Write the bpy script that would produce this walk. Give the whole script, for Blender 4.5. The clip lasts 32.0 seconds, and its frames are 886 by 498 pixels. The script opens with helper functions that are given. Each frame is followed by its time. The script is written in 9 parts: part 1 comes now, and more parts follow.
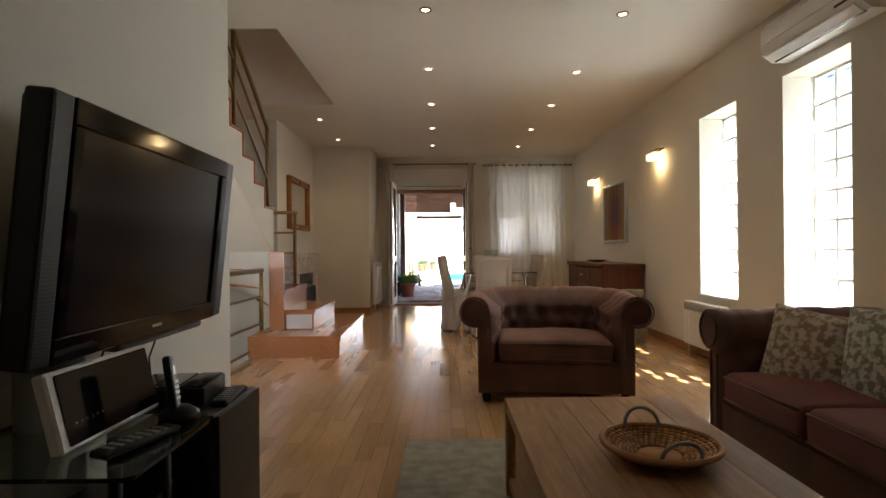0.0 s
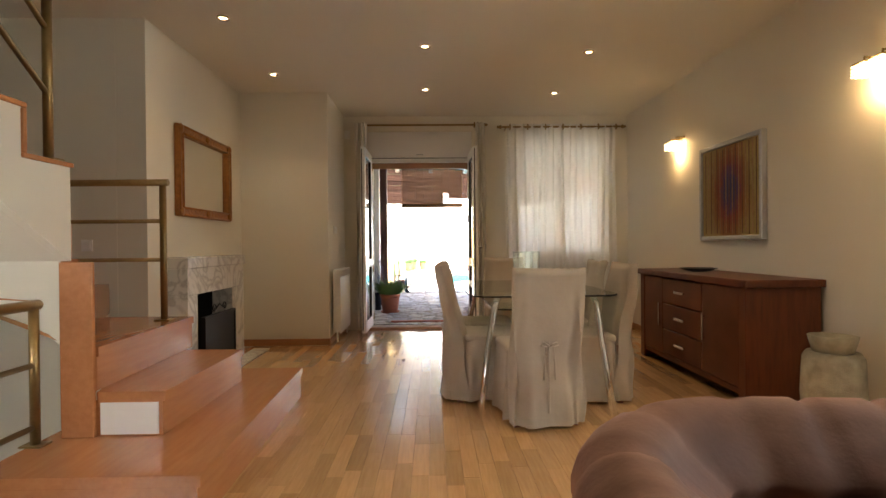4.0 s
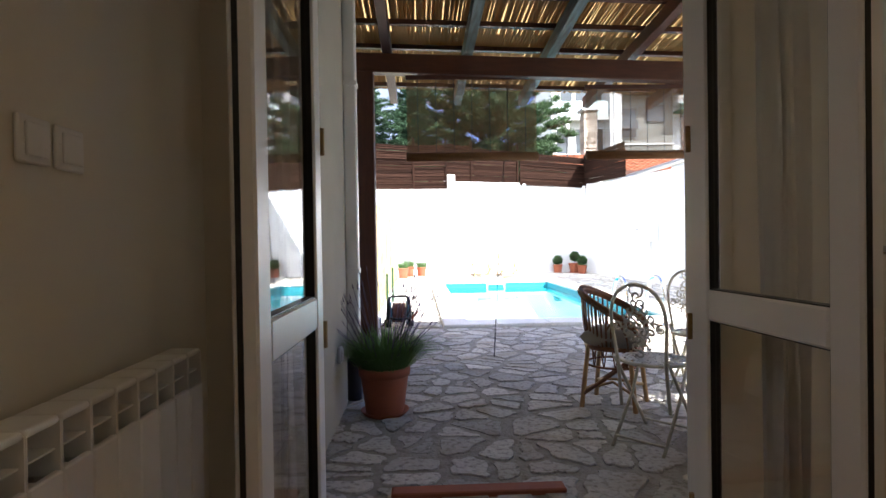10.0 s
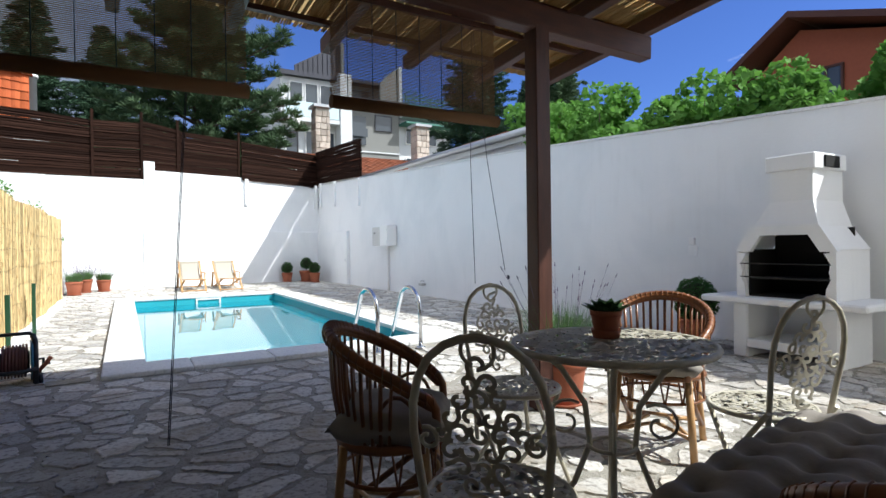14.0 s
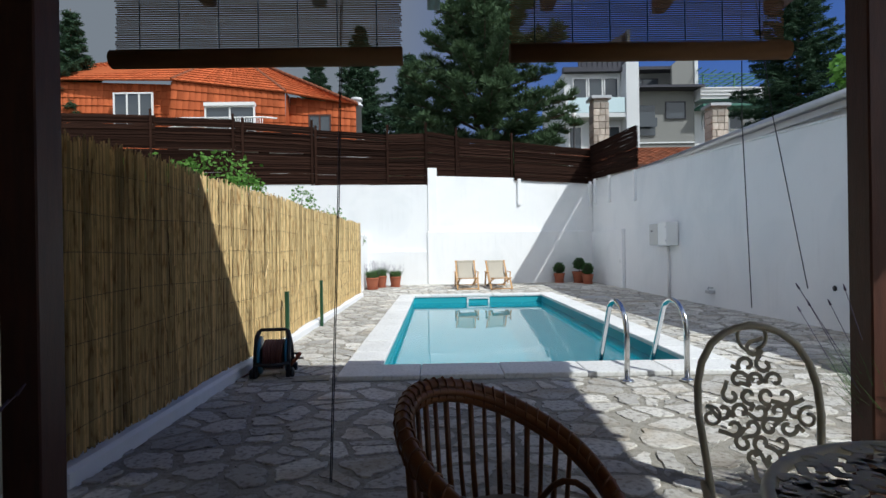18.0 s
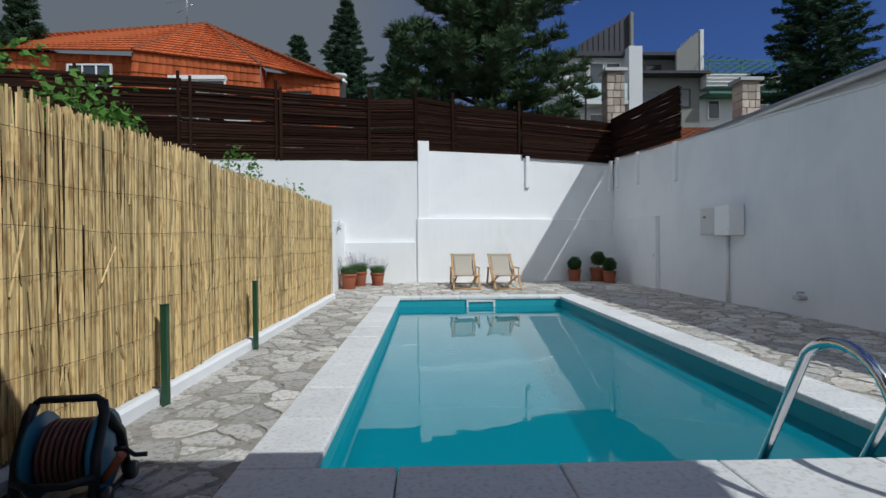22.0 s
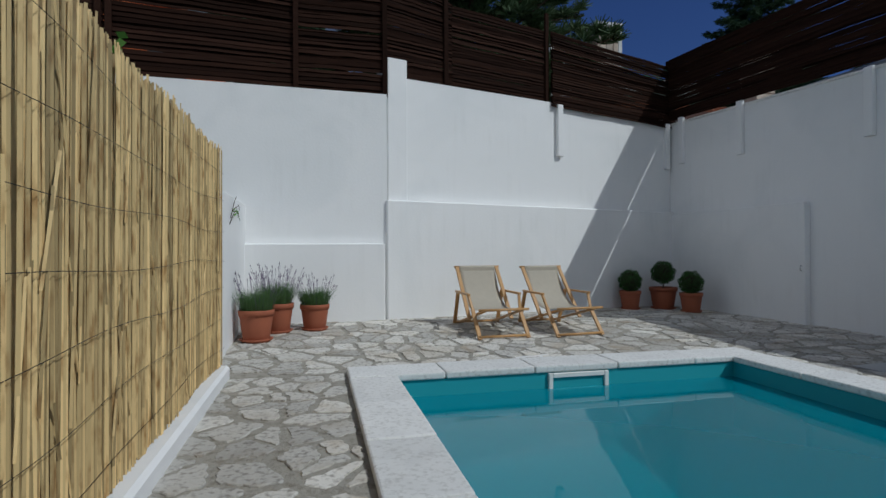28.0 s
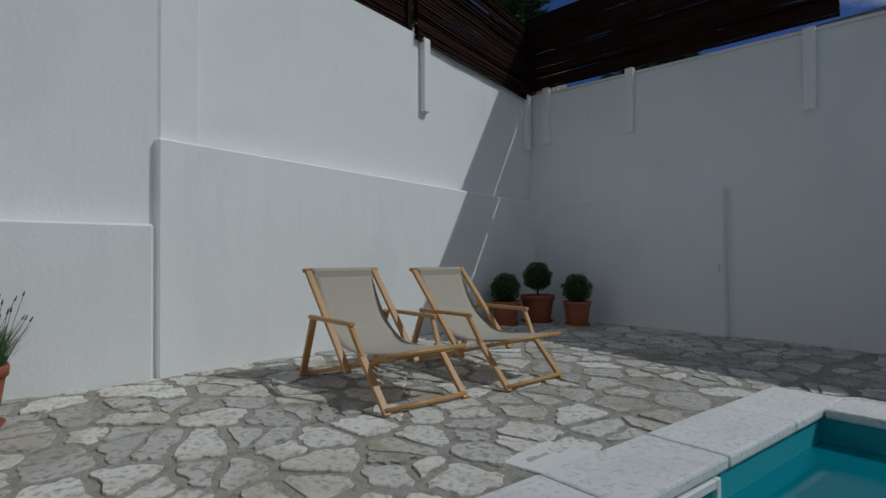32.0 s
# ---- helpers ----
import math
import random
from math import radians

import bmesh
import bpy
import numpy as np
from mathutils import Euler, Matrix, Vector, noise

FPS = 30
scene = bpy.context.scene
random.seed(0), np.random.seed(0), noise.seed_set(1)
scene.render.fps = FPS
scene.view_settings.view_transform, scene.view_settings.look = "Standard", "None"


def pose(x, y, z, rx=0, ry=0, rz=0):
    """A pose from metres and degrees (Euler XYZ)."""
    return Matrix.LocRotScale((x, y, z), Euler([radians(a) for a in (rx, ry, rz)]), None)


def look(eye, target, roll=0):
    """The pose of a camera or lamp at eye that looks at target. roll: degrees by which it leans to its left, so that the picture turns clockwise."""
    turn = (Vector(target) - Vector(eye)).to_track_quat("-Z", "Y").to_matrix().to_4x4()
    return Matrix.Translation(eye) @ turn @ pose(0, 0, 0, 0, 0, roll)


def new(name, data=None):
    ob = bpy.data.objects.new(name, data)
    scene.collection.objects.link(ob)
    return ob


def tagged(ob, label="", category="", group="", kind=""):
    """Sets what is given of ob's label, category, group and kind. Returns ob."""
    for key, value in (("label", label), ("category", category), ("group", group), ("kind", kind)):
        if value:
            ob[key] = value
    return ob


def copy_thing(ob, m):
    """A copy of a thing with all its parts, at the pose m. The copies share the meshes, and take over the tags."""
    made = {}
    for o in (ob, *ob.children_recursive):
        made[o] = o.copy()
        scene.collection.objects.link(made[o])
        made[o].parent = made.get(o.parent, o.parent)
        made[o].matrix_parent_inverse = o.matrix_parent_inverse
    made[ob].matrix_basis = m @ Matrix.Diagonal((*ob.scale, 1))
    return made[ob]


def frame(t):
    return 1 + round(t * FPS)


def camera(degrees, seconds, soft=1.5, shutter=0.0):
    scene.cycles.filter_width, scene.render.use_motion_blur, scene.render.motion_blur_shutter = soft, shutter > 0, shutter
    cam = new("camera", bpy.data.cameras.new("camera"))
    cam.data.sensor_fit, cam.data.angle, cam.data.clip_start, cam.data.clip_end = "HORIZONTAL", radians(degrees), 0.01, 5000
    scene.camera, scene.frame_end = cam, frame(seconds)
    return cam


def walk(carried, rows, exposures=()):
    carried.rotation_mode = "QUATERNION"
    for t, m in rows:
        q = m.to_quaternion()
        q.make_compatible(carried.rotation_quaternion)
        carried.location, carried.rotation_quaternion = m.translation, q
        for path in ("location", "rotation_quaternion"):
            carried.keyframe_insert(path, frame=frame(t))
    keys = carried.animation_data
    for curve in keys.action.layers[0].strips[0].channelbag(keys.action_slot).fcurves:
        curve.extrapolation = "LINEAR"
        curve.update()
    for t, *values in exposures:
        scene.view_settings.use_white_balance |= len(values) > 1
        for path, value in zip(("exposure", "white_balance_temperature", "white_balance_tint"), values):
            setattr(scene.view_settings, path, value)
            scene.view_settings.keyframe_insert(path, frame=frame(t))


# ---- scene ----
cam = camera(77.9, 32.0)
PATH = [
    (0, (1.299, 2.312, 1.043), (1.298, 4.312, 1.046), -0.5),
    (0.5, (1.234, 2.545, 1.032), (1.237, 4.545, 1.035), -0.5),
    (1, (1.166, 2.876, 1.033), (1.201, 4.876, 1.034), -0.3),
    (1.5, (1.184, 3.334, 1.055), (1.238, 5.333, 1.052), -0.3),
    (2, (1.171, 3.785, 1.089), (1.229, 5.784, 1.081), -0.4),
    (2.5, (1.188, 4.228, 1.105), (1.264, 6.227, 1.092), -0.3),
    (4.5, (1.203, 5.908, 1.098), (1.222, 7.908, 1.084), -0.5),
    (5, (1.143, 6.293, 1.1), (1.138, 8.293, 1.085), -0.4),
    (5.5, (1.05, 6.713, 1.101), (0.974, 8.711, 1.082), -0.5),
    (6, (0.942, 7.118, 1.095), (0.761, 9.11, 1.077), -0.4),
    (6.5, (0.858, 7.547, 1.094), (0.686, 9.54, 1.073), -0.3),
    (7, (0.84, 8.056, 1.099), (0.671, 10.049, 1.079), -0.5),
    (7.5, (0.801, 8.574, 1.11), (0.666, 10.57, 1.088), -0.4),
    (8, (0.819, 9.116, 1.103), (0.739, 11.114, 1.081), -0.3),
    (8.5, (0.77, 9.611, 1.117), (0.716, 11.61, 1.095), -0.6),
    (9, (0.741, 10.09, 1.103), (0.771, 12.09, 1.081), -0.8),
    (9.5, (0.752, 10.552, 1.096), (0.798, 12.551, 1.074), -1.0),
    (10, (0.735, 10.963, 1.097), (0.823, 12.96, 1.076), -0.9),
    (10.5, (0.781, 11.375, 1.088), (0.889, 13.372, 1.067), -0.9),
    (11, (0.825, 11.702, 1.084), (0.954, 13.698, 1.067), -0.9),
    (11.5, (0.872, 11.973, 1.087), (1.138, 13.955, 1.067), -1.0),
    (12, (0.94, 12.216, 1.079), (1.275, 14.187, 1.062), -1.0),
    (12.5, (1.009, 12.406, 1.073), (1.388, 14.369, 1.058), -1.2),
    (13, (1.075, 12.56, 1.067), (1.805, 14.422, 1.053), -0.8),
    (13.5, (1.166, 12.695, 1.057), (2.108, 14.457, 1.044), -0.9),
    (15.5, (1.45, 12.97, 1.081), (2.5, 14.672, 1.07), -0.7),
    (16, (1.638, 13.036, 1.118), (2.448, 14.865, 1.1), -0.9),
    (16.5, (1.772, 13.163, 1.116), (2.313, 15.088, 1.104), -0.8),
    (17, (1.899, 13.228, 1.081), (2.174, 15.209, 1.076), -1.1),
    (17.5, (1.942, 13.28, 1.075), (2.052, 15.277, 1.073), -1.1),
    (18, (1.887, 13.49, 1.082), (1.909, 15.49, 1.08), -0.9),
    (18.5, (1.903, 13.768, 1.101), (1.958, 15.767, 1.098), -0.9),
    (19, (1.876, 14.092, 1.109), (2.023, 16.087, 1.1), -0.6),
    (19.5, (1.853, 14.413, 1.069), (2.011, 16.407, 1.062), -0.7),
    (20, (1.868, 14.748, 1.044), (2.092, 16.735, 1.036), -0.7),
    (20.5, (1.909, 15.092, 1.011), (2.151, 17.077, 1.002), -0.7),
    (21, (1.915, 15.426, 0.97), (2.157, 17.412, 0.958), -0.7),
    (21.5, (1.941, 15.788, 0.948), (2.156, 17.776, 0.936), -0.5),
    (22, (1.869, 16.083, 1.002), (1.924, 18.083, 0.978), -0.5),
    (22.5, (1.782, 16.467, 0.978), (1.801, 18.466, 0.96), -0.5),
    (23, (1.597, 16.994, 0.969), (1.647, 18.994, 0.955), -0.3),
    (23.5, (1.387, 17.42, 0.964), (1.516, 19.416, 0.954), -0.3),
    (24, (1.275, 17.959, 0.938), (1.502, 19.946, 0.936), -0.2),
    (24.5, (1.124, 18.464, 0.966), (1.392, 20.446, 0.96), -0.3),
    (26.5, (0.783, 20.336, 0.95), (1.118, 22.308, 0.953), -0.2),
    (27, (0.802, 20.743, 0.951), (1.158, 22.711, 0.95), -0.1),
    (27.5, (0.79, 21.247, 0.914), (1.234, 23.197, 0.922), -0.3),
    (28, (0.816, 21.718, 0.924), (1.269, 23.666, 0.933), -0.3),
    (28.5, (0.805, 22.189, 0.906), (1.339, 24.116, 0.915), -0.2),
    (29, (0.799, 22.686, 0.92), (1.372, 24.602, 0.934), -0.4),
    (29.5, (0.78, 23.178, 0.942), (1.42, 25.073, 0.946), -0.2),
    (30, (0.829, 23.526, 0.922), (1.645, 25.352, 0.931), -0.4),
    (30.5, (0.837, 23.913, 0.867), (1.739, 25.698, 0.886), -0.0),
    (31, (0.852, 24.225, 0.845), (1.876, 25.942, 0.868), -0.0),
    (31.5, (0.913, 24.484, 0.82), (2.072, 26.114, 0.849), -0.1),
    (32, (0.928, 24.619, 0.824), (2.182, 26.176, 0.854), -0.3),
]
EXPOSURES = [(0.0, 3.25, 6550, 10), (2.0, 3.35, 6650, 10), (5.0, 3.8, 7400, 10), (7.0, 3.2, 7300, 10), (8.0, 2.85, 7200, 10), (9.0, 2.45, 6750, 10), (10.0, 2.35, 6500, 10), (12.0, 1.85, 6500, 10), (13.0, 1.35, 6400, 9), (13.5, 1.0, 6300, 8),
             (15.5, 0.10, 6200, 6), (18.0, -0.08, 6200, 6), (20.0, -0.45, 6150, 6), (22.0, -0.6, 6100, 6), (24.0, -0.84, 6080, 5), (26.0, -1.0, 6050, 5), (28.0, -1.2, 6000, 5), (29.0, -1.33, 6000, 5), (31.0, -1.62, 6050, 4), (32.0, -1.6, 6050, 4)]
walk(cam, [(t, look(eye, target, roll)) for t, eye, target, roll in PATH], EXPOSURES)

# ---- world, sun, exposure ----
world = bpy.data.worlds.new("sky")
scene.world = world
world.use_nodes = True
wn = world.node_tree.nodes
wl = world.node_tree.links
sky = wn.new("ShaderNodeTexSky")
sky.sky_type = "NISHITA"
sky.sun_disc = False
sky.sun_elevation = radians(47.5)
SUN_DIR = Vector((-0.68, 0.61, -1.0)).normalized()
sky.sun_rotation = math.atan2(0.68, -0.61)
sky.air_density, sky.dust_density, sky.ozone_density = 1.0, 0.2, 3.0
# clouds: pale puffs and one dark grey bank drifting over the blue
geo = wn.new("ShaderNodeTexCoord")
cl = wn.new("ShaderNodeTexNoise")
cl.inputs["Scale"].default_value, cl.inputs["Detail"].default_value, cl.inputs["Roughness"].default_value = 2.6, 6, 0.55
mp = wn.new("ShaderNodeMapping")
mp.inputs["Location"].default_value = (0.35, 0.1, 0.2)
mp.inputs["Scale"].default_value = (1.0, 1.0, 2.4)
wl.new(geo.outputs["Generated"], mp.inputs["Vector"])
wl.new(mp.outputs["Vector"], cl.inputs["Vector"])
cr = wn.new("ShaderNodeValToRGB")
cr.color_ramp.elements[0].position, cr.color_ramp.elements[1].position = 0.50, 0.64
# the cover thickens away from the garden's far end
# bright clouds added out of view, raising the light on shaded walls
cover = wn.new("ShaderNodeMath")
cover.operation = "MULTIPLY_ADD"
cover.inputs[1].default_value = -0.17
wl.new(cl.outputs["Fac"], cover.inputs[2])
wl.new(cover.outputs["Value"], cr.inputs["Fac"])
sx = wn.new("ShaderNodeSeparateXYZ")
wl.new(geo.outputs["Generated"], sx.inputs["Vector"])
wl.new(sx.outputs["Y"], cover.inputs[0])
# the grey bank hangs towards the orange roof, the puffs opposite
bank = wn.new("ShaderNodeMapRange")
bank.inputs["From Min"].default_value, bank.inputs["From Max"].default_value = 0.24, -0.12
wl.new(sx.outputs["X"], bank.inputs["Value"])
nb = wn.new("ShaderNodeMath")
nb.operation = "MULTIPLY"
soft = wn.new("ShaderNodeMapRange")
soft.inputs["From Min"].default_value, soft.inputs["From Max"].default_value = 0.02, 0.30
wl.new(cl.outputs["Fac"], soft.inputs["Value"])
# bank kept to the north so the unseen sky stays bright
north = wn.new("ShaderNodeMapRange")
north.inputs["From Min"].default_value, north.inputs["From Max"].default_value = 0.25, 0.6
wl.new(sx.outputs["Y"], north.inputs["Value"])
nb2 = wn.new("ShaderNodeMath")
nb2.operation = "MULTIPLY"
wl.new(bank.outputs["Result"], nb2.inputs[0])
wl.new(north.outputs["Result"], nb2.inputs[1])
wl.new(nb2.outputs["Value"], nb.inputs[0])
wl.new(soft.outputs["Result"], nb.inputs[1])
m1 = wn.new("ShaderNodeMix")
m1.data_type = "RGBA"
m1.inputs["B"].default_value = (9.4, 9.7, 10.2, 1)
deep = wn.new("ShaderNodeMix")
deep.data_type, deep.blend_type = "RGBA", "MULTIPLY"
deep.inputs["Factor"].default_value = 1.0
deep.inputs["B"].default_value = (0.36, 0.46, 0.80, 1)
wl.new(sky.outputs["Color"], deep.inputs["A"])
wl.new(deep.outputs["Result"], m1.inputs["A"])
wl.new(cr.outputs["Color"], m1.inputs["Factor"])
m2 = wn.new("ShaderNodeMix")
m2.data_type = "RGBA"
m2.inputs["B"].default_value = (1.75, 1.95, 2.25, 1)
wl.new(m1.outputs["Result"], m2.inputs["A"])
wl.new(nb.outputs["Value"], m2.inputs["Factor"])
wl.new(m2.outputs["Result"], wn["Background"].inputs["Color"])
wn["Background"].inputs["Strength"].default_value = 0.115

sun = new("sun", bpy.data.lights.new("sun", "SUN"))
sun.data.energy, sun.data.angle, sun.data.color = 4.15, radians(0.55), (1.0, 0.985, 0.955)
sun.matrix_world = look(-30 * SUN_DIR, (0, 0, 0))


# area lamps standing in for daylight at the glass-block, curtained and assumed hall windows
for i, (x, y, z, w, h, ry, rx, watts) in enumerate(((4.135, 5.9975, 1.43, 0.64, 1.66, 90, 0, 2.1), (4.135, 7.3075, 1.43, 0.64, 1.66, 90, 0, 2.1), (2.90, 12.915, 1.71, 1.30, 1.50, 0, -90, 0.45), (-1.15, 5.24, 1.35, 1.06, 1.06, 0, 90, 0.62))):
    la = bpy.data.lights.new("window_daylight", "AREA")
    la.shape, la.size, la.size_y, la.energy, la.color = "RECTANGLE", (h if ry else w), (w if ry else h), watts, (0.93, 0.97, 1.0)
    lo_ = new("window_daylight", la)
    lo_.matrix_world = pose(x, y, z, rx, ry, 0)

# ---- materials ----
def mat(name, color, rough=0.6, metal=0.0, var=0.0, scale=8.0, bump=0.0, bscale=60.0, color2=None, stain=0.0, sscale=1.3, scol=None,
        spec=0.5, rand=0.0, island=0.0, stretch=None, trans=0.0, ior=1.45, coat=0.0, emit=None, power=0.0, edge=(0.35, 0.7), sheen=0.0):
    """A procedural surface: base colour with grain and stains at two scales, fine relief, and change from piece to piece."""
    m = bpy.data.materials.new(name)
    m.use_nodes = True
    n, l = m.node_tree.nodes, m.node_tree.links
    b = n["Principled BSDF"]
    b.inputs["Base Color"].default_value = (*color, 1)
    b.inputs["Roughness"].default_value, b.inputs["Metallic"].default_value = rough, metal
    b.inputs["IOR"].default_value = ior
    b.inputs["Specular IOR Level"].default_value = spec
    b.inputs["Transmission Weight"].default_value = trans
    b.inputs["Coat Weight"].default_value = coat
    b.inputs["Coat Roughness"].default_value = 0.12
    b.inputs["Sheen Weight"].default_value = sheen
    b.inputs["Sheen Tint"].default_value = (*(min(1.0, c * 4) for c in color), 1)
    if emit:
        b.inputs["Emission Color"].default_value = (*emit, 1)
        b.inputs["Emission Strength"].default_value = power
    co = n.new("ShaderNodeTexCoord")
    vec = co.outputs["Object"]
    if stretch:
        mpn = n.new("ShaderNodeMapping")
        mpn.inputs["Scale"].default_value = stretch
        l.new(vec, mpn.inputs["Vector"])
        vec = mpn.outputs["Vector"]
    if rand or island:
        info = n.new("ShaderNodeObjectInfo")
        off = n.new("ShaderNodeVectorMath")
        off.operation = "MULTIPLY_ADD"
        off.inputs[1].default_value = (37.0, 23.0, 11.0)
        l.new(info.outputs["Random"], off.inputs[0])
        l.new(vec, off.inputs[2])
        vec = off.outputs["Vector"]
    col = None

    def mix(fac, a, c):
        x = n.new("ShaderNodeMix")
        x.data_type = "RGBA"
        l.new(fac, x.inputs["Factor"])
        if a is None:
            x.inputs["A"].default_value = (*color, 1)
        else:
            l.new(a, x.inputs["A"])
        x.inputs["B"].default_value = (*c, 1)
        return x.outputs["Result"]

    if var:
        t = n.new("ShaderNodeTexNoise")
        t.inputs["Scale"].default_value, t.inputs["Detail"].default_value = scale, 5
        l.new(vec, t.inputs["Vector"])
        r = n.new("ShaderNodeMapRange")
        r.inputs["From Min"].default_value, r.inputs["From Max"].default_value, r.inputs["To Max"].default_value = edge[0], edge[1], var
        l.new(t.outputs["Fac"], r.inputs["Value"])
        col = mix(r.outputs["Result"], col, color2 or tuple(c * 0.6 for c in color))
    if stain:
        t = n.new("ShaderNodeTexNoise")
        t.inputs["Scale"].default_value, t.inputs["Detail"].default_value, t.inputs["Distortion"].default_value = sscale, 4, 0.6
        l.new(co.outputs["Object"], t.inputs["Vector"])
        r = n.new("ShaderNodeMapRange")
        r.inputs["From Min"].default_value, r.inputs["From Max"].default_value, r.inputs["To Max"].default_value = 0.48, 0.75, stain
        l.new(t.outputs["Fac"], r.inputs["Value"])
        col = mix(r.outputs["Result"], col, scol or tuple(c * 0.72 for c in color))
    for amount, socket in ((rand, "obj"), (island, "isl")):
        if amount:
            src = n.new("ShaderNodeObjectInfo").outputs["Random"] if socket == "obj" else n.new("ShaderNodeNewGeometry").outputs["Random Per Island"]
            h = n.new("ShaderNodeHueSaturation")
            r = n.new("ShaderNodeMapRange")
            r.inputs["To Min"].default_value, r.inputs["To Max"].default_value = 1 - amount, 1 + amount
            l.new(src, r.inputs["Value"])
            l.new(r.outputs["Result"], h.inputs["Value"])
            if col is None:
                h.inputs["Color"].default_value = (*color, 1)
            else:
                l.new(col, h.inputs["Color"])
            col = h.outputs["Color"]
    if col is not None:
        l.new(col, b.inputs["Base Color"])
    if bump:
        t = n.new("ShaderNodeTexNoise")
        t.inputs["Scale"].default_value, t.inputs["Detail"].default_value = bscale, 6
        l.new(vec, t.inputs["Vector"])
        u = n.new("ShaderNodeBump")
        u.inputs["Strength"].default_value, u.inputs["Distance"].default_value = bump, 0.01
        l.new(t.outputs["Fac"], u.inputs["Height"])
        l.new(u.outputs["Normal"], b.inputs["Normal"])
    return m


def sheer(name, color, through_amount, opacity=1.0):
    """Thin cloth or leaf that lets part of the light through."""
    m = mat(name, color, 0.8, var=0.15, scale=20)
    n, l = m.node_tree.nodes, m.node_tree.links
    b, out = n["Principled BSDF"], n["Material Output"]
    t = n.new("ShaderNodeBsdfTranslucent")
    t.inputs["Color"].default_value = (*color, 1)
    x = n.new("ShaderNodeMixShader")
    x.inputs["Fac"].default_value = through_amount
    l.new(b.outputs["BSDF"], x.inputs[1])
    l.new(t.outputs["BSDF"], x.inputs[2])
    last = x.outputs["Shader"]
    if opacity < 1:
        tp = n.new("ShaderNodeBsdfTransparent")
        y = n.new("ShaderNodeMixShader")
        y.inputs["Fac"].default_value = opacity
        l.new(tp.outputs["BSDF"], y.inputs[1])
        l.new(last, y.inputs[2])
        last = y.outputs["Shader"]
    l.new(last, out.inputs["Surface"])
    return m


def marble_mat():
    m = mat("marble", (0.74, 0.70, 0.64), 0.22, var=0.25, scale=2.5, color2=(0.52, 0.49, 0.46))
    n, l = m.node_tree.nodes, m.node_tree.links
    b = n["Principled BSDF"]
    co = n.new("ShaderNodeTexCoord")
    w = n.new("ShaderNodeTexNoise")
    w.inputs["Scale"].default_value, w.inputs["Detail"].default_value, w.inputs["Distortion"].default_value = 2.6, 7, 2.4
    l.new(co.outputs["Object"], w.inputs["Vector"])
    a = n.new("ShaderNodeMath")
    a.operation = "SUBTRACT"
    a.inputs[1].default_value = 0.5
    l.new(w.outputs["Fac"], a.inputs[0])
    c = n.new("ShaderNodeMath")
    c.operation = "ABSOLUTE"
    l.new(a.outputs["Value"], c.inputs[0])
    r = n.new("ShaderNodeMapRange")
    r.inputs["From Min"].default_value, r.inputs["From Max"].default_value = 0.0, 0.075
    r.inputs["To Min"].default_value, r.inputs["To Max"].default_value = 0.62, 0.0
    l.new(c.outputs["Value"], r.inputs["Value"])
    x = n.new("ShaderNodeMix")
    x.data_type = "RGBA"
    x.inputs["B"].default_value = (0.36, 0.32, 0.29, 1)
    l.new(r.outputs["Result"], x.inputs["Factor"])
    l.new(b.inputs["Base Color"].links[0].from_socket, x.inputs["A"])
    l.new(x.outputs["Result"], b.inputs["Base Color"])
    return m


M_WALL = mat("cream_wall_paint", (0.76, 0.71, 0.61), 0.85, var=0.10, scale=1.2, bump=0.06, bscale=180)
M_CEIL = mat("white_ceiling_paint", (0.74, 0.69, 0.60), 0.9, var=0.06, scale=0.8, bump=0.04, bscale=150)
M_RENDER = mat("white_render", (0.84, 0.84, 0.835), 0.9, var=0.10, scale=2.5, color2=(0.74, 0.74, 0.725), bump=0.16, bscale=38, stain=0.5, sscale=0.8, scol=(0.66, 0.685, 0.69))


def add_streaks(m, color, amount):
    """Faint rain streaks running down, broken up by a larger noise."""
    n, l = m.node_tree.nodes, m.node_tree.links
    b = n["Principled BSDF"]
    co = n.new("ShaderNodeTexCoord")
    fac = None
    for sc, lo, hi in (((13.0, 13.0, 0.9), 0.50, 0.72), ((1.4, 1.4, 2.2), 0.44, 0.66)):
        mp_ = n.new("ShaderNodeMapping")
        mp_.inputs["Scale"].default_value = sc
        l.new(co.outputs["Object"], mp_.inputs["Vector"])
        t = n.new("ShaderNodeTexNoise")
        t.inputs["Scale"].default_value, t.inputs["Detail"].default_value = 1.0, 6
        l.new(mp_.outputs["Vector"], t.inputs["Vector"])
        r = n.new("ShaderNodeMapRange")
        r.inputs["From Min"].default_value, r.inputs["From Max"].default_value = lo, hi
        l.new(t.outputs["Fac"], r.inputs["Value"])
        if fac is None:
            fac = r.outputs["Result"]
            continue
        q = n.new("ShaderNodeMath")
        q.operation = "MULTIPLY"
        l.new(fac, q.inputs[0])
        l.new(r.outputs["Result"], q.inputs[1])
        fac = q.outputs["Value"]
    k = n.new("ShaderNodeMath")
    k.operation = "MULTIPLY"
    k.inputs[1].default_value = amount
    l.new(fac, k.inputs[0])
    x = n.new("ShaderNodeMix")
    x.data_type = "RGBA"
    x.inputs["B"].default_value = (*color, 1)
    l.new(k.outputs["Value"], x.inputs["Factor"])
    l.new(b.inputs["Base Color"].links[0].from_socket, x.inputs["A"])
    l.new(x.outputs["Result"], b.inputs["Base Color"])


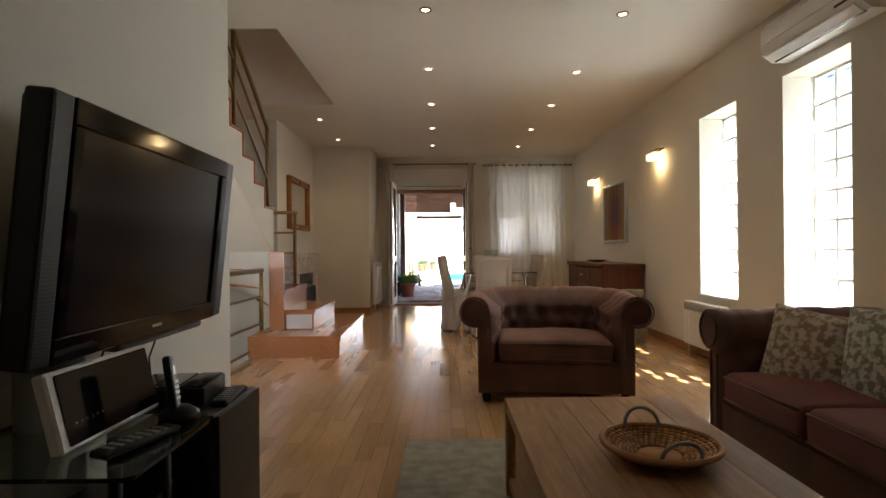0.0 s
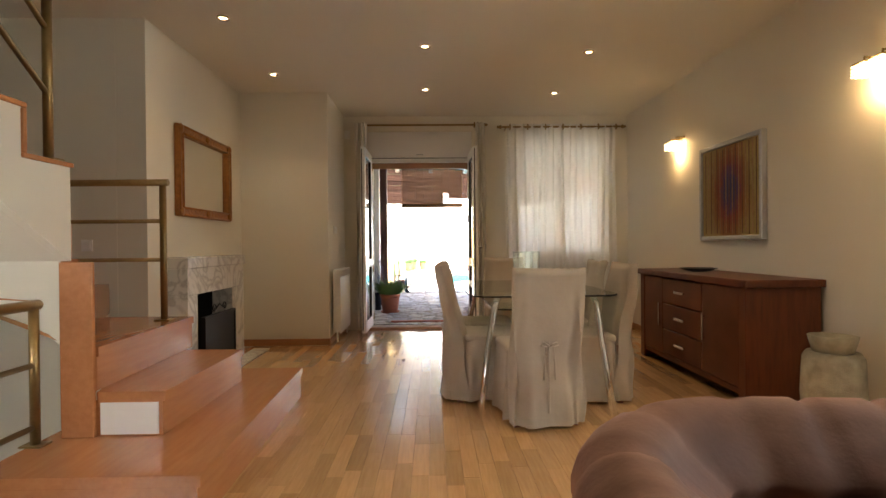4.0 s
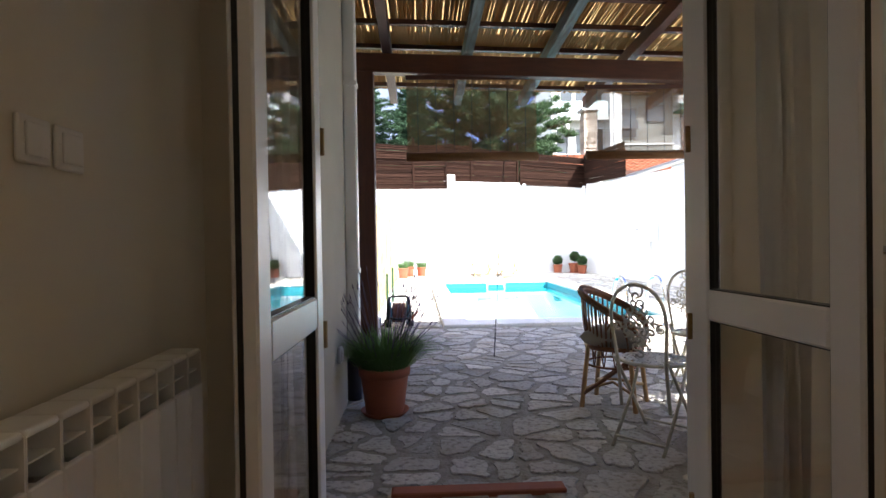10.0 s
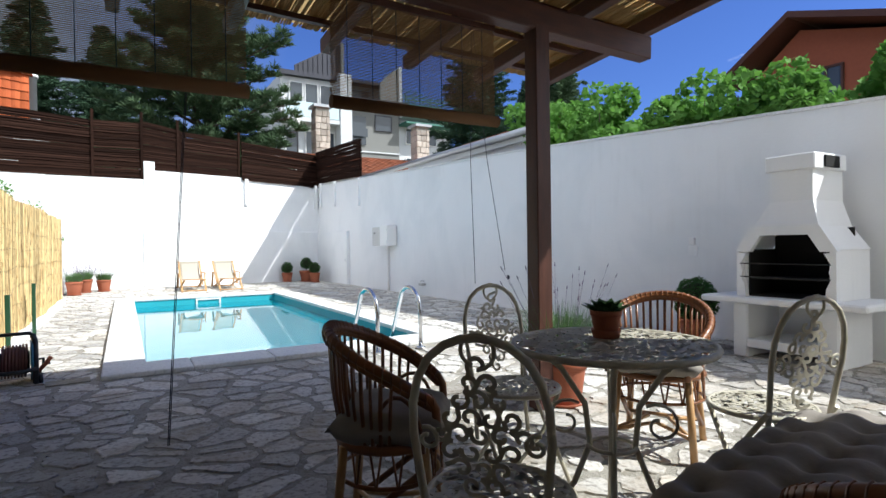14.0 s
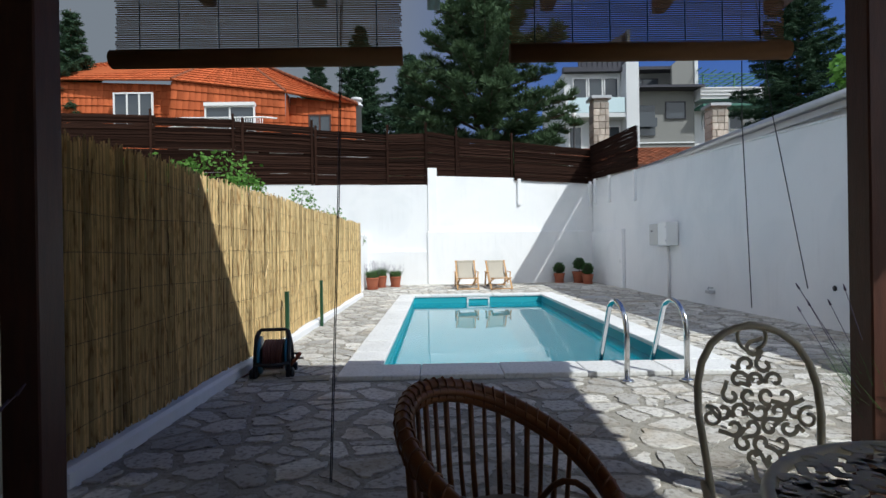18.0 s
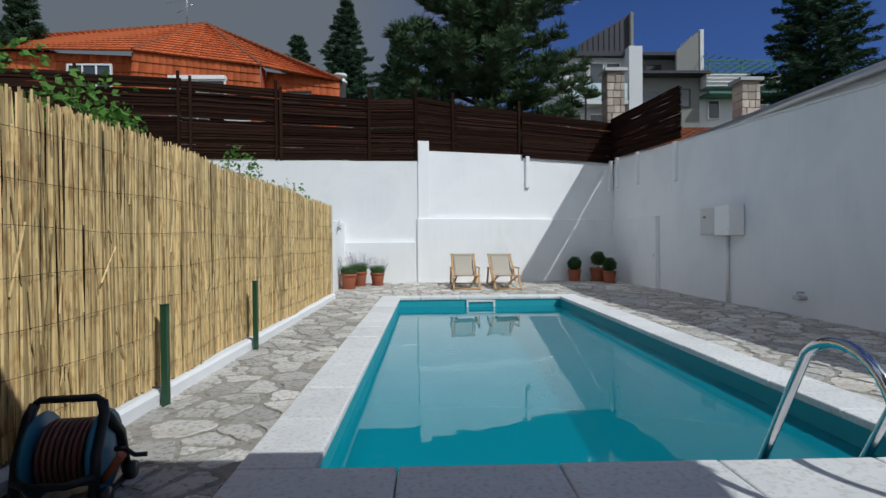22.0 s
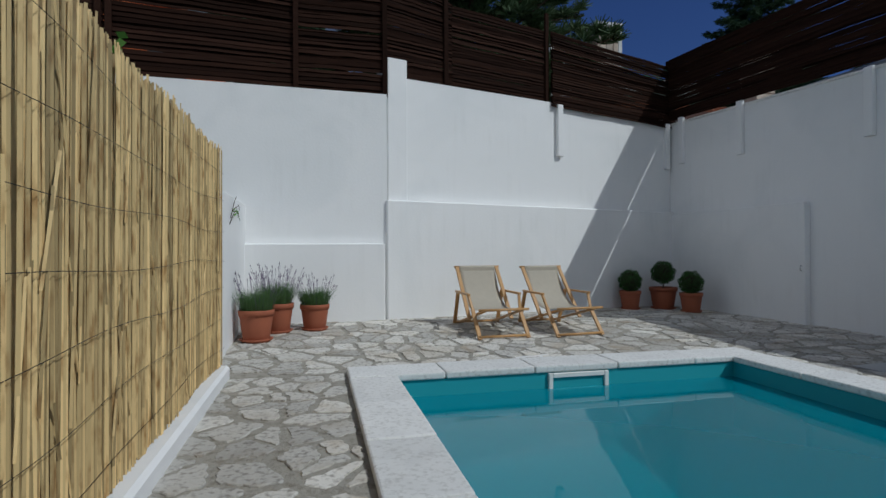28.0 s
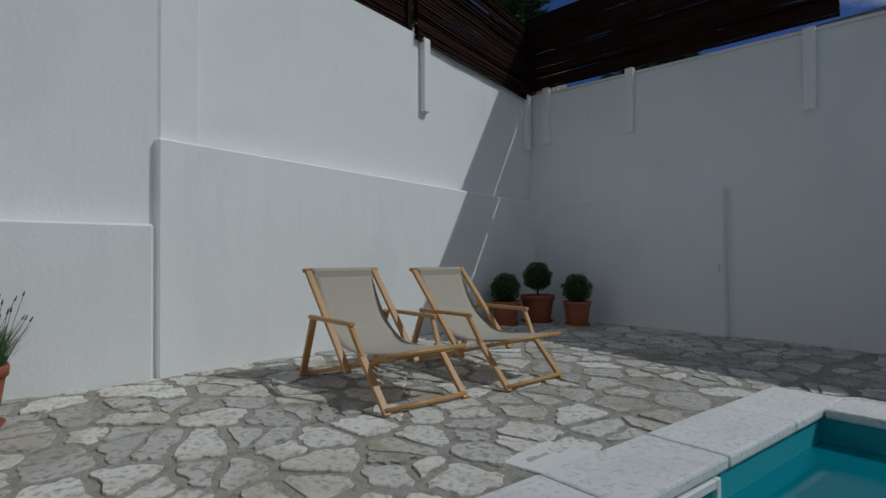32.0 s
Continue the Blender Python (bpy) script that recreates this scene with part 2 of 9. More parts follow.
add_streaks(M_RENDER, (0.56, 0.56, 0.54), 0.16)
# beige paint, with the side wall's shade darkened into the colour
M_BEIGE = mat("shade_darkened_beige_render", (0.44, 0.40, 0.32), 0.9, var=0.2, scale=2.0, bump=0.12, bscale=40, stain=0.25, sscale=1.0)
M_PLANK = mat("oak_plank", (0.48, 0.28, 0.125), 0.22, var=0.55, scale=5, stretch=(16, 1.1, 16), color2=(0.34, 0.18, 0.075), rand=0.20, island=0.20, bump=0.05, bscale=40, spec=0.6, coat=0.7)
M_STEP = mat("beech_step", (0.50, 0.21, 0.085), 0.26, var=0.4, scale=4, stretch=(9, 1.0, 9), color2=(0.36, 0.13, 0.05), spec=0.5, coat=0.3)
M_BASEB = mat("baseboard_wood", (0.40, 0.19, 0.085), 0.35, var=0.3, scale=6, stretch=(1, 1, 9))
M_BRASS = mat("aged_brass", (0.34, 0.23, 0.10), 0.42, metal=0.85, var=0.3, scale=30)
M_CHROME = mat("chrome", (0.75, 0.75, 0.76), 0.12, metal=1.0)
M_STEEL = mat("polished_steel", (0.66, 0.67, 0.68), 0.16, metal=1.0, var=0.1, scale=40)
M_PVC = mat("white_pvc", (0.80, 0.79, 0.77), 0.35)
M_WHITE = mat("white_enamel", (0.82, 0.80, 0.76), 0.35, var=0.05)
M_BLACK = mat("black_plastic", (0.018, 0.018, 0.020), 0.38)
M_GLOSSB = mat("gloss_black", (0.006, 0.006, 0.008), 0.08)
M_SCREEN = mat("tv_screen", (0.012, 0.012, 0.014), 0.16, spec=0.45)
M_SILVER = mat("silver_plastic", (0.45, 0.45, 0.46), 0.35, metal=0.6)
M_TGLASS = mat("table_glass", (0.80, 0.93, 0.88), 0.02, trans=1.0, ior=1.5)
# grey tint stands in for dimmer daylight seen through the clear blocks
M_BLOCK = mat("glass_block", (0.36, 0.42, 0.43), 0.12, trans=1.0, ior=1.35, bump=0.6, bscale=14)
M_PANE = mat("window_pane", (0.98, 0.99, 0.99), 0.0, trans=1.0, ior=1.45)
M_MIRROR = mat("mirror", (0.86, 0.86, 0.84), 0.01, metal=1.0)
M_GILT = mat("bronze_gilt", (0.40, 0.165, 0.04), 0.42, metal=0.45, var=0.55, scale=24, color2=(0.13, 0.05, 0.018), bump=0.5, bscale=45)
M_LEATHER = mat("brown_suede", (0.165, 0.080, 0.056), 0.62, sheen=0.4, var=0.7, scale=7, color2=(0.070, 0.032, 0.025), bump=0.12, bscale=90, stain=0.3, sscale=3)
M_CUSHION = mat("maroon_suede", (0.22, 0.082, 0.074), 0.65, sheen=0.4, var=0.35, scale=4, color2=(0.10, 0.038, 0.035), bump=0.10, bscale=90)
M_RUSTIC = mat("rustic_wood", (0.47, 0.265, 0.13), 0.5, var=0.6, scale=4, stretch=(14, 1.2, 14), color2=(0.25, 0.125, 0.058), rand=0.2, bump=0.15, bscale=25)
M_ACACIA = mat("dark_acacia", (0.150, 0.040, 0.015), 0.45, var=0.6, scale=4, stretch=(10, 1.2, 1.2), color2=(0.070, 0.019, 0.008), coat=0.05, rand=0.15)
M_CANVAS = mat("white_slipcover", (0.47, 0.405, 0.335), 0.9, var=0.2, scale=6, bump=0.9, bscale=7)
M_SHEER = sheer("sheer_curtain", (0.80, 0.77, 0.71), 0.42, 0.96)
M_CURT = sheer("side_curtain", (0.78, 0.74, 0.67), 0.35)
M_MARBLE = marble_mat()
M_SOOT = mat("soot", (0.010, 0.009, 0.008), 0.9, var=0.3)
M_IRON = mat("black_iron", (0.014, 0.013, 0.012), 0.5, metal=0.4)
M_RUG = mat("grey_green_rug", (0.40, 0.365, 0.285), 0.95, var=0.6, scale=14, color2=(0.17, 0.155, 0.12), bump=0.8, bscale=160)
M_RATTAN = mat("basket_cane", (0.62, 0.31, 0.12), 0.6, var=0.5, scale=20, island=0.3)
M_LAMPGLOW = mat("halogen_bulb", (1, 0.9, 0.7), 0.4, emit=(1.0, 0.80, 0.50), power=4.0)
M_CRYSTAL = mat("lit_crystal", (1.0, 0.93, 0.75), 0.1, emit=(1.0, 0.70, 0.34), power=0.28)
M_STONE = mat("flagstone", (0.505, 0.485, 0.445), 0.85, spec=0.25, var=0.85, scale=34, edge=(0.50, 0.68), color2=(0.23, 0.21, 0.185), rand=0.22, island=0.26, bump=1.0, bscale=26, stain=0.8, sscale=2.2, scol=(0.28, 0.22, 0.145))
M_GROUT = mat("grey_mortar", (0.355, 0.335, 0.29), 0.95, spec=0.1, var=0.75, scale=18, edge=(0.48, 0.70), color2=(0.20, 0.175, 0.135), bump=1.0, bscale=60)
M_COPE = mat("white_coping", (0.76, 0.755, 0.735), 0.85, spec=0.3, var=0.6, scale=40, edge=(0.5, 0.68), color2=(0.50, 0.49, 0.46), stain=0.4, sscale=3, rand=0.06, bump=0.25, bscale=45)
M_POOL = mat("turquoise_liner", (0.035, 0.36, 0.42), 0.5, var=0.15, scale=1.0, color2=(0.025, 0.30, 0.36))
M_TIMBER = mat("brown_stained_timber", (0.085, 0.030, 0.018), 0.5, var=0.55, scale=4, stretch=(1.5, 10, 10), color2=(0.035, 0.014, 0.009), bump=0.15, bscale=30)
M_TIMBERV = mat("brown_stained_post", (0.085, 0.030, 0.018), 0.5, var=0.55, scale=4, stretch=(10, 10, 1.2), color2=(0.035, 0.014, 0.009), bump=0.15, bscale=30)
M_SLAT = mat("dark_fence_slat", (0.030, 0.0145, 0.0100), 0.8, spec=0.05, var=0.5, scale=4, stretch=(1, 12, 12), color2=(0.011, 0.006, 0.0045), rand=0.45, island=0.3)
M_REED = mat("straw_reed", (0.60, 0.445, 0.215), 0.55, var=0.9, scale=30, stretch=(1, 1, 0.30), edge=(0.50, 0.72), color2=(0.27, 0.14, 0.045), island=0.5, spec=0.3)
M_REEDROOF = sheer("roof_reed", (0.46, 0.29, 0.115), 0.42)
M_COVER = sheer("translucent_roof_sheet", (0.46, 0.32, 0.14), 0.6)
M_BAMBOO = sheer("bamboo_slat", (0.22, 0.115, 0.05), 0.4)
M_TERRA = mat("terracotta", (0.36, 0.11, 0.055), 0.75, var=0.35, scale=9, color2=(0.28, 0.09, 0.05), bump=0.1, bscale=60, stain=0.3, sscale=5)
M_SOIL_CORE = mat("potting_soil_and_shaded_core", (0.035, 0.024, 0.017), 0.95, var=0.5, scale=30, bump=0.8, bscale=60)
M_GREEND = sheer("box_leaf", (0.045, 0.12, 0.028), 0.25)
M_GREENG = sheer("grass_leaf", (0.15, 0.27, 0.085), 0.35)
M_GREENP = sheer("pine_needles", (0.066, 0.115, 0.050), 0.2)
M_GREENF = sheer("fir_needles", (0.030, 0.070, 0.032), 0.15)
M_GREENV = sheer("vine_leaf", (0.13, 0.29, 0.05), 0.4)
M_LAV = sheer("lavender_leaf", (0.10, 0.19, 0.065), 0.3)
M_BUD = mat("lavender_bud", (0.13, 0.10, 0.16), 0.8, island=0.2)
M_BARK = mat("bark", (0.10, 0.07, 0.05), 0.9, var=0.5, scale=10, bump=0.8, bscale=12)
M_TILE = mat("orange_roof_tile", (0.44, 0.115, 0.045), 0.9, spec=0.0, var=0.35, scale=3, color2=(0.30, 0.07, 0.035), rand=0.12, island=0.20)
M_OLDTILE = mat("weathered_roof_tile", (0.27, 0.10, 0.055), 0.9, spec=0.1, var=0.5, scale=3, color2=(0.14, 0.075, 0.05), island=0.25)
M_IVORY = mat("cream_painted_iron", (0.62, 0.58, 0.46), 0.5, metal=0.1, var=0.4, scale=24, color2=(0.33, 0.28, 0.19), bump=0.1, bscale=60)
M_CANE = mat("varnished_cane", (0.23, 0.088, 0.030), 0.35, var=0.5, scale=9, color2=(0.10, 0.036, 0.014), coat=0.25, island=0.25)
M_PALECANE = mat("pale_cane", (0.48, 0.28, 0.12), 0.4, var=0.4, scale=10, color2=(0.33, 0.17, 0.07), coat=0.2, island=0.15)
M_GREYCUSH = mat("grey_cushion", (0.31, 0.28, 0.245), 0.9, var=0.2, scale=9, bump=0.5, bscale=18)
M_DECKWOOD = mat("deckchair_beech", (0.52, 0.30, 0.12), 0.45, var=0.4, scale=6, stretch=(6, 6, 1), color2=(0.38, 0.19, 0.07))
M_SLING = sheer("deckchair_canvas", (0.56, 0.51, 0.42), 0.2)
M_GREYBOX = mat("grey_cabinet_metal", (0.50, 0.50, 0.49), 0.45, metal=0.3, var=0.08)
M_GREENPOST = mat("green_painted_steel", (0.022, 0.075, 0.035), 0.5, var=0.3, scale=20)
M_ZINC = mat("galvanised_sheet", (0.45, 0.46, 0.47), 0.4, metal=0.7, var=0.2)
M_FACADE = mat("white_facade", (0.62, 0.63, 0.63), 0.9, var=0.08, scale=1)
# grey paint, darkened further for the shade on the far fronts
M_GREYFAC = mat("shade_darkened_grey_facade", (0.22, 0.22, 0.205), 0.9, var=0.1, scale=1)
M_DARKMETAL = mat("dark_sheet_metal", (0.045, 0.045, 0.055), 0.5, metal=0.4)
M_DARKWIN = mat("dark_window_glass", (0.05, 0.06, 0.07), 0.06, spec=0.8)
M_EARTH = mat("dry_ground", (0.16, 0.14, 0.09), 0.95, var=0.5, scale=0.5, color2=(0.08, 0.11, 0.04))
M_HOSE = mat("brown_hose", (0.14, 0.055, 0.045), 0.5, island=0.15)
M_BLUE = mat("blue_plastic", (0.025, 0.15, 0.24), 0.4)


def water_mat():
    m = bpy.data.materials.new("pool_water")
    m.use_nodes = True
    n, l = m.node_tree.nodes, m.node_tree.links
    b = n["Principled BSDF"]
    b.inputs["Base Color"].default_value = (0.015, 0.30, 0.38, 1)
    b.inputs["Roughness"].default_value, b.inputs["IOR"].default_value, b.inputs["Transmission Weight"].default_value = 0.0, 1.33, 0.42
    t = n.new("ShaderNodeTexNoise")
    t.inputs["Scale"].default_value, t.inputs["Detail"].default_value = 1.6, 2
    co = n.new("ShaderNodeTexCoord")
    l.new(co.outputs["Object"], t.inputs["Vector"])
    u = n.new("ShaderNodeBump")
    u.inputs["Strength"].default_value, u.inputs["Distance"].default_value = 0.10, 0.03
    l.new(t.outputs["Fac"], u.inputs["Height"])
    l.new(u.outputs["Normal"], b.inputs["Normal"])
    return m


M_WATER = water_mat()


def thin_glass():
    """Thin clear glass: mostly see-through with a faint gloss."""
    m = bpy.data.materials.new("thin_clear_glass")
    m.use_nodes = True
    n, l = m.node_tree.nodes, m.node_tree.links
    g, t, x = n.new("ShaderNodeBsdfGlossy"), n.new("ShaderNodeBsdfTransparent"), n.new("ShaderNodeMixShader")
    g.inputs["Roughness"].default_value = 0.03
    t.inputs["Color"].default_value = (0.95, 0.97, 0.96, 1)
    x.inputs["Fac"].default_value = 0.07
    l.new(t.outputs["BSDF"], x.inputs[1])
    l.new(g.outputs["BSDF"], x.inputs[2])
    l.new(x.outputs["Shader"], n["Material Output"].inputs["Surface"])
    return m


M_THIN = thin_glass()


# ---- builders ----
def mesh_of(name, bm, material, smooth=False):
    me = bpy.data.meshes.new(name)
    bm.to_mesh(me)
    bm.free()
    me.materials.append(material)
    if smooth:
        for p in me.polygons:
            p.use_smooth = True
    return me


def part(name, bm, material, parent=None, label="", smooth=False):
    """A bmesh (or a mesh) as ONE object, under a thing or under a part."""
    me = bm if isinstance(bm, bpy.types.Mesh) else mesh_of(name, bm, material, smooth)
    ob = new(name, me)
    if parent is not None:
        ob.parent = parent
    if label:
        ob["label"] = label
    return ob


def thing(name, label, category, m=None, group="", kind=""):
    ob = new(name)
    ob.empty_display_size = 0.1
    if m is not None:
        ob.matrix_world = m
    return tagged(ob, label, category, group, kind)


def solid(name, bm, material, label, category, group="", kind="", m=None, smooth=False):
    ob = part(name, bm, material, None, "", smooth)
    if m is not None:
        ob.matrix_world = m
    return tagged(ob, label, category, group, kind)


def box(x0, x1, y0, y1, z0, z1, bevel=0.0, bm=None, m=None, seg=1):
    """A box, into bm if given; edges rounded by bevel."""
    b = bmesh.new()
    v = bmesh.ops.create_cube(b, size=1.0)["verts"]
    for p in v:
        p.co = Vector(((x0 + x1) / 2 + p.co.x * (x1 - x0), (y0 + y1) / 2 + p.co.y * (y1 - y0), (z0 + z1) / 2 + p.co.z * (z1 - z0)))
    if bevel:
        bmesh.ops.bevel(b, geom=b.edges[:], offset=bevel, segments=seg, affect="EDGES", profile=0.5)
    if m is not None:
        bmesh.ops.transform(b, matrix=m, verts=b.verts[:])
    if bm is None:
        return b
    return pour(b, bm)


def pour(b, bm):
    """Adds the bmesh b to bm."""
    ix = {v: bm.verts.new(v.co) for v in b.verts}
    for f in b.faces:
        try:
            g = bm.faces.new([ix[v] for v in f.verts])
            g.smooth = f.smooth
        except ValueError:
            pass
    b.free()
    return bm


def tube(points, r, n=8, bm=None, closed=False, r2=None, cap=True):
    """A round bar along points; r may taper to r2."""
    bm = bm or bmesh.new()
    pts = [Vector(p) for p in points]
    k = len(pts)
    rings, up = [], None
    for i, p in enumerate(pts):
        a = pts[i - 1] if (i or closed) else p
        c = pts[(i + 1) % k] if (i < k - 1 or closed) else p
        d = (c - a).normalized()
        if up is None:
            up = Vector((0, 0, 1)) if abs(d.z) < 0.9 else Vector((1, 0, 0))
        s = d.cross(up)
        if s.length < 1e-5:
            s = d.orthogonal()
        s.normalize()
        up = s.cross(d).normalized()
        rr = r if r2 is None else r + (r2 - r) * i / max(1, k - 1)
        rings.append([bm.verts.new(p + rr * (math.cos(2 * math.pi * j / n) * s + math.sin(2 * math.pi * j / n) * up)) for j in range(n)])
    for i in range(k if closed else k - 1):
        a, c = rings[i], rings[(i + 1) % k]
        for j in range(n):
            f = bm.faces.new((a[j], a[(j + 1) % n], c[(j + 1) % n], c[j]))
            f.smooth = True
    if cap and not closed:
        bm.faces.new(rings[0][::-1])
        bm.faces.new(rings[-1])
    return bm


def lathe(profile, n=24, bm=None, at=(0, 0, 0)):
    """A body turned round z from (radius, height) pairs."""
    bm = bm or bmesh.new()
    rings = []
    for r, z in profile:
        rings.append([bm.verts.new((at[0] + r * math.cos(2 * math.pi * j / n), at[1] + r * math.sin(2 * math.pi * j / n), at[2] + z)) for j in range(n)])
    for a, c in zip(rings, rings[1:]):
        for j in range(n):
            f = bm.faces.new((a[j], a[(j + 1) % n], c[(j + 1) % n], c[j]))
            f.smooth = True
    if profile[0][0] > 1e-4:
        bm.faces.new(rings[0][::-1])
    if profile[-1][0] > 1e-4:
        bm.faces.new(rings[-1])
    return bm


def prism(outline, z0, z1, bm=None, m=None):
    """An outline in x and y drawn up from z0 to z1."""
    b = bmesh.new()
    lo = [b.verts.new((x, y, z0)) for x, y in outline]
    hi = [b.verts.new((x, y, z1)) for x, y in outline]
    b.faces.new(lo[::-1])
    b.faces.new(hi)
    for i in range(len(lo)):
        j = (i + 1) % len(lo)
        b.faces.new((lo[i], lo[j], hi[j], hi[i]))
    if m is not None:
        bmesh.ops.transform(b, matrix=m, verts=b.verts[:])
    if bm is None:
        return b
    return pour(b, bm)


def sheet(fn, nu, nv, thick=0.0):
    """A surface fn(u, v) over the unit square; with thick it gets a back."""
    bm = bmesh.new()
    g = [[bm.verts.new(fn(i / nu, j / nv)) for j in range(nv + 1)] for i in range(nu + 1)]
    for i in range(nu):
        for j in range(nv):
            f = bm.faces.new((g[i][j], g[i + 1][j], g[i + 1][j + 1], g[i][j + 1]))
            f.smooth = True
    if thick:
        bmesh.ops.recalc_face_normals(bm, faces=bm.faces[:])
        bmesh.ops.solidify(bm, geom=bm.faces[:], thickness=thick)
    return bm


def arc(cx, cy, r, a0, a1, n):
    return [(cx + r * math.cos(radians(a0 + (a1 - a0) * i / n)), cy + r * math.sin(radians(a0 + (a1 - a0) * i / n))) for i in range(n + 1)]


def quads_mesh(name, corners, material):
    """Many four-cornered leaves or slips as one mesh; corners: an array (n, 4, 3)."""
    c = np.asarray(corners, float).reshape(-1, 3)
    k = len(c) // 4
    me = bpy.data.meshes.new(name)
    me.from_pydata(c.tolist(), [], np.arange(4 * k).reshape(-1, 4).tolist())
    me.materials.append(material)
    return me


def leaves(rng, centres, size, flat=0.5, slim=0.55):
    """Leaf slips of about that size at the centres, turned at random; slim: their width over their length."""
    k = len(centres)
    a = rng.normal(size=(k, 3))
    a[:, 2] *= flat
    a /= np.linalg.norm(a, axis=1)[:, None]
    b = np.cross(a, rng.normal(size=(k, 3)))
    b /= np.linalg.norm(b, axis=1)[:, None]
    s = (size * rng.uniform(0.6, 1.3, k))[:, None]
    a, b = a * s, b * s * slim
    return np.stack([centres - a, centres - b * 0.9, centres + a, centres + b * 0.9], 1)

# ---- structure: the house ----
FX0, FX1, FY0, FYB = 0.09, 3.80, -1.2, 12.75      # room: television wall, window wall, rear wall, garden wall
HC = 2.80                                          # ceiling height
HALLX = -2.05                                      # far side of the stair hall


def ground(x, y):
    """Height of the paving: level, rising a little towards the far garden wall."""
    t = min(1.0, max(0.0, (y - 25.95) / 1.8))
    a = min(1.0, max(0.0, (6.5 - x) / 5.0))
    return t * (0.03 + 0.088 * a)


def wall(name, bm, label, material=None):
    return solid(name, bm, material or M_WALL, label, "wall", kind="structure")


b = box(FX1, FX1 + 0.36, FY0 - 0.3, 5.66, -0.02, HC + 0.2)
box(FX1, FX1 + 0.36, 6.335, 6.97, -0.02, HC + 0.2, bm=b)
box(FX1, FX1 + 0.36, 7.645, 12.92, -0.02, HC + 0.2, bm=b)
for y0, y1 in ((5.66, 6.335), (6.97, 7.645)):
    box(FX1, FX1 + 0.36, y0, y1, -0.02, 0.575, bm=b)
    box(FX1, FX1 + 0.36, y0, y1, 2.29, HC + 0.2, bm=b)
wall("wall_east", b, "cream-painted plaster wall with two deep glass-block windows")
# garden wall with door and window openings
DX0, DX1, DZ = 0.343, 1.735, 2.60
WX0, WX1, WZ0, WZ1 = 2.32, 3.52, 0.92, 2.50
b = box(-0.95, DX0, FYB, FYB + 0.17, -0.02, HC + 0.2)
box(DX0, DX1, FYB, FYB + 0.17, DZ, HC + 0.2, bm=b)
box(DX1, WX0, FYB, FYB + 0.17, -0.02, HC + 0.2, bm=b)
box(WX0, WX1, FYB, FYB + 0.17, -0.02, WZ0, bm=b)
box(WX0, WX1, FYB, FYB + 0.17, WZ1, HC + 0.2, bm=b)
box(WX1, FX1, FYB, FYB + 0.17, -0.02, HC + 0.2, bm=b)
wall("wall_north", b, "cream-painted garden wall with a glazed double door and a window")
wall("wall_south", box(FX0 - 0.2, FX1 + 0.36, FY0 - 0.3, FY0, -0.02, HC + 0.2), "cream-painted rear wall of the living room")
wall("wall_west", box(FX0 - 0.22, FX0, FY0, 5.41, -0.02, HC + 0.2), "cream-painted wall behind the flat television")
# opening for an unseen window, assumed so that the hall gets light
HX0, HX1, HZ0, HZ1 = -1.75, -0.55, 0.75, 1.95
b = box(HALLX - 0.2, HX0, 5.20, 5.41, -1.9, 5.2)
box(HX1, FX0 - 0.22, 5.20, 5.41, -1.9, 5.2, bm=b)
box(HX0, HX1, 5.20, 5.41, -1.9, HZ0, bm=b)
box(HX0, HX1, 5.20, 5.41, HZ1, 5.2, bm=b)
wall("wall_hall_south", b, "cream-painted end wall of the stair hall with an assumed window")
wall("wall_hall_west", box(HALLX - 0.2, HALLX, 5.41, 9.62, -1.9, 5.2), "cream-painted outer wall of the stair hall")
b = box(HALLX - 0.2, -1.132, 9.62, 9.82, -1.9, 5.2)
box(-1.132, -0.91, 9.622, 9.82, HC + 0.2, 5.2, bm=b)
wall("wall_hall_north", b, "cream-painted wall at the foot of the stairs")
b = box(-1.13, -0.91, 9.62, 11.62, -0.02, 0.10)
box(-1.13, -0.91, 9.62, 10.04, 0.10, 0.70, bm=b)
box(-1.13, -0.91, 10.80, 11.62, 0.10, 0.70, bm=b)
box(-1.13, -0.91, 9.62, 11.62, 0.70, HC + 0.2, bm=b)
wall("wall_mirror", b, "cream-painted chimney wall under the gilt mirror")
wall("wall_breast", box(-0.95, 0.05, 11.62, FYB, -0.02, HC), "cream-painted chimney breast beside the garden door")
# ceiling with the stair opening
b = box(-0.0, FX1 + 0.3, FY0 - 0.3, FYB + 0.2, HC, HC + 0.24)
box(HALLX, -0.0, 8.90, FYB + 0.2, HC, HC + 0.24, bm=b)
box(HALLX, -0.0, 5.2, 6.63, HC, HC + 0.24, bm=b)
# the underside of the next flight slopes up out of the opening
f0 = bmesh.new()
q = [f0.verts.new(p) for p in ((HALLX, 8.90, HC), (0.0, 8.90, HC), (0.0, 6.0, HC + 1.75), (HALLX, 6.0, HC + 1.75), (HALLX, 8.90, HC + 0.25), (0.0, 8.90, HC + 0.25), (0.0, 6.0, HC + 2.0), (HALLX, 6.0, HC + 2.0))]
for k in ((0, 1, 2, 3), (4, 7, 6, 5), (0, 4, 5, 1), (2, 6, 7, 3), (1, 5, 6, 2), (0, 3, 7, 4)):
    f0.faces.new([q[i] for i in k])
pour(f0, b)
solid("ceiling", b, M_CEIL, "white ceiling with recessed halogen lamps and stair opening", "ceiling", kind="structure")
b = box(HALLX, 0.2, 5.2, 9.8, 5.2, 5.4)
solid("ceiling_upper", b, M_CEIL, "white ceiling over the stair hall", "ceiling", kind="structure")
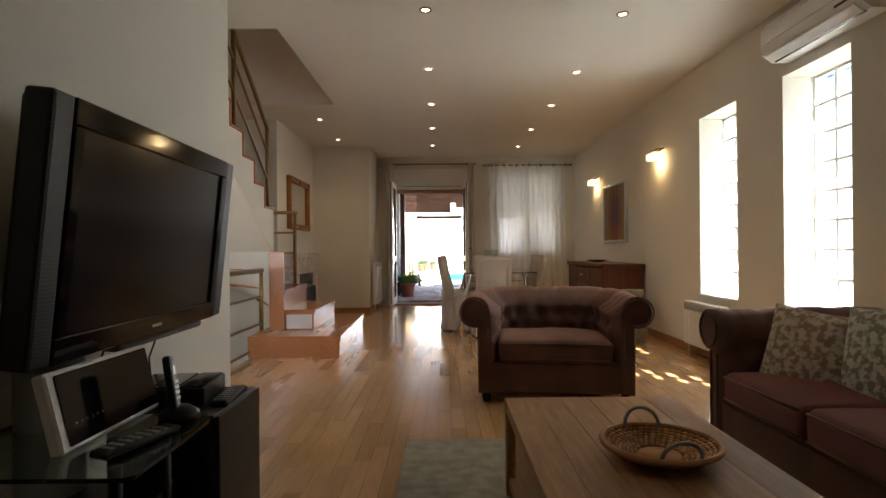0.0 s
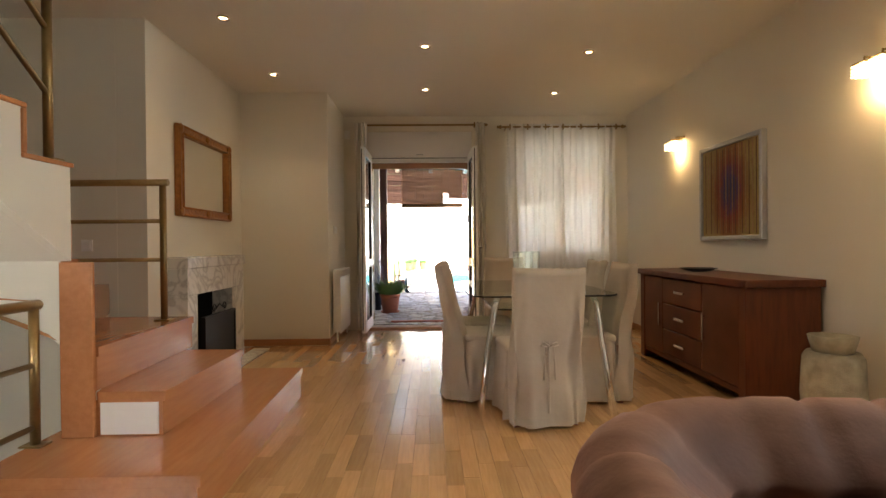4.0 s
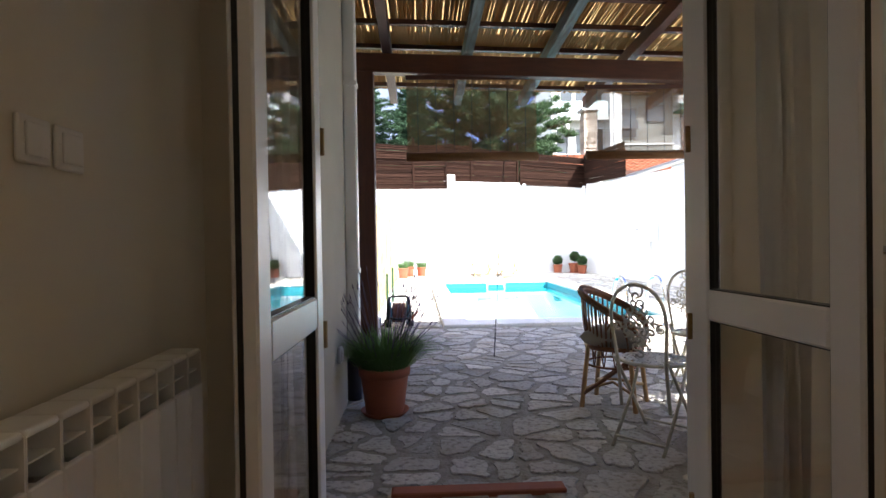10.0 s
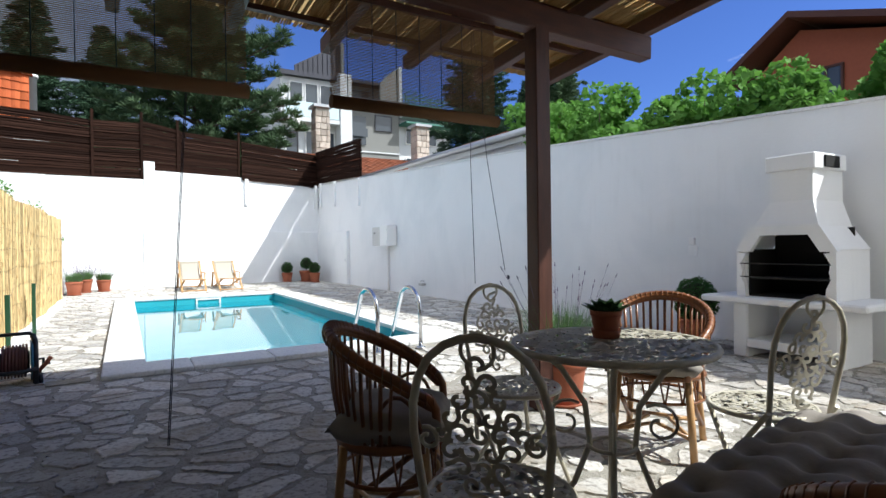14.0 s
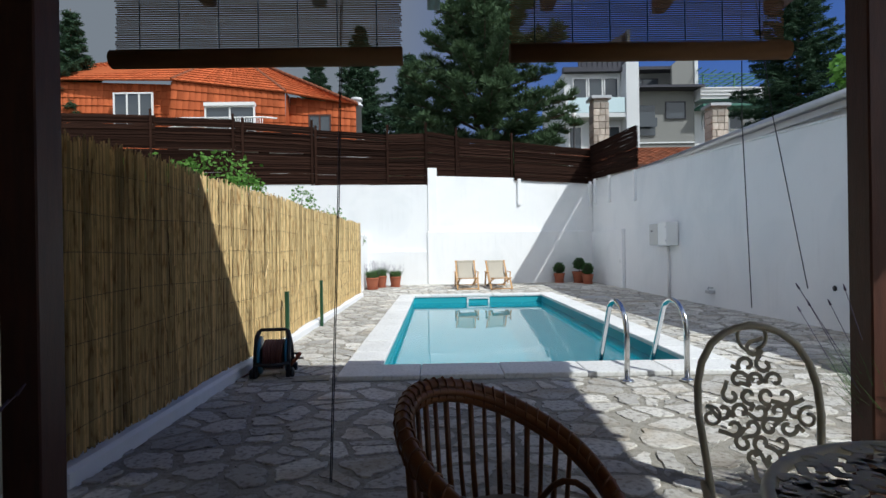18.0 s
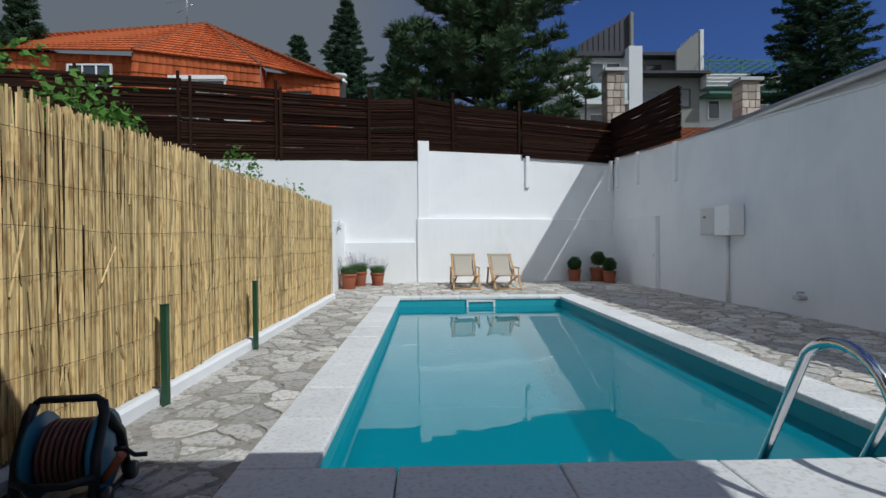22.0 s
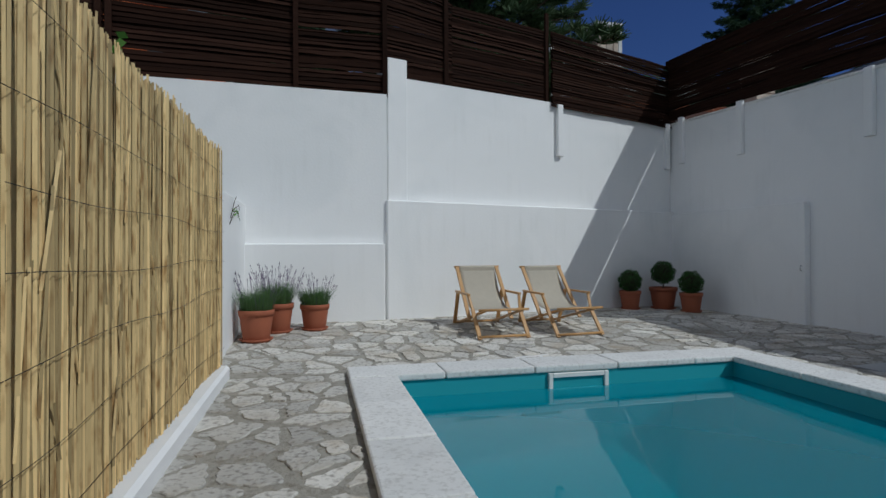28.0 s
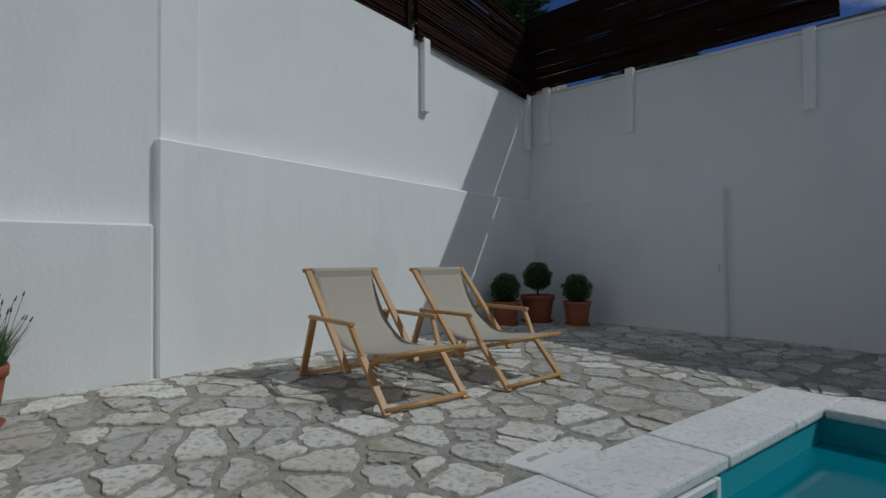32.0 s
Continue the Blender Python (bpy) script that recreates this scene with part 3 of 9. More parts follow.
wall("wall_upper_east", box(0.0, 0.2, 5.2, 9.8, HC + 0.24, 5.2), "cream-painted upper wall of the stair hall")
# floor base
b = box(FX0 - 0.2, FX1 + 0.02, FY0, FYB + 0.02, -0.25, -0.014)
box(-0.62, FX0 - 0.2, 5.41, 11.7, -0.25, -0.014, bm=b)
box(HALLX, -0.62, 5.41, 6.68, -0.25, -0.014, bm=b)
box(-1.13, -0.62, 9.62, 11.7, -0.25, -0.014, bm=b)
floor = solid("floor", b, M_BASEB, "glossy oak strip parquet floor", "floor", kind="structure")
b = box(HALLX, -0.62, 6.68, 9.62, -1.75, -1.60)
solid("floor_lower", b, M_WALL, "pale floor of the lower stair flight", "floor", kind="structure")
wall("wall_well_east", box(-0.62, -0.56, 6.68, 9.62, -1.75, -0.25), "cream-painted side of the lower stairwell")
wall("wall_well_south", box(HALLX, -0.62, 6.62, 6.68, -1.75, -0.25), "cream-painted side of the lower stairwell")

b = box(-2.4, FX1 + 0.4, FY0 - 0.4, 13.0, 6.2, 6.4)
solid("roof_slab", b, M_RENDER, "flat white roof slab of the house", "roof", kind="structure")

# ---- structure: the garden ----
PX0, PX1, PY0, PY1 = 1.36, 4.18, 18.40, 25.60     # pool basin

def slab(x0, x1, y0, y1, nx, ny, dz, bm):
    gr = [[bm.verts.new((x0 + (x1 - x0) * i / nx, y0 + (y1 - y0) * j / ny, ground(x0 + (x1 - x0) * i / nx, y0 + (y1 - y0) * j / ny) + dz)) for j in range(ny + 1)] for i in range(nx + 1)]
    for i in range(nx):
        for j in range(ny):
            bm.faces.new((gr[i][j], gr[i + 1][j], gr[i + 1][j + 1], gr[i][j + 1]))
    return bm


b = slab(-0.1, PX0, 12.9, 25.95, 2, 12, 0.002, bmesh.new())
slab(PX0, PX1, 12.9, PY0, 4, 6, 0.002, b)
slab(4.16, 7.05, -1.6, 12.9, 2, 6, 0.002, b)
slab(PX1, 7.05, 12.9, 25.95, 4, 12, 0.002, b)
slab(PX0, PX1, PY1, 25.95, 4, 1, 0.002, b)
slab(-0.1, 7.05, 25.95, 30.0, 12, 12, 0.002, b)
paving = solid("pavement", b, M_GROUT, "crazy paving of pale grey flagstones set in mortar", "paving", kind="structure")
b = bmesh.new()
for x0, x1, y0, y1 in ((-400, -2.05, -400, 400), (-2.05, -0.1, -400, 6.68), (-2.05, -0.1, 9.62, 400), (-0.62, -0.1, 6.68, 9.62), (7.05, 400, -400, 400), (-0.1, 7.05, 30.0, 400), (-0.1, 7.05, -400, -1.6)):
    b.faces.new([b.verts.new(p) for p in ((x0, y0, -0.3), (x1, y0, -0.3), (x1, y1, -0.3), (x0, y1, -0.3))])
solid("ground", b, M_EARTH, "dry grassy ground round the house", "ground", kind="structure")
# pool
b = box(PX0 - 0.15, PX1 + 0.15, PY0 - 0.15, PY1 + 0.15, -1.65, -1.5)
box(PX0 - 0.15, PX0, PY0 - 0.15, PY1 + 0.15, -1.5, 0.0, bm=b)
box(PX1, PX1 + 0.15, PY0 - 0.15, PY1 + 0.15, -1.5, 0.0, bm=b)
box(PX0, PX1, PY0 - 0.15, PY0, -1.5, 0.0, bm=b)
box(PX0, PX1, PY1, PY1 + 0.15, -1.5, 0.0, bm=b)
solid("pool_basin", b, M_POOL, "rectangular pool basin with turquoise liner", "pool", kind="structure")
b = sheet(lambda u, v: Vector((PX0 + u * (PX1 - PX0), PY0 + v * (PY1 - PY0), -0.12)), 1, 1)
wat = solid("water", b, M_WATER, "still turquoise pool water", "water", kind="structure")
wat.visible_shadow = False
# right garden wall: its top climbs with the slope


def rxf(y):
    """The garden wall closes in a little towards its far end."""
    return 6.74 - 0.0227 * (y - 20)


b = bmesh.new()
top = lambda y: 2.25 + max(-2.85, y - 14.85) * 0.062 if y < 20 else 2.569 + (y - 20) * 0.0415
ys = [-1.6, 6.0, 12.0, 14, 16, 18, 20, 22, 24, 26, 28, 30.2]
row = [[b.verts.new(p) for p in ((rxf(y), y, -0.2), (rxf(y), y, top(y)), (rxf(y) + 0.22, y, top(y)), (rxf(y) + 0.22, y, -0.2))] for y in ys]
for p, q in zip(row, row[1:]):
    for k in range(4):
        b.faces.new((p[k], q[k], q[(k + 1) % 4], p[(k + 1) % 4]))
b.faces.new(row[0]); b.faces.new(row[-1][::-1])
bmesh.ops.recalc_face_normals(b, faces=b.faces[:])
wall("wall_garden_east", b, "tall white-rendered garden wall", M_RENDER)
# far garden wall runs askew
FA = math.atan2(29.67 - 28.30, 6.52 - 1.65)
FWM = pose(1.65, 28.30, 0, 0, 0, math.degrees(FA))   # local x runs along the wall
b = box(0, 5.6, 0, 0.25, -0.2, 3.05)
wall("wall_garden_north", b, "white-rendered garden wall below a dark slat fence", M_RENDER).matrix_world = FWM
b = box(-0.04, 5.0, -0.12, -0.002, -0.2, 1.54, bevel=0.012)
wall("wall_plinth", b, "white-rendered step at the foot of the garden wall", M_RENDER).matrix_world = FWM
b = box(0, 0.26, -0.05, 0.30, -0.2, 3.26, bevel=0.01)
wall("wall_pier", b, "white-rendered pier rising above the garden wall", M_RENDER).matrix_world = FWM
b = box(-6.0, -0.002, 0.0, 0.25, -0.2, 2.80)
wall("wall_garden_northwest", b, "white-rendered garden wall below a dark slat fence", M_RENDER).matrix_world = pose(1.65, 28.22, 0, 0, 0, 3)
b = box(-1.72, -0.045, -0.10, -0.002, -0.2, 1.025, bevel=0.014)
wall("wall_plinth_low", b, "low white-rendered step at the foot of the wall", M_RENDER).matrix_world = pose(1.65, 28.22, 0, 0, 0, 3)
wall("wall_garden_west", box(-0.12, 0.06, 25.95, 28.3, -0.2, 1.45, bevel=0.01), "low white-rendered side wall by the lavender pots", M_RENDER)
wall("wall_recess_panel", box(-0.09, -0.002, 0.0, 2.62, -0.2, 1.50, bevel=0.008), "white-rendered boxed-out panel on the wall", M_RENDER).matrix_world = pose(rxf(27.1), 27.1, 0, 0, 0, 1.3)
wall("wall_curb", box(0.02, 0.20, 15.98, 26.0, -0.1, 0.10, bevel=0.02), "low white-painted curb under the reed screen", M_RENDER)
b = box(-0.15, 0.23, 12.922, 14.75, -0.1, 3.4)
box(-0.15, 0.20, 14.75, 15.60, -0.1, 3.0, bm=b)
wall("wall_terrace_west", b, "beige-rendered side wall next to the garden door", M_BEIGE)
wall("facade_upper", box(-3.2, 4.16, 12.76, 12.92, HC + 0.24, 6.2), "white-rendered upper house front", M_RENDER)
wall("wall_passage_south", box(4.16, 6.95, -1.7, -1.5, -0.3, 2.2), "white-rendered wall closing the side passage", M_RENDER)

# ---- inside: stairs ----
RISE = 0.21
stairs = thing("staircase", "orange-brown beech winder stairs with white stringer and risers", "stairs")
PIV = (-0.46, 8.13)


def tread(outline, ztop, thick, parent, front_white=False):
    t = part("tread", prism(outline, ztop - 0.045, ztop), M_STEP, parent)
    part("riser", prism([(x + 0.004 if x < -0.5 else x - 0.012, y) for x, y in outline], ztop - thick, ztop - 0.0455), M_STEP, parent)
    return t


tread([(-0.62, 7.66), (0.29, 7.66), (0.24, 9.55), (-0.62, 9.55)], RISE, RISE, stairs)
tread([(-0.39, 8.13), (-0.07, 8.13), (-0.06, 9.17), (-0.62, 9.20)], 2 * RISE, RISE - 0.002, stairs)
tread([(-0.46, 8.14), (-0.385, 8.14), (-0.43, 9.28), (-1.10, 9.30)], 3 * RISE, RISE - 0.002, stairs)
tread([(-0.50, 8.15), (-0.47, 8.16), (-1.15, 9.54), (-2.04, 9.54)], 4 * RISE, RISE - 0.002, stairs)
tread([(-0.52, 8.14), (-0.50, 8.18), (-2.04, 9.50), (-2.04, 8.75)], 5 * RISE, RISE - 0.002, stairs)
tread([(-0.52, 8.13), (-0.52, 8.16), (-2.04, 8.72), (-2.04, 8.13)], 6 * RISE, RISE - 0.002, stairs)
part("end_panel", box(-0.545, -0.39, 8.105, 8.129, RISE, 1.035, bevel=0.004), M_STEP, stairs)
part("white_riser_end", box(-0.37, -0.10, 8.122, 8.1285, RISE + 0.01, 2 * RISE - 0.05), M_WHITE, stairs, "white painted end of the second step")
# straight flight climbs back towards the living room
YS = [8.13 - 0.295 * i for i in range(9)]
ZS = [1.48 + 0.21 * i for i in range(8)]
out = [(8.13, 1.04), (8.13, ZS[0])]
for i in range(7):
    out += [(YS[i + 1], ZS[i]), (YS[i + 1], ZS[i + 1])]
out += [(YS[8], ZS[7]), (YS[8], ZS[7] - 0.5)]
face = bmesh.new()
lo = [face.verts.new((-0.545, y, z)) for y, z in out]
hi = [face.verts.new((-0.50, y, z)) for y, z in out]
face.faces.new(lo)
face.faces.new(hi[::-1])
for i in range(len(out)):
    j = (i + 1) % len(out)
    face.faces.new((lo[i], hi[i], hi[j], lo[j]))
bmesh.ops.recalc_face_normals(face, faces=face.faces[:])
bmesh.ops.triangulate(face, faces=[f for f in face.faces if len(f.verts) > 4])
part("stringer", face, M_WALL, stairs, "white painted zigzag stringer")
for i in range(8):
    part("tread", box(-2.04, -0.546, YS[i + 1], YS[i] + 0.02, ZS[i] - 0.04, ZS[i]), M_STEP, stairs)
    part("nosing", box(-0.56, -0.488, YS[i + 1] - 0.012, YS[i] + 0.012, ZS[i], ZS[i] + 0.022, bevel=0.003), M_STEP, stairs)
    part("edge_trim", box(-0.56, -0.488, YS[i + 1] - 0.012, YS[i + 1] + 0.010, ZS[i] + 0.0225, ZS[i] + 0.208, bevel=0.003), M_STEP, stairs)
sof = bmesh.new()
v = [sof.verts.new(p) for p in ((-2.04, 8.13, 1.04), (-0.546, 8.13, 1.04), (-0.546, YS[8], ZS[7] - 0.5), (-2.04, YS[8], ZS[7] - 0.5),
                                (-2.04, 8.13, 1.16), (-0.546, 8.13, 1.16), (-0.546, YS[8], ZS[7] - 0.38), (-2.04, YS[8], ZS[7] - 0.38))]
for k in ((0, 1, 2, 3), (4, 7, 6, 5), (0, 4, 5, 1), (2, 6, 7, 3), (1, 5, 6, 2), (0, 3, 7, 4)):
    sof.faces.new([v[i] for i in k])
part("soffit", sof, M_WALL, stairs, "white plastered underside of the flight")


def winder(u, v):
    """The plastered underside winds down round the newel."""
    a = radians(180 - 92 * u)
    c, s = math.cos(a), math.sin(a)
    reach = min(1.54 / max(1e-3, -c) if c < -0.01 else 9.0, 1.40 / max(1e-3, s))
    r = 0.03 + v * (reach - 0.03)
    return Vector((-0.52 + r * c, 8.129 + r * s, 1.04 - 0.86 * u ** 1.1))


part("winder_soffit", sheet(winder, 28, 8), M_WALL, stairs, "white plastered winding underside", smooth=True)


def railing(label, posts, rails, m=None):
    """Posts (x, y, z0, z1) and rails as lists of points, all of round brass tube."""
    r = thing("stair_railing", label, "railing")
    for x, y, z0, z1 in posts:
        p = part("post", tube([(x, y, z0), (x, y, z1)], 0.021, 12), M_BRASS, r)
        part("foot_plate", box(x - 0.05, x + 0.05, y - 0.04, y + 0.04, z0, z0 + 0.008, bevel=0.002), M_BRASS, p)
    for pts, rad in rails:
        part("rail", tube(pts, rad, 12), M_BRASS, r)
    return r


railing("brass tube railing on the third stair", [(-0.535, 9.09, 3 * RISE, 1.50)],
        [([(-0.50, 9.09, 1.52), (-2.03, 9.09, 1.52)], 0.022), ([(-0.535, 9.09, 1.271), (-2.03, 9.09, 1.271)], 0.013), ([(-0.535, 9.09, 1.022), (-2.03, 9.09, 1.022)], 0.013)])
railing("brass tube railing guarding the lower stairwell", [(-0.60, 8.02, RISE, 0.83), (-0.60, 6.68, -0.01, 0.83)],
        [([(-0.60, 8.05, 0.845), (-0.60, 6.63, 0.845)], 0.024)] + [([(-0.60, 8.0 - (0.0 if z > 0.2 else 0.35), z), (-0.60, 6.68, z)], 0.013) for z in (0.575, 0.295, 0.06)])
sl = 0.21 / 0.295
railing("brass tube railing up the straight flight", [(-0.53, 8.03, ZS[0] + 0.02, 2.33), (-0.53, 7.13, ZS[3] + 0.02, 3.0)],
        [([(-0.53, 8.06, 2.34 - 0.02), (-0.53, 6.2, 2.34 - 0.02 + sl * 1.86)], 0.022), ([(-0.53, 8.04, 2.08), (-0.53, 6.2, 2.08 + sl * 1.84)], 0.013), ([(-0.53, 8.04, 1.79), (-0.53, 6.2, 1.79 + sl * 1.84)], 0.013)])

# ---- inside: trims, doors, windows ----
for x0, x1, y0, y1 in ((FX1 - 0.015, FX1, 7.7, FYB), (0.05, 0.065, 11.62, 12.74), (-0.90, 0.06, 11.605, 11.62), (FX0, FX0 + 0.015, FY0, 5.41), (FX0 - 0.21, FX0 - 0.0, 5.41, 5.425),
                       (DX1 + 0.04, FX1 - 0.016, FYB - 0.015, FYB), (FX1 - 0.015, FX1, FY0, 7.69)):
    solid("baseboard", box(x0, x1, y0, y1, 0.001, 0.075, bevel=0.003), M_BASEB, "warm brown wooden baseboard", "baseboard", kind="structure")


def glass_block_window(y0, y1, n):
    w = thing("window", "deep window of clear rippled glass blocks with white joints", "window", kind="structure")
    x0, z0, z1 = 4.03, 0.60, 2.28
    part("sill", box(FX1 - 0.02, x0, y0 + 0.002, y1 - 0.002, 0.576, 0.598, bevel=0.004), M_WHITE, w)
    rows, cols = n, 3
    dy, dz = (y1 - y0) / cols, (z1 - z0) / rows
    for j in range(cols + 1):
        part("joint", box(x0, x0 + 0.08, y0 + j * dy - 0.010, y0 + j * dy + 0.010, z0, z1), M_WHITE, w)
    for i in range(rows + 1):
        part("joint", box(x0 + 0.001, x0 + 0.079, y0, y1, z0 + i * dz - 0.010, z0 + i * dz + 0.010), M_WHITE, w)
    blk = None
    for i in range(rows):
        for j in range(cols):
            if blk is None:
                blk = mesh_of("glass_block", box(x0 + 0.004, x0 + 0.076, 0.007, dy - 0.007, 0.007, dz - 0.007, bevel=0.006), M_BLOCK)
            o = part("glass_block", blk, M_BLOCK, w)
            o.location = (0, y0 + j * dy, z0 + i * dz)
            o.visible_shadow = False
    return w


glass_block_window(5.66, 6.335, 8).name = "window_1"
glass_block_window(6.97, 7.645, 8).name = "window_2"


def door_leaf(m, w, h, flip, label):
    """A glazed white leaf, hinged at local x = 0, opening along x; glass above and below a crossbar."""
    d = thing("door", label, "door", m, kind="structure")
    t = 0.056
    s = -1 if flip else 1
    for nm, x0, x1, z0, z1 in (("stile", 0, 0.095, 0, h), ("stile", w - 0.095, w, 0, h), ("bottom_rail", 0.096, w - 0.096, 0, 0.13), ("top_rail", 0.096, w - 0.096, h - 0.10, h), ("crossbar", 0.096, w - 0.096, 0.785, 0.885)):
        part(nm, box(x0, x1, -t / 2, t / 2, z0, z1, bevel=0.006), M_PVC, d)
    for z0, z1 in ((0.13, 0.785), (0.885, h - 0.10)):
        p = part("pane", box(0.09, w - 0.09, -0.006, 0.006, z0 - 0.006, z1 + 0.006), M_PANE, d)
        p.visible_shadow = False
        for x in (0.0955, w - 0.0995):
            part("seal", box(x, x + 0.004, -0.02, 0.02, z0, z1), M_BLACK, p)
        for z in (z0, z1 - 0.004):
            part("seal", box(0.1, w - 0.1, -0.02, 0.02, z, z + 0.004), M_BLACK, p)
    part("edge_seal", box(w - 0.001, w + 0.003, -0.016, -0.004, 0.03, h - 0.03), M_BLACK, d)
    for z in (0.12, 0.75, 1.4, h - 0.16):
        part("hinge", tube([(-0.012, s * 0.03, z - 0.045), (-0.012, s * 0.03, z + 0.045)], 0.009, 8), M_BRASS, d, "worn brass hinge")
    return d


DF = 12.85
leafw, leafh = 0.70, 2.25
door_leaf(pose(DX0 + 0.040, DF - 0.03, 0.045, 0, 0, -91), leafw, leafh, False, "open white glazed door leaf beside the radiator").name = "door_1"
l2 = door_leaf(pose(DX1 - 0.030, DF - 0.03, 0.045, 0, 0, -88.0), leafw, leafh, True, "open white glazed door leaf beside the dining table")
l2.name = "door_2"
part("lever_handle", tube([(leafw - 0.045, 0.03, 1.02), (leafw - 0.045, 0.075, 1.02), (leafw - 0.15, 0.078, 1.02)], 0.010, 8), M_STEEL, l2, "steel lever handle")
fr = thing("door_frame", "white door frame with roller shutter box and sill", "door frame", kind="structure")
part("jamb", box(DX0 + 0.001, DX0 + 0.042, DF - 0.035, DF + 0.05, 0.0, 2.26, bevel=0.004), M_PVC, fr)
part("jamb", box(DX1 - 0.042, DX1 - 0.001, DF - 0.035, DF + 0.05, 0.0, 2.26, bevel=0.004), M_PVC, fr)
part("head", box(DX0 + 0.043, DX1 - 0.043, DF - 0.035, DF + 0.05, 2.205, 2.26, bevel=0.004), M_PVC, fr)
part("head_seal", box(DX0 + 0.043, DX1 - 0.043, DF - 0.042, DF - 0.0355, 2.255, 2.262), M_BLACK, fr)
part("sill", box(DX0 + 0.043, DX1 - 0.043, DF - 0.06, DF + 0.06, 0.0, 0.042, bevel=0.005), M_PVC, fr)
part("sill_seal", box(DX0 + 0.05, DX1 - 0.05, DF - 0.03, DF - 0.015, 0.0425, 0.05), M_BLACK, fr)
part("threshold", box(DX0 + 0.002, DX1 - 0.002, 12.70, DF - 0.062, -0.012, 0.022, bevel=0.005), M_BASEB, fr)
part("outer_sill", box(DX0 + 0.002, DX1 - 0.002, DF + 0.062, 12.93, -0.05, 0.012), M_GROUT, fr)
part("latch", box(1.0, 1.11, DF - 0.055, DF - 0.02, 0.0505, 0.06, bevel=0.002), M_BRASS, fr)
part("shutter_box", box(DX0 + 0.001, DX1 - 0.001, 12.77, 12.91, 2.263, 2.598, bevel=0.006), M_PVC, fr)
part("vent_clip", box(1.0, 1.09, 12.755, 12.769, 2.29, 2.302), M_SILVER, fr)
part("shutter_slats", box(DX0 + 0.05, DX1 - 0.05, DF + 0.055, DF + 0.068, 2.13, 2.26), M_BASEB, fr)
wf = thing("window_frame", "white window frame behind the sheer curtain", "window", kind="structure")
for x0, x1, z0, z1 in ((WX0, WX0 + 0.07, WZ0, WZ1), (WX1 - 0.07, WX1, WZ0, WZ1), (WX0 + 0.071, WX1 - 0.071, WZ0, WZ0 + 0.07), (WX0 + 0.071, WX1 - 0.071, WZ1 - 0.07, WZ1), ((WX0 + WX1) / 2 - 0.05, (WX0 + WX1) / 2 + 0.05, WZ0 + 0.071, WZ1 - 0.071)):
    part("frame_bar", box(x0 + 0.001, x1 - 0.001, 12.83, 12.90, z0, z1, bevel=0.004), M_PVC, wf)
for x0, x1 in ((WX0 + 0.07, (WX0 + WX1) / 2 - 0.05), ((WX0 + WX1) / 2 + 0.05, WX1 - 0.07)):
    o = part("pane", box(x0, x1, 12.872, 12.878, WZ0 + 0.07, WZ1 - 0.07), M_PANE, wf)
    o.visible_shadow = False


# frame of the assumed hall window, out of view
hw_ = thing("window_frame", "plain white unseen window, assumed in order to light the stair hall", "window", kind="structure")
for x0, x1, z0, z1 in ((HX0, HX0 + 0.06, HZ0, HZ1), (HX1 - 0.06, HX1, HZ0, HZ1), (HX0 + 0.061, HX1 - 0.061, HZ0, HZ0 + 0.06), (HX0 + 0.061, HX1 - 0.061, HZ1 - 0.06, HZ1)):
    part("frame_bar", box(x0 + 0.001, x1 - 0.001, 5.28, 5.34, z0 + 0.001, z1 - 0.001, bevel=0.004), M_PVC, hw_)
part("pane", box(HX0 + 0.06, HX1 - 0.06, 5.307, 5.313, HZ0 + 0.06, HZ1 - 0.06), M_PANE, hw_).visible_shadow = False


def curtain(name, x0, x1, y, z0, z1, folds, depth, material, label, seed):
    rng = random.Random(seed)
    ph = [rng.uniform(0, 6.28) for _ in range(4)]

    def fn(u, v):
        a = u * folds * 2 * math.pi
        w = depth * (0.55 + 0.45 * v) * (math.sin(a + 0.5 * math.sin(3 * v + ph[0])) + 0.35 * math.sin(2.3 * a + ph[1] + v))
        return Vector((x0 + u * (x1 - x0) + 0.012 * math.sin(5 * v + ph[2] + 9 * u), y + w, z0 + (1 - v) * (z1 - z0)))
    return solid(name, sheet(fn, int(folds * 12), 16), material, label, "curtain", smooth=True)


def rod(x0, x1, y, z, rings, label):
    r = thing("curtain_rod", label, "curtain rod")
    part("bar", tube([(x0, y, z), (x1, y, z)], 0.013, 10), M_BRASS, r)
    for x, s in ((x0, -1), (x1, 1)):
        part("finial", lathe([(0.0, 0), (0.022, 0.012), (0.026, 0.03), (0.014, 0.045), (0.02, 0.06), (0.0, 0.075)], 10), M_BRASS, r).matrix_local = pose(x, y, z, 0, 90 * s, 0)
        part("bracket", tube([(x - s * 0.05, y, z), (x - s * 0.05, FYB, z - 0.01)], 0.008, 6), M_BRASS, r)
    for x in rings:
        part("ring", tube([(x + 0.0 * a, y + 0.028 * math.cos(a), z + 0.030 * math.sin(a)) for a in np.linspace(0, 2 * math.pi, 14)[:-1]], 0.010, 6, closed=True), M_BRASS, r)
    return r


rod(0.28, 1.86, 12.62, 2.655, (0.32, 0.36, 1.76, 1.80), "thin brass curtain rod over the garden door")
rod(2.12, 3.66, 12.60, 2.62, [2.22 + 0.23 * i for i in range(7)], "brass curtain rod with ring eyelets")
curtain("curtain", 2.17, 2.92, 12.60, 0.03, 2.66, 6, 0.030, M_SHEER, "white sheer curtain hanging before the window", 3)
curtain("curtain", 2.90, 3.60, 12.605, 0.03, 2.66, 6, 0.028, M_SHEER, "white sheer curtain hanging before the window", 8)
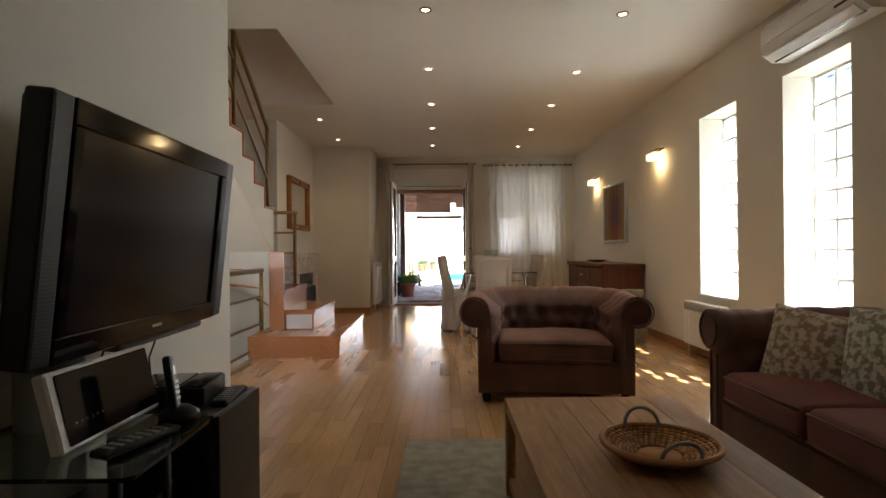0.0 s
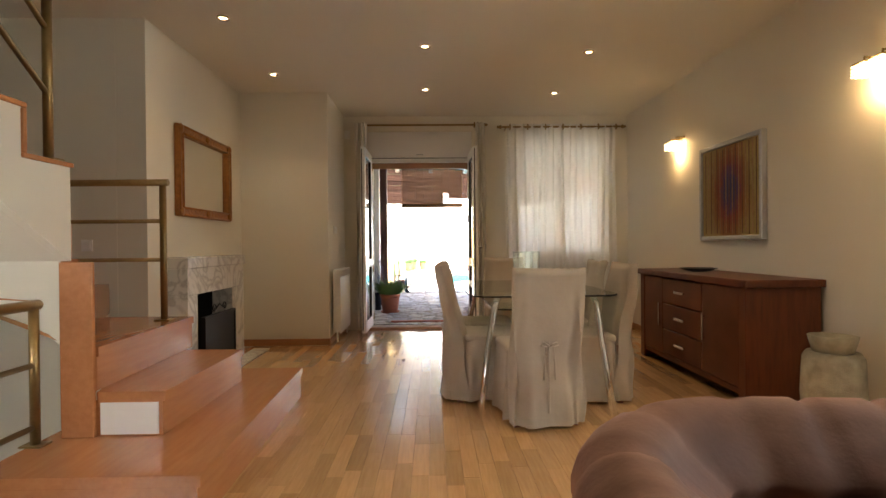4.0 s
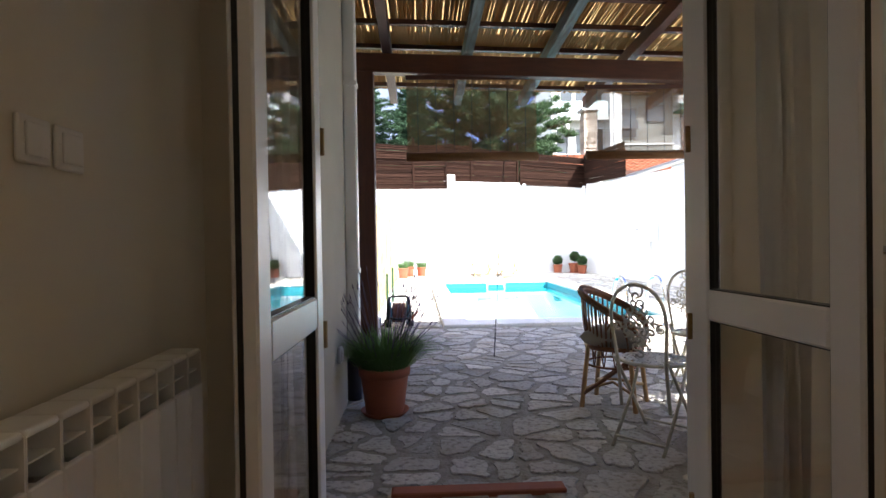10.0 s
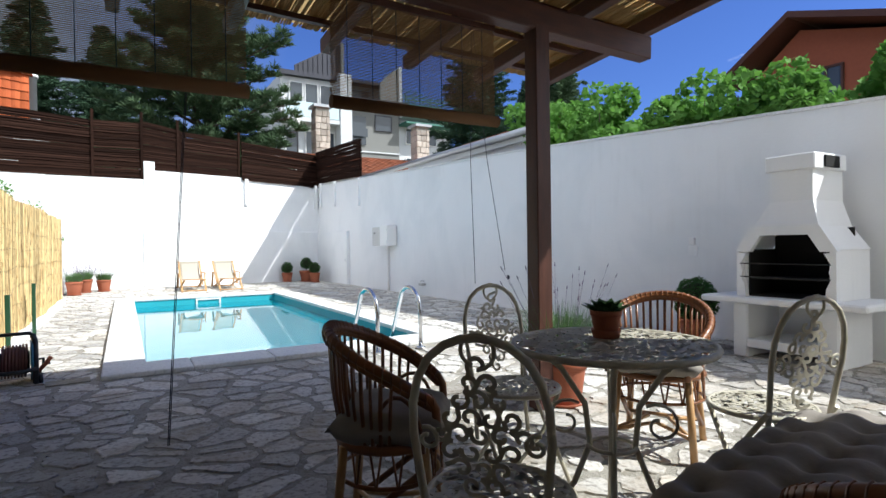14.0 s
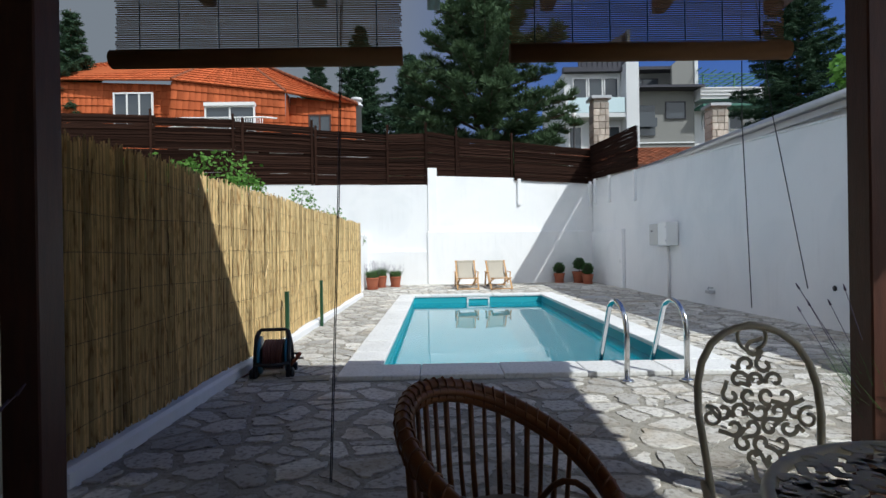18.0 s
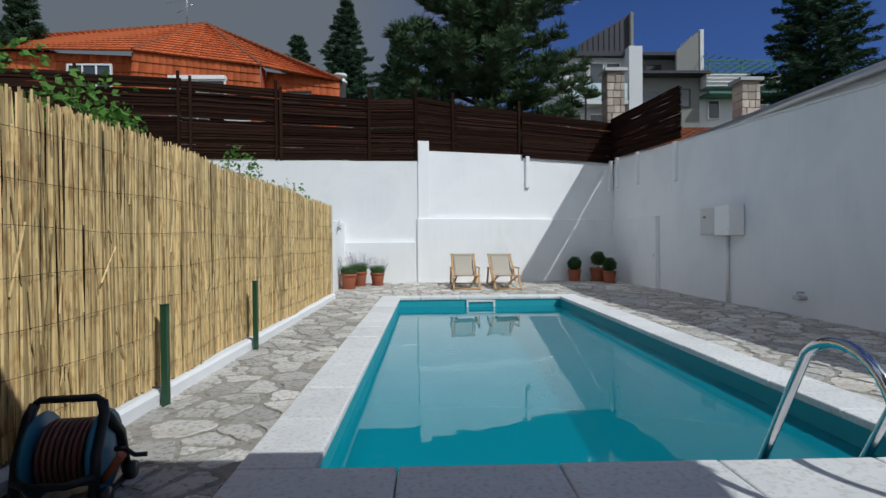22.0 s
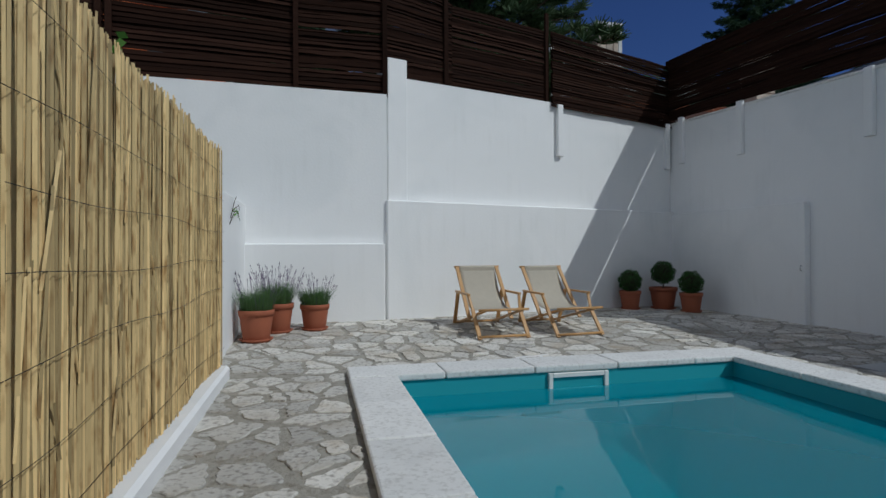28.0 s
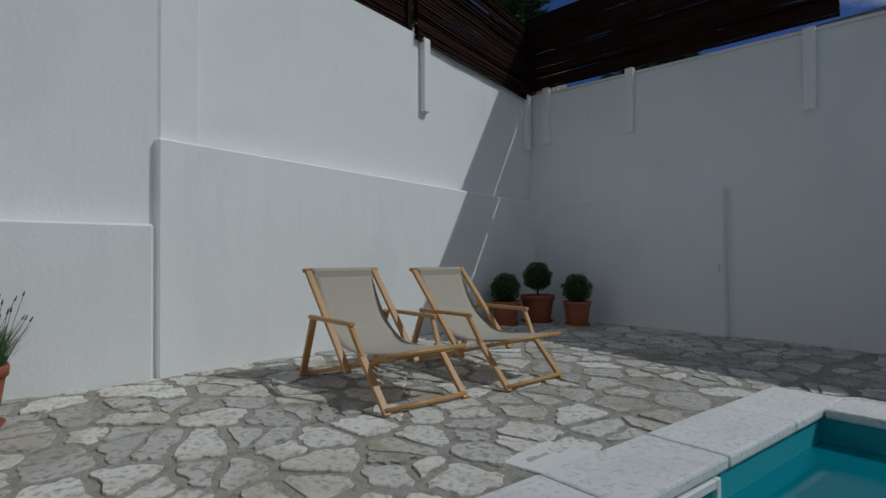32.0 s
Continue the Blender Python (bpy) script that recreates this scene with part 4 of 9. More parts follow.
curtain("curtain", 0.23, 0.37, 12.55, 0.02, 2.67, 4, 0.035, M_CURT, "narrow white curtain gathered beside the door leaf", 5)
curtain("curtain", 1.77, 1.89, 12.55, 0.02, 2.67, 4, 0.035, M_CURT, "narrow white curtain gathered beside the door leaf", 6)


def radiator(m, n, h, label):
    """Aluminium column radiator; n sections along local x."""
    r = thing("radiator", label, "radiator", m)
    w, dp = 0.08, 0.085
    me = None
    for i in range(n):
        if me is None:
            b = box(0.0016, w - 0.0016, 0.0, 0.014, 0.0, h - 0.088, bevel=0.003)
            box(0.0016, w - 0.0016, dp - 0.014, dp, 0.0, h - 0.088, bevel=0.003, bm=b)
            box(0.034, w - 0.034, 0.014, dp - 0.014, 0.01, h - 0.095, bm=b)
            # thin fins beside the outlets, a sloping baffle and the rounded top plate
            for x_ in (0.0008, w - 0.0033):
                box(x_, x_ + 0.0025, 0.003, dp - 0.003, h - 0.10, h - 0.008, bevel=0.001, bm=b)
            box(0.0035, w - 0.0035, 0.012, dp - 0.012, h - 0.056, h - 0.053, bm=b)
            box(0.0016, w - 0.0016, 0.004, dp - 0.004, h - 0.014, h, bevel=0.006, seg=3, bm=b)
            me = mesh_of("section", b, M_WHITE)
        o = part("section", me, M_WHITE, r)
        o.location = (i * w, 0, 0)
    part("valve", tube([(n * w, dp / 2, h - 0.05), (n * w + 0.05, dp / 2, h - 0.05)], 0.018, 12), M_WHITE, r)
    part("foot_pipe", tube([(n * w - 0.02, dp / 2, 0.02), (n * w - 0.02, dp / 2, -0.10)], 0.010, 8), M_WHITE, r)
    part("foot_pipe", tube([(0.02, dp / 2, 0.02), (0.02, dp / 2, -0.10)], 0.010, 8), M_WHITE, r)
    return r


radiator(pose(0.165, 11.70, 0.115, 0, 0, 90), 9, 0.72, "white column radiator on the chimney breast side")
radiator(pose(3.70 + 0.085, 7.08, 0.10, 0, 0, 90), 9, 0.42, "low white column radiator under the glass-block window")
radiator(pose(3.10, 12.62, 0.11, 0, 0, 0), 6, 0.72, "white column radiator under the curtained window")

# ---- inside: fireplace and mirror ----
FP = thing("fireplace", "white veined marble fireplace surround with dark hearth", "fireplace")
part("mantel", box(-0.909, -0.705, 9.83, 11.14, 0.93, 1.02, bevel=0.005), M_MARBLE, FP)
part("lintel", box(-0.909, -0.72, 9.85, 11.12, 0.715, 0.929, bevel=0.003), M_MARBLE, FP)
part("pillar", box(-0.909, -0.72, 9.85, 10.03, 0.0, 0.714, bevel=0.003), M_MARBLE, FP)
part("pillar", box(-0.909, -0.72, 10.81, 11.12, 0.0, 0.714, bevel=0.003), M_MARBLE, FP)
part("hearth_slab", box(-0.72, -0.55, 9.85, 11.42, 0.001, 0.014, bevel=0.002), M_MARBLE, FP)
b = box(-1.40, -0.91, 10.03, 10.05, 0.0, 0.72)
box(-1.40, -0.91, 10.79, 10.81, 0.0, 0.72, bm=b)
box(-1.42, -1.40, 10.03, 10.81, 0.0, 0.72, bm=b)
box(-1.40, -0.91, 10.05, 10.79, 0.0, 0.02, bm=b)
box(-1.40, -0.91, 10.03, 10.81, 0.70, 0.72, bm=b)
part("firebox", b, M_SOOT, FP, "sooty black firebox")
fs = thing("fire_screen", "black iron fire screen with curled handles before the hearth", "fire screen")
part("panel", box(-0.70, -0.685, 10.08, 10.76, 0.02, 0.50, bevel=0.003), M_IRON, fs)
for y0, y1, z0, z1 in ((10.07, 10.09, 0.016, 0.52), (10.75, 10.77, 0.016, 0.52), (10.091, 10.749, 0.50, 0.52)):
    part("frame_bar", box(-0.712, -0.676, y0, y1, z0, z1), M_IRON, fs)


def curl(cy, cz, r, turns, s=1):
    return [(-0.694, cy + s * r * (1 - i / 20) * math.cos(i / 20 * turns * 6.28), cz + r * (1 - i / 20) * math.sin(i / 20 * turns * 6.28)) for i in range(18)]


part("scroll", tube(curl(10.30, 0.565, 0.045, 1.4), 0.005, 6), M_IRON, fs)
part("scroll", tube(curl(10.54, 0.565, 0.045, 1.4, -1), 0.005, 6), M_IRON, fs)
part("scroll", tube([(-0.694, 10.34, 0.56), (-0.694, 10.42, 0.60), (-0.694, 10.50, 0.56)], 0.005, 6), M_IRON, fs)
mi = thing("mirror", "rectangular wall mirror in a carved bronze-gilt frame", "mirror")
MY0, MY1, MZ0, MZ1 = 10.045, 11.20, 1.36, 2.125
part("glass", box(-0.895, -0.888, MY0 + 0.07, MY1 - 0.07, MZ0 + 0.07, MZ1 - 0.07), M_MIRROR, mi)
for nm, y0, y1, z0, z1 in (("frame_side", MY0, MY0 + 0.085, MZ0, MZ1), ("frame_side", MY1 - 0.085, MY1, MZ0, MZ1), ("frame_rail", MY0 + 0.086, MY1 - 0.086, MZ0, MZ0 + 0.085), ("frame_rail", MY0 + 0.086, MY1 - 0.086, MZ1 - 0.085, MZ1)):
    o = part(nm, box(-0.909, -0.865, y0, y1, z0, z1, bevel=0.012, seg=2), M_GILT, mi)
    vert = z1 - z0 > 0.2
    cy, cz = (y0 + y1) / 2, (z0 + z1) / 2
    for q in ((-0.03, 0.03) if vert else (-0.03, 0.03)):
        pts = [(-0.862, cy + q, z0 + 0.01), (-0.862, cy + q, z1 - 0.01)] if vert else [(-0.862, y0, cz + q), (-0.862, y1, cz + q)]
        part("moulding", tube(pts, 0.009, 6), M_GILT, o)
for y in (MY0 + 0.04, MY1 - 0.04, (MY0 + MY1) / 2):
    for z in (MZ0 + 0.04, MZ1 - 0.04):
        part("carved_leaf", lathe([(0.0, 0.0), (0.045, 0.004), (0.03, 0.016), (0.0, 0.022)], 8), M_GILT, mi).matrix_local = pose(-0.866, y, z, 0, 90, 0)

# ---- inside: ceiling lamps, wall lamps, switches ----
LAMPS = [(1.184, 6.31), (2.656, 6.41), (1.175, 7.61), (2.635, 7.75), (1.170, 8.89), (2.633, 9.0), (1.155, 10.2), (2.60, 10.34), (1.14, 11.5), (2.585, 11.65), (-0.33, 9.61), (-0.345, 10.95), (1.19, 5.0), (2.66, 5.05), (1.19, 3.0), (2.66, 3.0)]
spot_data = bpy.data.lights.new("halogen", "SPOT")
spot_data.energy, spot_data.color, spot_data.spot_size, spot_data.spot_blend, spot_data.shadow_soft_size = 0.98, (1.0, 0.74, 0.46), radians(105), 0.7, 0.03
dl0 = thing("downlight", "recessed halogen ceiling lamp with a brass rim, lit", "ceiling lamp", pose(0, 0, HC), group="ceiling lamps")
part("rim", lathe([(0.046, -0.001), (0.046, -0.010), (0.034, -0.013), (0.030, -0.002)], 20), M_BRASS, dl0)
part("bulb", lathe([(0.0, -0.004), (0.026, -0.004), (0.026, -0.007), (0.0, -0.009)], 16), M_LAMPGLOW, dl0, "glowing halogen bulb")
dl0.location = (LAMPS[0][0], LAMPS[0][1], HC)
for x, y in LAMPS[1:]:
    copy_thing(dl0, pose(x, y, HC))
for x, y in LAMPS[:12]:
    o = new("halogen", spot_data)
    o.location = (x, y, HC - 0.02)


def wall_lamp(m):
    w = thing("wall_lamp", "brass wall lamp with two lit crystal bead shades", "wall lamp", m, group="crystal wall lamps")
    part("wall_plate", box(-0.012, 0.0, -0.10, 0.10, 0.075, 0.10, bevel=0.004), M_BRASS, w)
    for s in (-0.065, 0.065):
        part("arm", tube([(-0.01, s, 0.088), (-0.08, s, 0.088), (-0.08, s, 0.06)], 0.007, 8), M_BRASS, w)
        sh = part("shade", box(-0.125, -0.035, s - 0.045, s + 0.045, 0.048, 0.056, bevel=0.002), M_BRASS, w)
        part("bulb", lathe([(0.0, 0.0), (0.018, 0.01), (0.02, 0.03), (0.0, 0.05)], 10), M_LAMPGLOW, sh, "glowing bulb").location = (-0.08, s, -0.005)
        b = bmesh.new()
        for i in range(5):
            for j in range(5):
                if i in (0, 4) or j in (0, 4):
                    for k in range(4):
                        bmesh.ops.create_icosphere(b, subdivisions=1, radius=0.008, matrix=Matrix.Translation((-0.122 + i * 0.0205, s - 0.042 + j * 0.021, 0.038 - k * 0.019)))
        tagged(part("crystal_beads", b, M_CRYSTAL, sh, "glowing strings of crystal beads"), kind="stuff")
    return w


wl_data = bpy.data.lights.new("wall_bulb", "POINT")
wl_data.energy, wl_data.color, wl_data.shadow_soft_size = 0.36, (1.0, 0.68, 0.34), 0.03
for y, z in ((11.18, 2.10), (8.59, 2.08)):
    wall_lamp(pose(FX1, y, z))
    o = new("wall_bulb", wl_data)
    o.location = (FX1 - 0.08, y, z - 0.07)


def switch(m, n, label):
    s = thing("light_switch", label, "switch", m)
    part("plate", box(-0.042 * n, 0.042 * n, -0.010, 0.0, -0.042, 0.042, bevel=0.003), M_WHITE, s)
    for i in range(n):
        part("rocker", box(-0.042 * n + 0.012 + 0.084 * i, -0.042 * n + 0.072 + 0.084 * i, -0.016, -0.0105, -0.03, 0.03, bevel=0.002), M_WHITE, s)
    return s


switch(pose(0.051, 12.065, 1.29, 0, 0, 90), 1, "white light switch above the radiator")
switch(pose(0.051, 11.965, 1.29, 0, 0, 90), 1, "white light switch above the radiator")
switch(pose(-1.35, 9.619, 1.12), 1, "small white wall socket beside the stairs")
al = thing("motion_sensor", "small white corner alarm sensor near the ceiling", "sensor", pose(0.10, FYB, 2.50))
part("housing", box(-0.035, 0.035, -0.045, 0.0, 0.0, 0.11, bevel=0.012, seg=2), M_WHITE, al)
part("lens", box(-0.024, 0.024, -0.049, -0.0455, 0.015, 0.06, bevel=0.003), M_PVC, al)

# ---- inside: living-room furniture ----
def chesterfield(name, m, w, dp, seats, label, category):
    """Rolled arms run round into the buttoned back in one sweep. Origin on the floor's middle; it faces local -y."""
    c = thing(name, label, category, m)
    h, r, rc, sp = 0.72, 0.105, 0.20, 0.15
    x1, y1 = w / 2 - 0.23, dp / 2 - 0.24            # inner face of arms and back
    path = [(-x1, -dp / 2 + 0.01), (-x1, -dp / 2 + 0.10)]
    path += [(-x1, -dp / 2 + 0.10 + (y1 - rc + dp / 2 - 0.10) * k / 16) for k in range(1, 16)]
    path += [(-x1 + rc + rc * math.cos(a), y1 - rc + rc * math.sin(a)) for a in np.linspace(math.pi, math.pi / 2, 14)]
    nb_ = int(2 * (x1 - rc) / 0.025)
    path += [(-x1 + rc + 2 * (x1 - rc) * k / nb_, y1) for k in range(1, nb_)]
    path += [(-x, y) for x, y in path[:31][::-1]]
    P = [Vector(p) for p in path]
    arcs = [0.0]
    for a, b_ in zip(P, P[1:]):
        arcs.append(arcs[-1] + (b_ - a).length)
    half_ = arcs[-1] / 2
    inner = 15
    zr = h - 1.15 * r
    bm = bmesh.new()
    rings = []
    for i, p in enumerate(P):
        d = (P[min(i + 1, len(P) - 1)] - P[max(i - 1, 0)]).normalized()
        o = Vector((-d.y, d.x))                          # outwards
        s = arcs[i] - half_
        # the back stands a little higher than the arms
        up = 0.035 * max(0.0, min(1.0, (p.y + 0.05) / 0.4))
        fade = min(1.0, (half_ - abs(s)) / 0.14)
        pr = []
        for k in range(inner):
            z = 0.28 + (zr - 0.28) * k / (inner - 1)
            best = 9.0
            for row, zz in enumerate((0.42, 0.535)):
                off = sp / 2 if row % 2 else 0.0
                q = round((s - off) / sp) * sp + off
                best = min(best, math.hypot(s - q, (z - zz) * 1.2))
            pr.append((-0.070 * min(1.0, best / 0.085) ** 0.55 * fade - 0.004, z + up * k / inner))
        # pleats over the roll, one from each upper button
        q = abs(((s - sp / 2) / sp) % 1.0 - 0.5) * 2
        pl = 1 - 0.15 * max(0.0, (q - 0.72) / 0.28) ** 1.2 * fade
        for a in np.linspace(math.radians(152), math.radians(-100), 15):
            pr.append((0.105 + r * pl * math.cos(a), h - r + up + r * pl * math.sin(a)))
        pr += [(0.085, h - 2.02 * r + up), (0.085, 0.30), (0.082, 0.07), (0.0, 0.07)]
        rings.append([bm.verts.new((p.x + o.x * e, p.y + o.y * e, z)) for e, z in pr])
    k = len(rings[0])
    for a, b_ in zip(rings, rings[1:]):
        for j in range(k):
            f = bm.faces.new((a[j], a[(j + 1) % k], b_[(j + 1) % k], b_[j]))
            f.smooth = True
    bm.faces.new(rings[0])
    bm.faces.new(rings[-1][::-1])
    bmesh.ops.recalc_face_normals(bm, faces=bm.faces[:])
    bmesh.ops.triangulate(bm, faces=[f for f in bm.faces if len(f.verts) > 4])
    shell = part("buttoned_shell", bm, M_LEATHER, c, "rolled arms and back with pleats and deep buttons")
    bt = mesh_of("button", lathe([(0.0, 0.014), (0.012, 0.010), (0.016, 0.0)], 10), M_LEATHER)
    for row, zz in enumerate((0.42, 0.535)):
        off = sp / 2 if row % 2 else 0.0
        for q in range(-14, 15):
            s = q * sp + off
            if abs(s) > half_ - 0.2:
                continue
            i = min(range(len(arcs)), key=lambda t: abs(arcs[t] - half_ - s))
            d = (P[min(i + 1, len(P) - 1)] - P[max(i - 1, 0)]).normalized()
            o = part("button", bt, M_LEATHER, shell)
            o.matrix_local = Matrix.Translation((P[i].x + d.y * 0.006, P[i].y - d.x * 0.006, zz + 0.02)) @ Vector((d.y, -d.x, 0)).to_track_quat("Z", "Y").to_matrix().to_4x4()
    for s in (-1, 1):
        xa = s * (x1 + 0.105)
        part("piping", tube([(xa + 0.088 * math.cos(t), -dp / 2 + 0.006, h - r + 0.088 * math.sin(t)) for t in np.linspace(0, 6.283, 20)[:-1]], 0.006, 6, closed=True), M_LEATHER, c)
        part("piping", tube([(xa - s * 0.09, -dp / 2 + 0.006, h - 2.1 * r), (xa - s * 0.092, -dp / 2 + 0.006, 0.085), (xa - s * 0.03, -dp / 2 + 0.006, 0.085), (xa - s * 0.028, -dp / 2 + 0.006, h - 2.0 * r)], 0.006, 6), M_LEATHER, c)
    part("base", box(-x1 - 0.04, x1 + 0.04, -dp / 2 + 0.022, y1 + 0.04, 0.07, 0.272, bevel=0.012), M_LEATHER, c)
    sw = 2 * (x1 - 0.05) / seats
    for i in range(seats):
        xa = -(x1 - 0.05) + i * sw
        q = box(xa + 0.004, xa + sw - 0.004, -dp / 2 - 0.005, y1 - 0.05, 0.276, 0.425, bevel=0.04, seg=4)
        bmesh.ops.subdivide_edges(q, edges=q.edges[:], cuts=3, use_grid_fill=True)
        for vv in q.verts:
            if vv.co.z > 0.38:
                uu = (vv.co.x - xa) / sw - 0.5
                ww = (vv.co.y + dp / 2) / (y1 - 0.05 + dp / 2) - 0.5
                vv.co.z += max(0.0, 0.035 * (1 - 4 * uu * uu) * (1 - 4 * ww * ww)) + 0.004 * math.sin(17 * uu + 9 * ww)
        cu = part("seat_cushion", q, M_CUSHION if seats > 1 else M_LEATHER, c, smooth=True)
        for zt in (0.405, 0.30):
            part("piping", tube([(xa + 0.025, -dp / 2 - 0.002, zt), (xa + sw - 0.025, -dp / 2 - 0.002, zt)], 0.006, 6), M_LEATHER, cu)
    for x in (-x1 - 0.03, x1 + 0.03):
        for y in (-dp / 2 + 0.07, dp / 2 - 0.22):
            part("foot", lathe([(0.022, 0.0), (0.032, 0.03), (0.026, 0.06), (0.03, 0.075)], 12), M_IRON, c, "dark turned wooden foot").location = (x, y, 0)
    return c


chesterfield("armchair", pose(2.09, 6.42, 0.0, 0, 0, -6), 1.33, 0.90, 1, "brown suede chesterfield armchair with buttoned back", "armchair")
SOFAX = 2.68
chesterfield("sofa", pose(SOFAX + 0.45, 4.12, 0.0, 0, 0, -90), 2.40, 0.90, 3, "brown chesterfield sofa with maroon seat cushions", "sofa")


def throw_pillow(m, s, col, col2, label):
    mt = mat("pillow_" + label.split()[0], col, 0.9, var=1.0, scale=34 if col[0] > 0.6 else 28, edge=(0.44, 0.56), color2=col2, bump=0.4, bscale=60)

    def half(sg):
        def fn(u, v):
            a, b_ = 2 * u - 1, 2 * v - 1
            edge = (1 - abs(a) ** 3) * (1 - abs(b_) ** 3)
            pinch = 1 - 0.06 * (1 - abs(a * b_)) * (abs(a) ** 4 + abs(b_) ** 4)
            return Vector((a * s / 2 * pinch, sg * 0.085 * edge ** 0.6, b_ * s / 2 * pinch))
        return sheet(fn, 14, 14)
    b = half(1)
    pour(half(-1), b)
    bmesh.ops.remove_doubles(b, verts=b.verts[:], dist=0.0005)
    bmesh.ops.recalc_face_normals(b, faces=b.faces[:])
    return solid("throw_pillow", b, mt, label, "pillow", m=m, smooth=True)


throw_pillow(pose(SOFAX + 0.30, 4.83, 0.545, -16, 6, -62), 0.42, (0.72, 0.64, 0.51), (0.38, 0.26, 0.17), "brown and cream patterned throw pillow on the sofa")
throw_pillow(pose(SOFAX + 0.42, 4.52, 0.575, -14, -4, -80), 0.44, (0.68, 0.65, 0.56), (0.30, 0.26, 0.18), "sage and cream damask throw pillow on the sofa")
# coffee table
CX0, CX1, CY0, CY1, CZ = 1.555, 2.255, 3.20, 4.65, 0.41
ct = thing("coffee_table", "chunky rustic wooden coffee table with open ends", "coffee table")
nb = 6
for i in range(nb):
    x0 = CX0 + (CX1 - CX0) * i / nb
    part("board", box(x0 + 0.0002, x0 + (CX1 - CX0) / nb - 0.0002, CY0, CY1, CZ - 0.045, CZ, bevel=0.0008), M_RUSTIC, ct)
part("side_panel", box(CX0, CX0 + 0.05, CY1 - 0.05, CY1, 0.0, CZ - 0.046, bevel=0.003), M_RUSTIC, ct)
part("side_panel", box(CX1 - 0.05, CX1, CY1 - 0.05, CY1, 0.0, CZ - 0.046, bevel=0.003), M_RUSTIC, ct)
part("side_panel", box(CX0, CX0 + 0.05, CY0, CY0 + 0.05, 0.0, CZ - 0.046, bevel=0.003), M_RUSTIC, ct)
part("side_panel", box(CX1 - 0.05, CX1, CY0, CY0 + 0.05, 0.0, CZ - 0.046, bevel=0.003), M_RUSTIC, ct)
part("shelf", box(CX0 + 0.01, CX1 - 0.01, CY0 + 0.01, CY1 - 0.01, 0.06, 0.09), M_RUSTIC, ct)
part("drawer_front", box(CX0 + 0.004, CX0 + 0.03, 3.42, 4.33, 0.10, CZ - 0.05, bevel=0.003), M_RUSTIC, ct)
part("inner_panel", box(CX0 + 0.20, CX1 - 0.06, 3.42, 4.33, 0.091, CZ - 0.046), M_RUSTIC, ct)
# basket
bk = thing("basket", "round shallow woven seagrass basket with two ring handles", "basket", pose(1.945, 3.96, CZ))
b = bmesh.new()
for i in range(9):
    r, z = 0.07 + 0.0115 * i, 0.012 + 0.034 * (i / 8) ** 2
    k = 26 + 3 * i
    for j in range(k):
        a0, a1 = 2 * math.pi * (j + (i % 2) * 0.5) / k, 2 * math.pi * (j + (i % 2) * 0.5 + 0.92) / k
        tube([((r - 0.002) * math.cos(a0), (r - 0.002) * math.sin(a0), z), ((r + 0.003) * math.cos((a0 + a1) / 2), (r + 0.003) * math.sin((a0 + a1) / 2), z + 0.003), ((r - 0.002) * math.cos(a1), (r - 0.002) * math.sin(a1), z)], 0.0072, 5, bm=b)
tagged(part("weave", b, M_RATTAN, bk), kind="stuff")
part("bottom", lathe([(0.0, 0.0), (0.07, 0.0), (0.085, 0.012), (0.0, 0.016)], 24), M_RATTAN, bk)
part("rim", tube([(0.168 * math.cos(a), 0.168 * math.sin(a), 0.050) for a in np.linspace(0, 2 * math.pi, 40)[:-1]], 0.009, 8, closed=True), M_RATTAN, bk)
for s in (1, -1):
    part("ring_handle", tube([(0.055 * math.cos(a), s * (0.150 + 0.02 * math.sin(a)), 0.056 + 0.05 * math.sin(a)) for a in np.linspace(-0.5, math.pi + 0.5, 16)], 0.006, 8), M_SILVER, bk, "bare metal ring handle")
solid("rug", box(1.09, 2.75, 2.4, 5.30, 0.001, 0.014, bevel=0.004), M_RUG, "grey-green woven rug under the coffee table", "rug")

# television on its bracket
TVM = pose(0.318, 4.225, 1.098, 0, 6, 1.6)
tv = thing("television", "large black flat television on the wall with side speakers", "television", TVM)
part("housing", box(-0.085, -0.012, -0.60, 0.60, -0.34, 0.34, bevel=0.02, seg=2), M_BLACK, tv)
b = box(-0.0115, 0.006, -0.52, 0.52, 0.275, 0.345, bevel=0.004)
box(-0.0115, 0.006, -0.52, 0.52, -0.345, -0.275, bevel=0.004, bm=b)
box(-0.0115, 0.006, -0.52, -0.475, -0.275, 0.275, bevel=0.004, bm=b)
box(-0.0115, 0.006, 0.475, 0.52, -0.275, 0.275, bevel=0.004, bm=b)
part("bezel", b, M_GLOSSB, tv)
part("screen", box(-0.011, -0.004, -0.475, 0.475, -0.275, 0.275), M_SCREEN, tv, "switched-off dark screen")
for s in (-1, 1):
    part("side_speaker", box(-0.07, 0.004, s * 0.565 - 0.042, s * 0.565 + 0.042, -0.345, 0.345, bevel=0.010, seg=2), M_BLACK, tv)
    b = bmesh.new()
    for i in range(60):
        box(0.0042, 0.0058, s * 0.565 - 0.032, s * 0.565 + 0.032, -0.31 + i * 0.0103, -0.305 + i * 0.0103, bm=b)
    part("speaker_grille", b, M_BLACK, tv)
part("badge", box(0.0062, 0.0075, -0.02, 0.045, -0.315, -0.306), M_SILVER, tv)
part("sound_bar", box(-0.06, 0.0, -0.20, 0.42, -0.372, -0.346, bevel=0.008), M_BLACK, tv)
part("wall_bracket", box(-0.20, -0.086, -0.15, 0.15, -0.15, 0.15), M_IRON, tv)
cab = thing("cable", "thin black cables hanging from the television", "cable")
